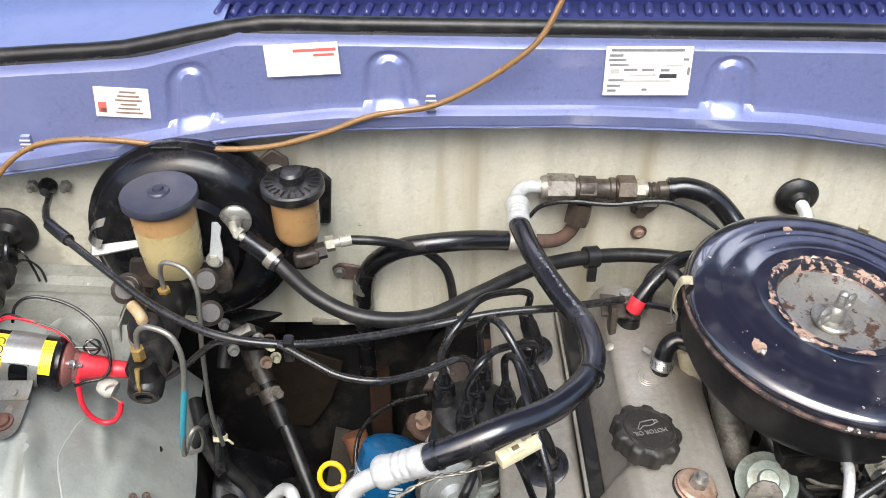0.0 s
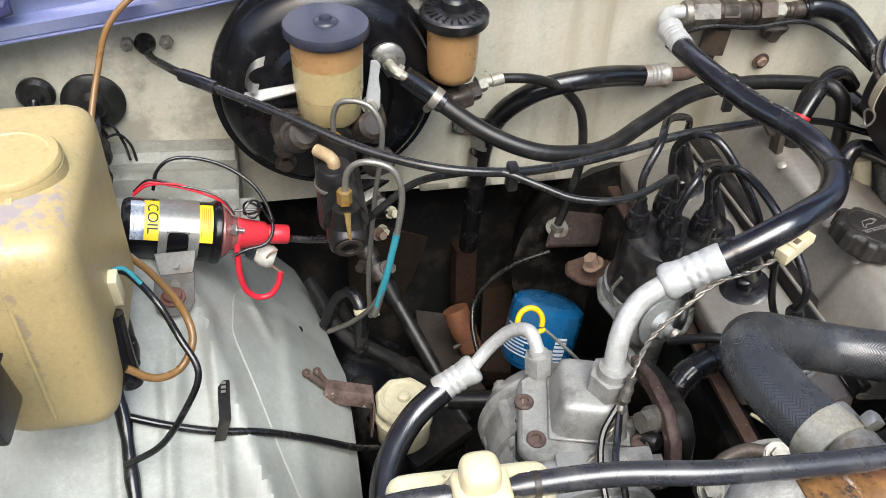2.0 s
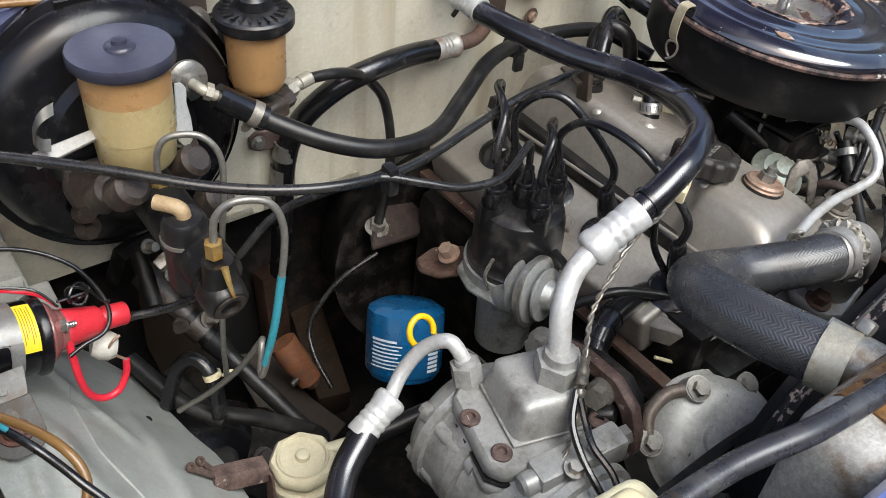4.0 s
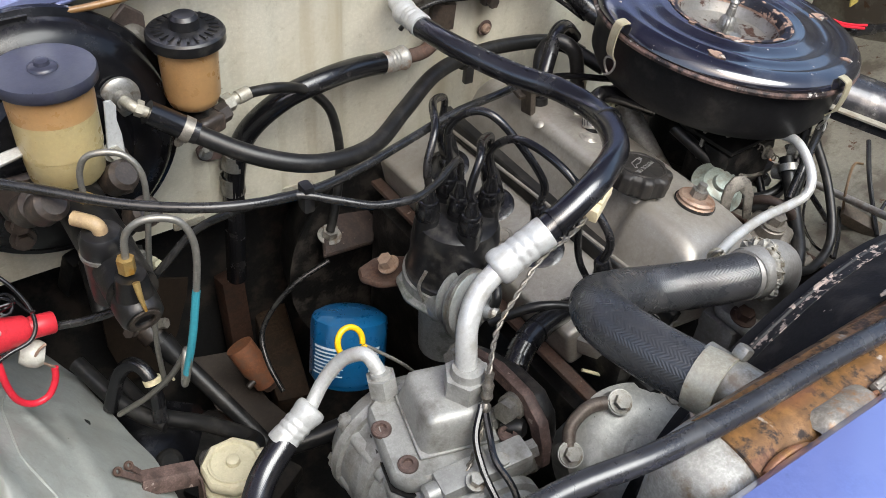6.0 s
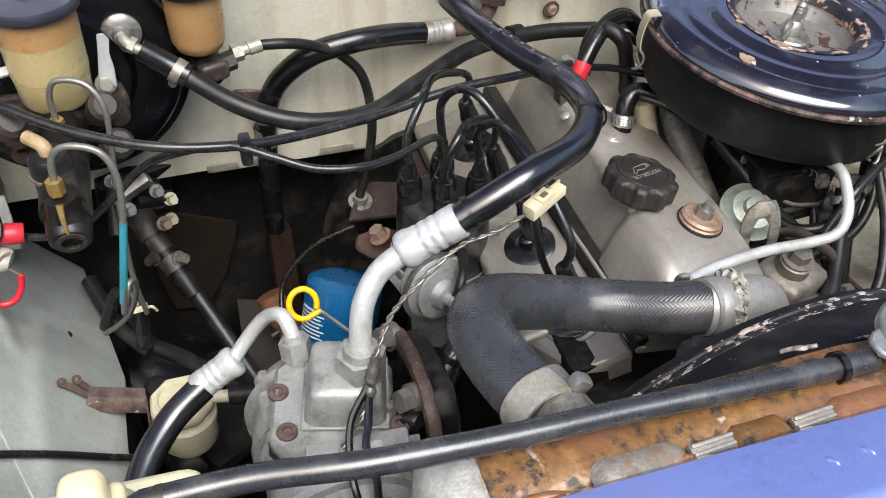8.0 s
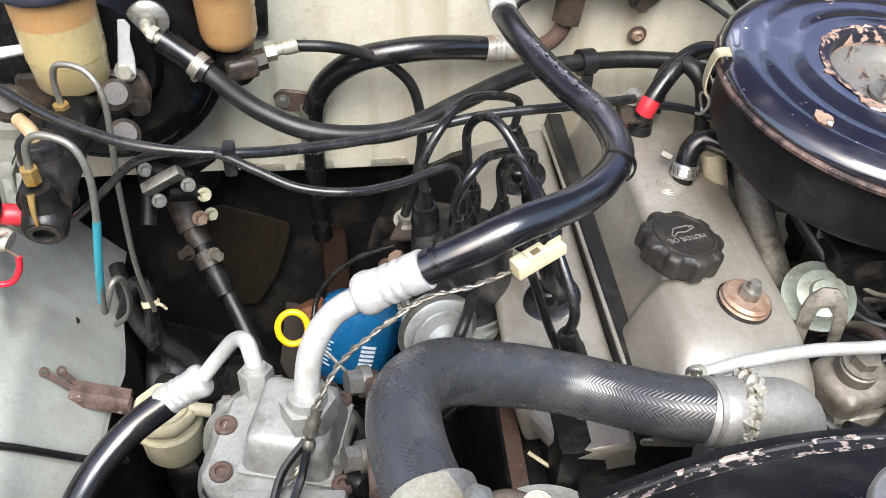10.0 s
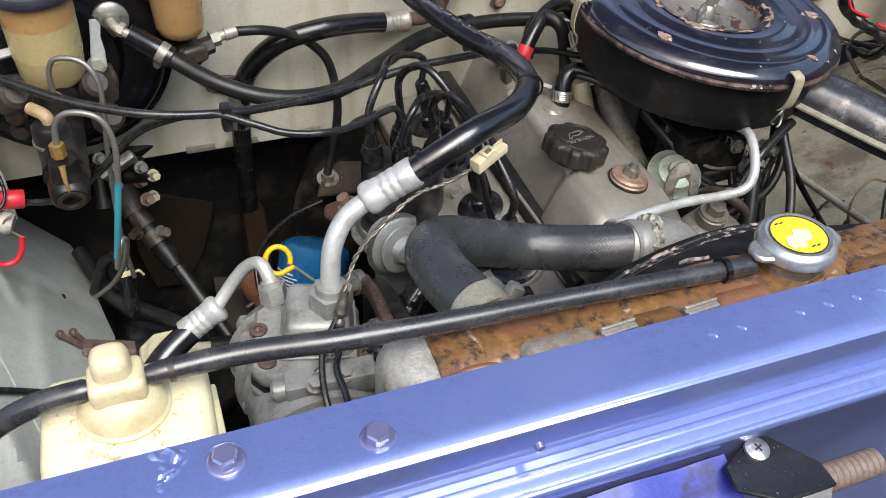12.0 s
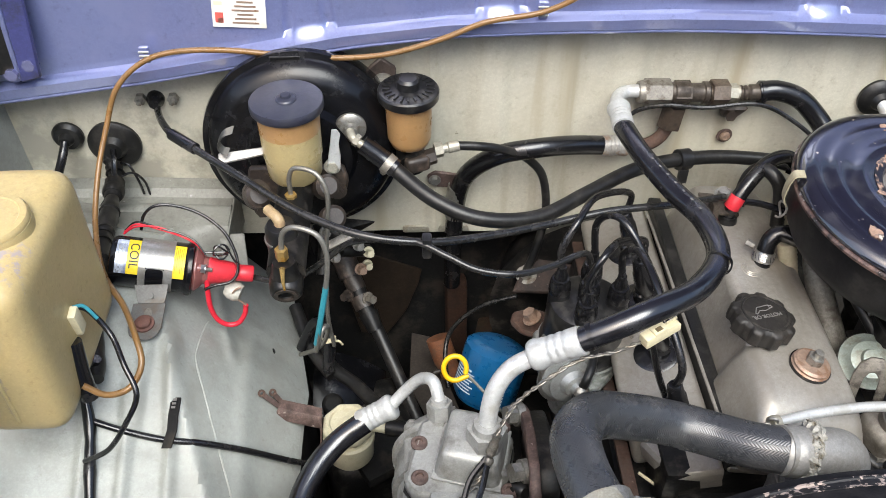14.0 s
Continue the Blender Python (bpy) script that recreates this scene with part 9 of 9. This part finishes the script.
part("tape_tag", block((0.030, 0.003, 0.024), pose(0.904, 0.783, 0.684, -10, 0, 12), 0.001), mat("yellow_cloth_tape", (0.50, 0.40, 0.10), 0.7, grain=0.15), relay_r, "yellow tape tag")
hose("lever_hose", [(0.338, 0.550, 0.630), (0.342, 0.526, 0.662), (0.343, 0.500, 0.686), (0.350, 0.478, 0.688), (0.372, 0.478, 0.665), (0.38, 0.49, 0.63)], 0.0050, mat("brown_rubber", (0.07, 0.05, 0.042), 0.5, grain=0.15), "brown rubber hose over the coolant junction")
hose("grey_tube", [(0.350, 0.478, 0.700), (0.374, 0.489, 0.728), (0.399, 0.501, 0.739), (0.432, 0.516, 0.747)], 0.0050, CABLE, "grey tube rising to the air cleaner", n=12)
hose("link_rod", [(0.508, 0.586, 0.650), (0.538, 0.562, 0.598), (0.570, 0.527, 0.546)], 0.0038, RUBBER, "black rod down to the wing connector", "rod", n=10)
for x, z, r in ((0.784, 0.701, 0.034), (0.433, 0.787, 0.026)):
    thing("firewall_grommet", "black rubber grommet in the firewall", "grommet", lathe([(0, 0), (r, 0), (r, 0.004), (r * 0.8, 0.010), (r * 0.5, 0.012), (r * 0.35, 0.018), (0, 0.018)], to((x, 0.891, z), (0, -1, 0)), 30), RUBBER_MATT, group="firewall grommets")
hose("grommet_hose", [(0.433, 0.878, 0.787), (0.437, 0.865, 0.780), (0.442, 0.84, 0.762), (0.445, 0.80, 0.745)], 0.008, WHITE_ALU, "pale pipe through a firewall grommet", "pipe", n=12)
fw_bolt = thing("firewall_bolt", "small rusty bolt in the firewall", "bolt", at=(0.2465, 0.888, 0.733))
part("washer", lathe([(0, 0), (0.0105, 0), (0.0100, 0.0012), (0, 0.0014)], to((0.2465, 0.8885, 0.733), (0, -1, 0)), 22), STRAP_RUST, fw_bolt)
part("head", lathe([(0, 0.001), (0.0068, 0.001), (0.0066, 0.004), (0.0040, 0.0056), (0.0034, 0.0046), (0, 0.0046)], to((0.2465, 0.8885, 0.733), (0, -1, 0)), 18), NUT_PAD, fw_bolt)
horn = thing("grey_side_box", "grey finned box on the inner wing", "control box", at=(0.80, 0.55, 0.62))
part("case", block((0.10, 0.12, 0.07), pose(0.83, 0.52, 0.66, 0, 0, 10), 0.006), GREY_PAINT, horn)
for k in range(6):
    part("fin", block((0.008, 0.122, 0.008), pose(0.787 + 0.017 * k, 0.519 + 0.003 * k, 0.697, 0, 0, 10), 0.002), GREY_PAINT, horn)

thing("red_brown_casting", "red-brown painted lug below the thermostat", "casting", block((0.060, 0.030, 0.020), pose(0.318, 0.440, 0.605, 15, 5, -8), 0.006), mat("red_brown_paint", (0.26, 0.10, 0.07), 0.55, col2=(0.14, 0.06, 0.04), patch=40, grain=0.12))
hose("bypass_return_hose", [(0.262, 0.462, 0.650), (0.290, 0.455, 0.640), (0.308, 0.440, 0.637), (0.330, 0.434, 0.640), (0.352, 0.446, 0.648), (0.374, 0.472, 0.660), (0.396, 0.505, 0.680), (0.41, 0.53, 0.70)], 0.0078, RUBBER_MATT, "dull black return hose looping under the carburettor", n=14)
thing("wing_stud_nut", "pale plated nut beside the return hose", "nut", hexagon(0.008, 0.010, to((0.391, 0.466, 0.625), (0.3, -0.6, 0.6))), BRIGHT)
thing("hose_spring_clamp", "small wire hose clamp under the air cleaner", "hose clamp", lathe([(0.009, -0.004), (0.0112, -0.004), (0.0112, 0.004), (0.009, 0.004)], to((0.404, 0.520, 0.694), (0.3, 0.6, 0.6)), 20), DULL_METAL)

# ---- labels on the cowl ----
def cowl_label(name, x0, x1, z0, z1, lean, label, bars):
    y = 0.8655
    w, h = x1 - x0, z1 - z0
    m = pose((x0 + x1) / 2, y, (z0 + z1) / 2, 90 - 9, 0, 0) @ pose(0, 0, 0, 0, 0, lean)
    ob = thing(name, label, "label", prism([(-w / 2, -h / 2), (w / 2, -h / 2), (w / 2, h / 2), (-w / 2, h / 2)], 0.0008, m, 0), LABEL_WHITE)
    for bx, bz, bw, bh, ink in bars:
        part("print_bar", block((bw * w, bh * h, 0.0006), m @ pose((bx - 0.5) * w, (bz - 0.5) * h, 0.0006), 0), ink, ob)
    return ob


cowl_label("fluid_label", -0.384, -0.324, 0.912, 0.946, -3, "small worn cream label with a red mark", [(0.13, 0.32, 0.15, 0.34, INK_RED), (0.15, 0.22, 0.10, 0.16, NUT_PAD), (0.12, 0.80, 0.16, 0.12, CLIP_CREAM)] + [(0.62, 0.16 + 0.14 * k, 0.5 - 0.1 * (k % 3), 0.06, NUT_PAD) for k in range(6)])
cowl_label("warning_label", -0.190, -0.111, 0.963, 0.998, 3, "white label with a line of red print", [(0.68, 0.78, 0.58, 0.09, INK_RED), (0.80, 0.62, 0.28, 0.08, INK_RED)])
cowl_label("data_plate", 0.174, 0.267, 0.940, 0.994, 0, "pale printed data plate on the cowl", [(0.48, 0.93, 0.84, 0.055, INK_GREY), (0.12, 0.82, 0.16, 0.05, INK_GREY), (0.14, 0.73, 0.20, 0.05, INK_GREY), (0.16, 0.63, 0.22, 0.05, INK_GREY), (0.30, 0.53, 0.16, 0.05, INK_GREY), (0.50, 0.53, 0.14, 0.05, INK_GREY), (0.70, 0.52, 0.10, 0.05, INK_GREY), (0.80, 0.62, 0.20, 0.04, INK_FAINT), (0.93, 0.74, 0.06, 0.05, INK_GREY), (0.12, 0.50, 0.10, 0.10, INK_FAINT), (0.74, 0.40, 0.20, 0.085, INK), (0.45, 0.42, 0.30, 0.04, INK_FAINT), (0.14, 0.32, 0.18, 0.05, INK_GREY), (0.50, 0.30, 0.55, 0.04, INK_FAINT), (0.12, 0.20, 0.16, 0.05, INK_GREY), (0.10, 0.10, 0.10, 0.05, INK_GREY), (0.48, 0.12, 0.06, 0.05, INK_GREY), (0.97, 0.50, 0.03, 0.16, INK_GREY)])
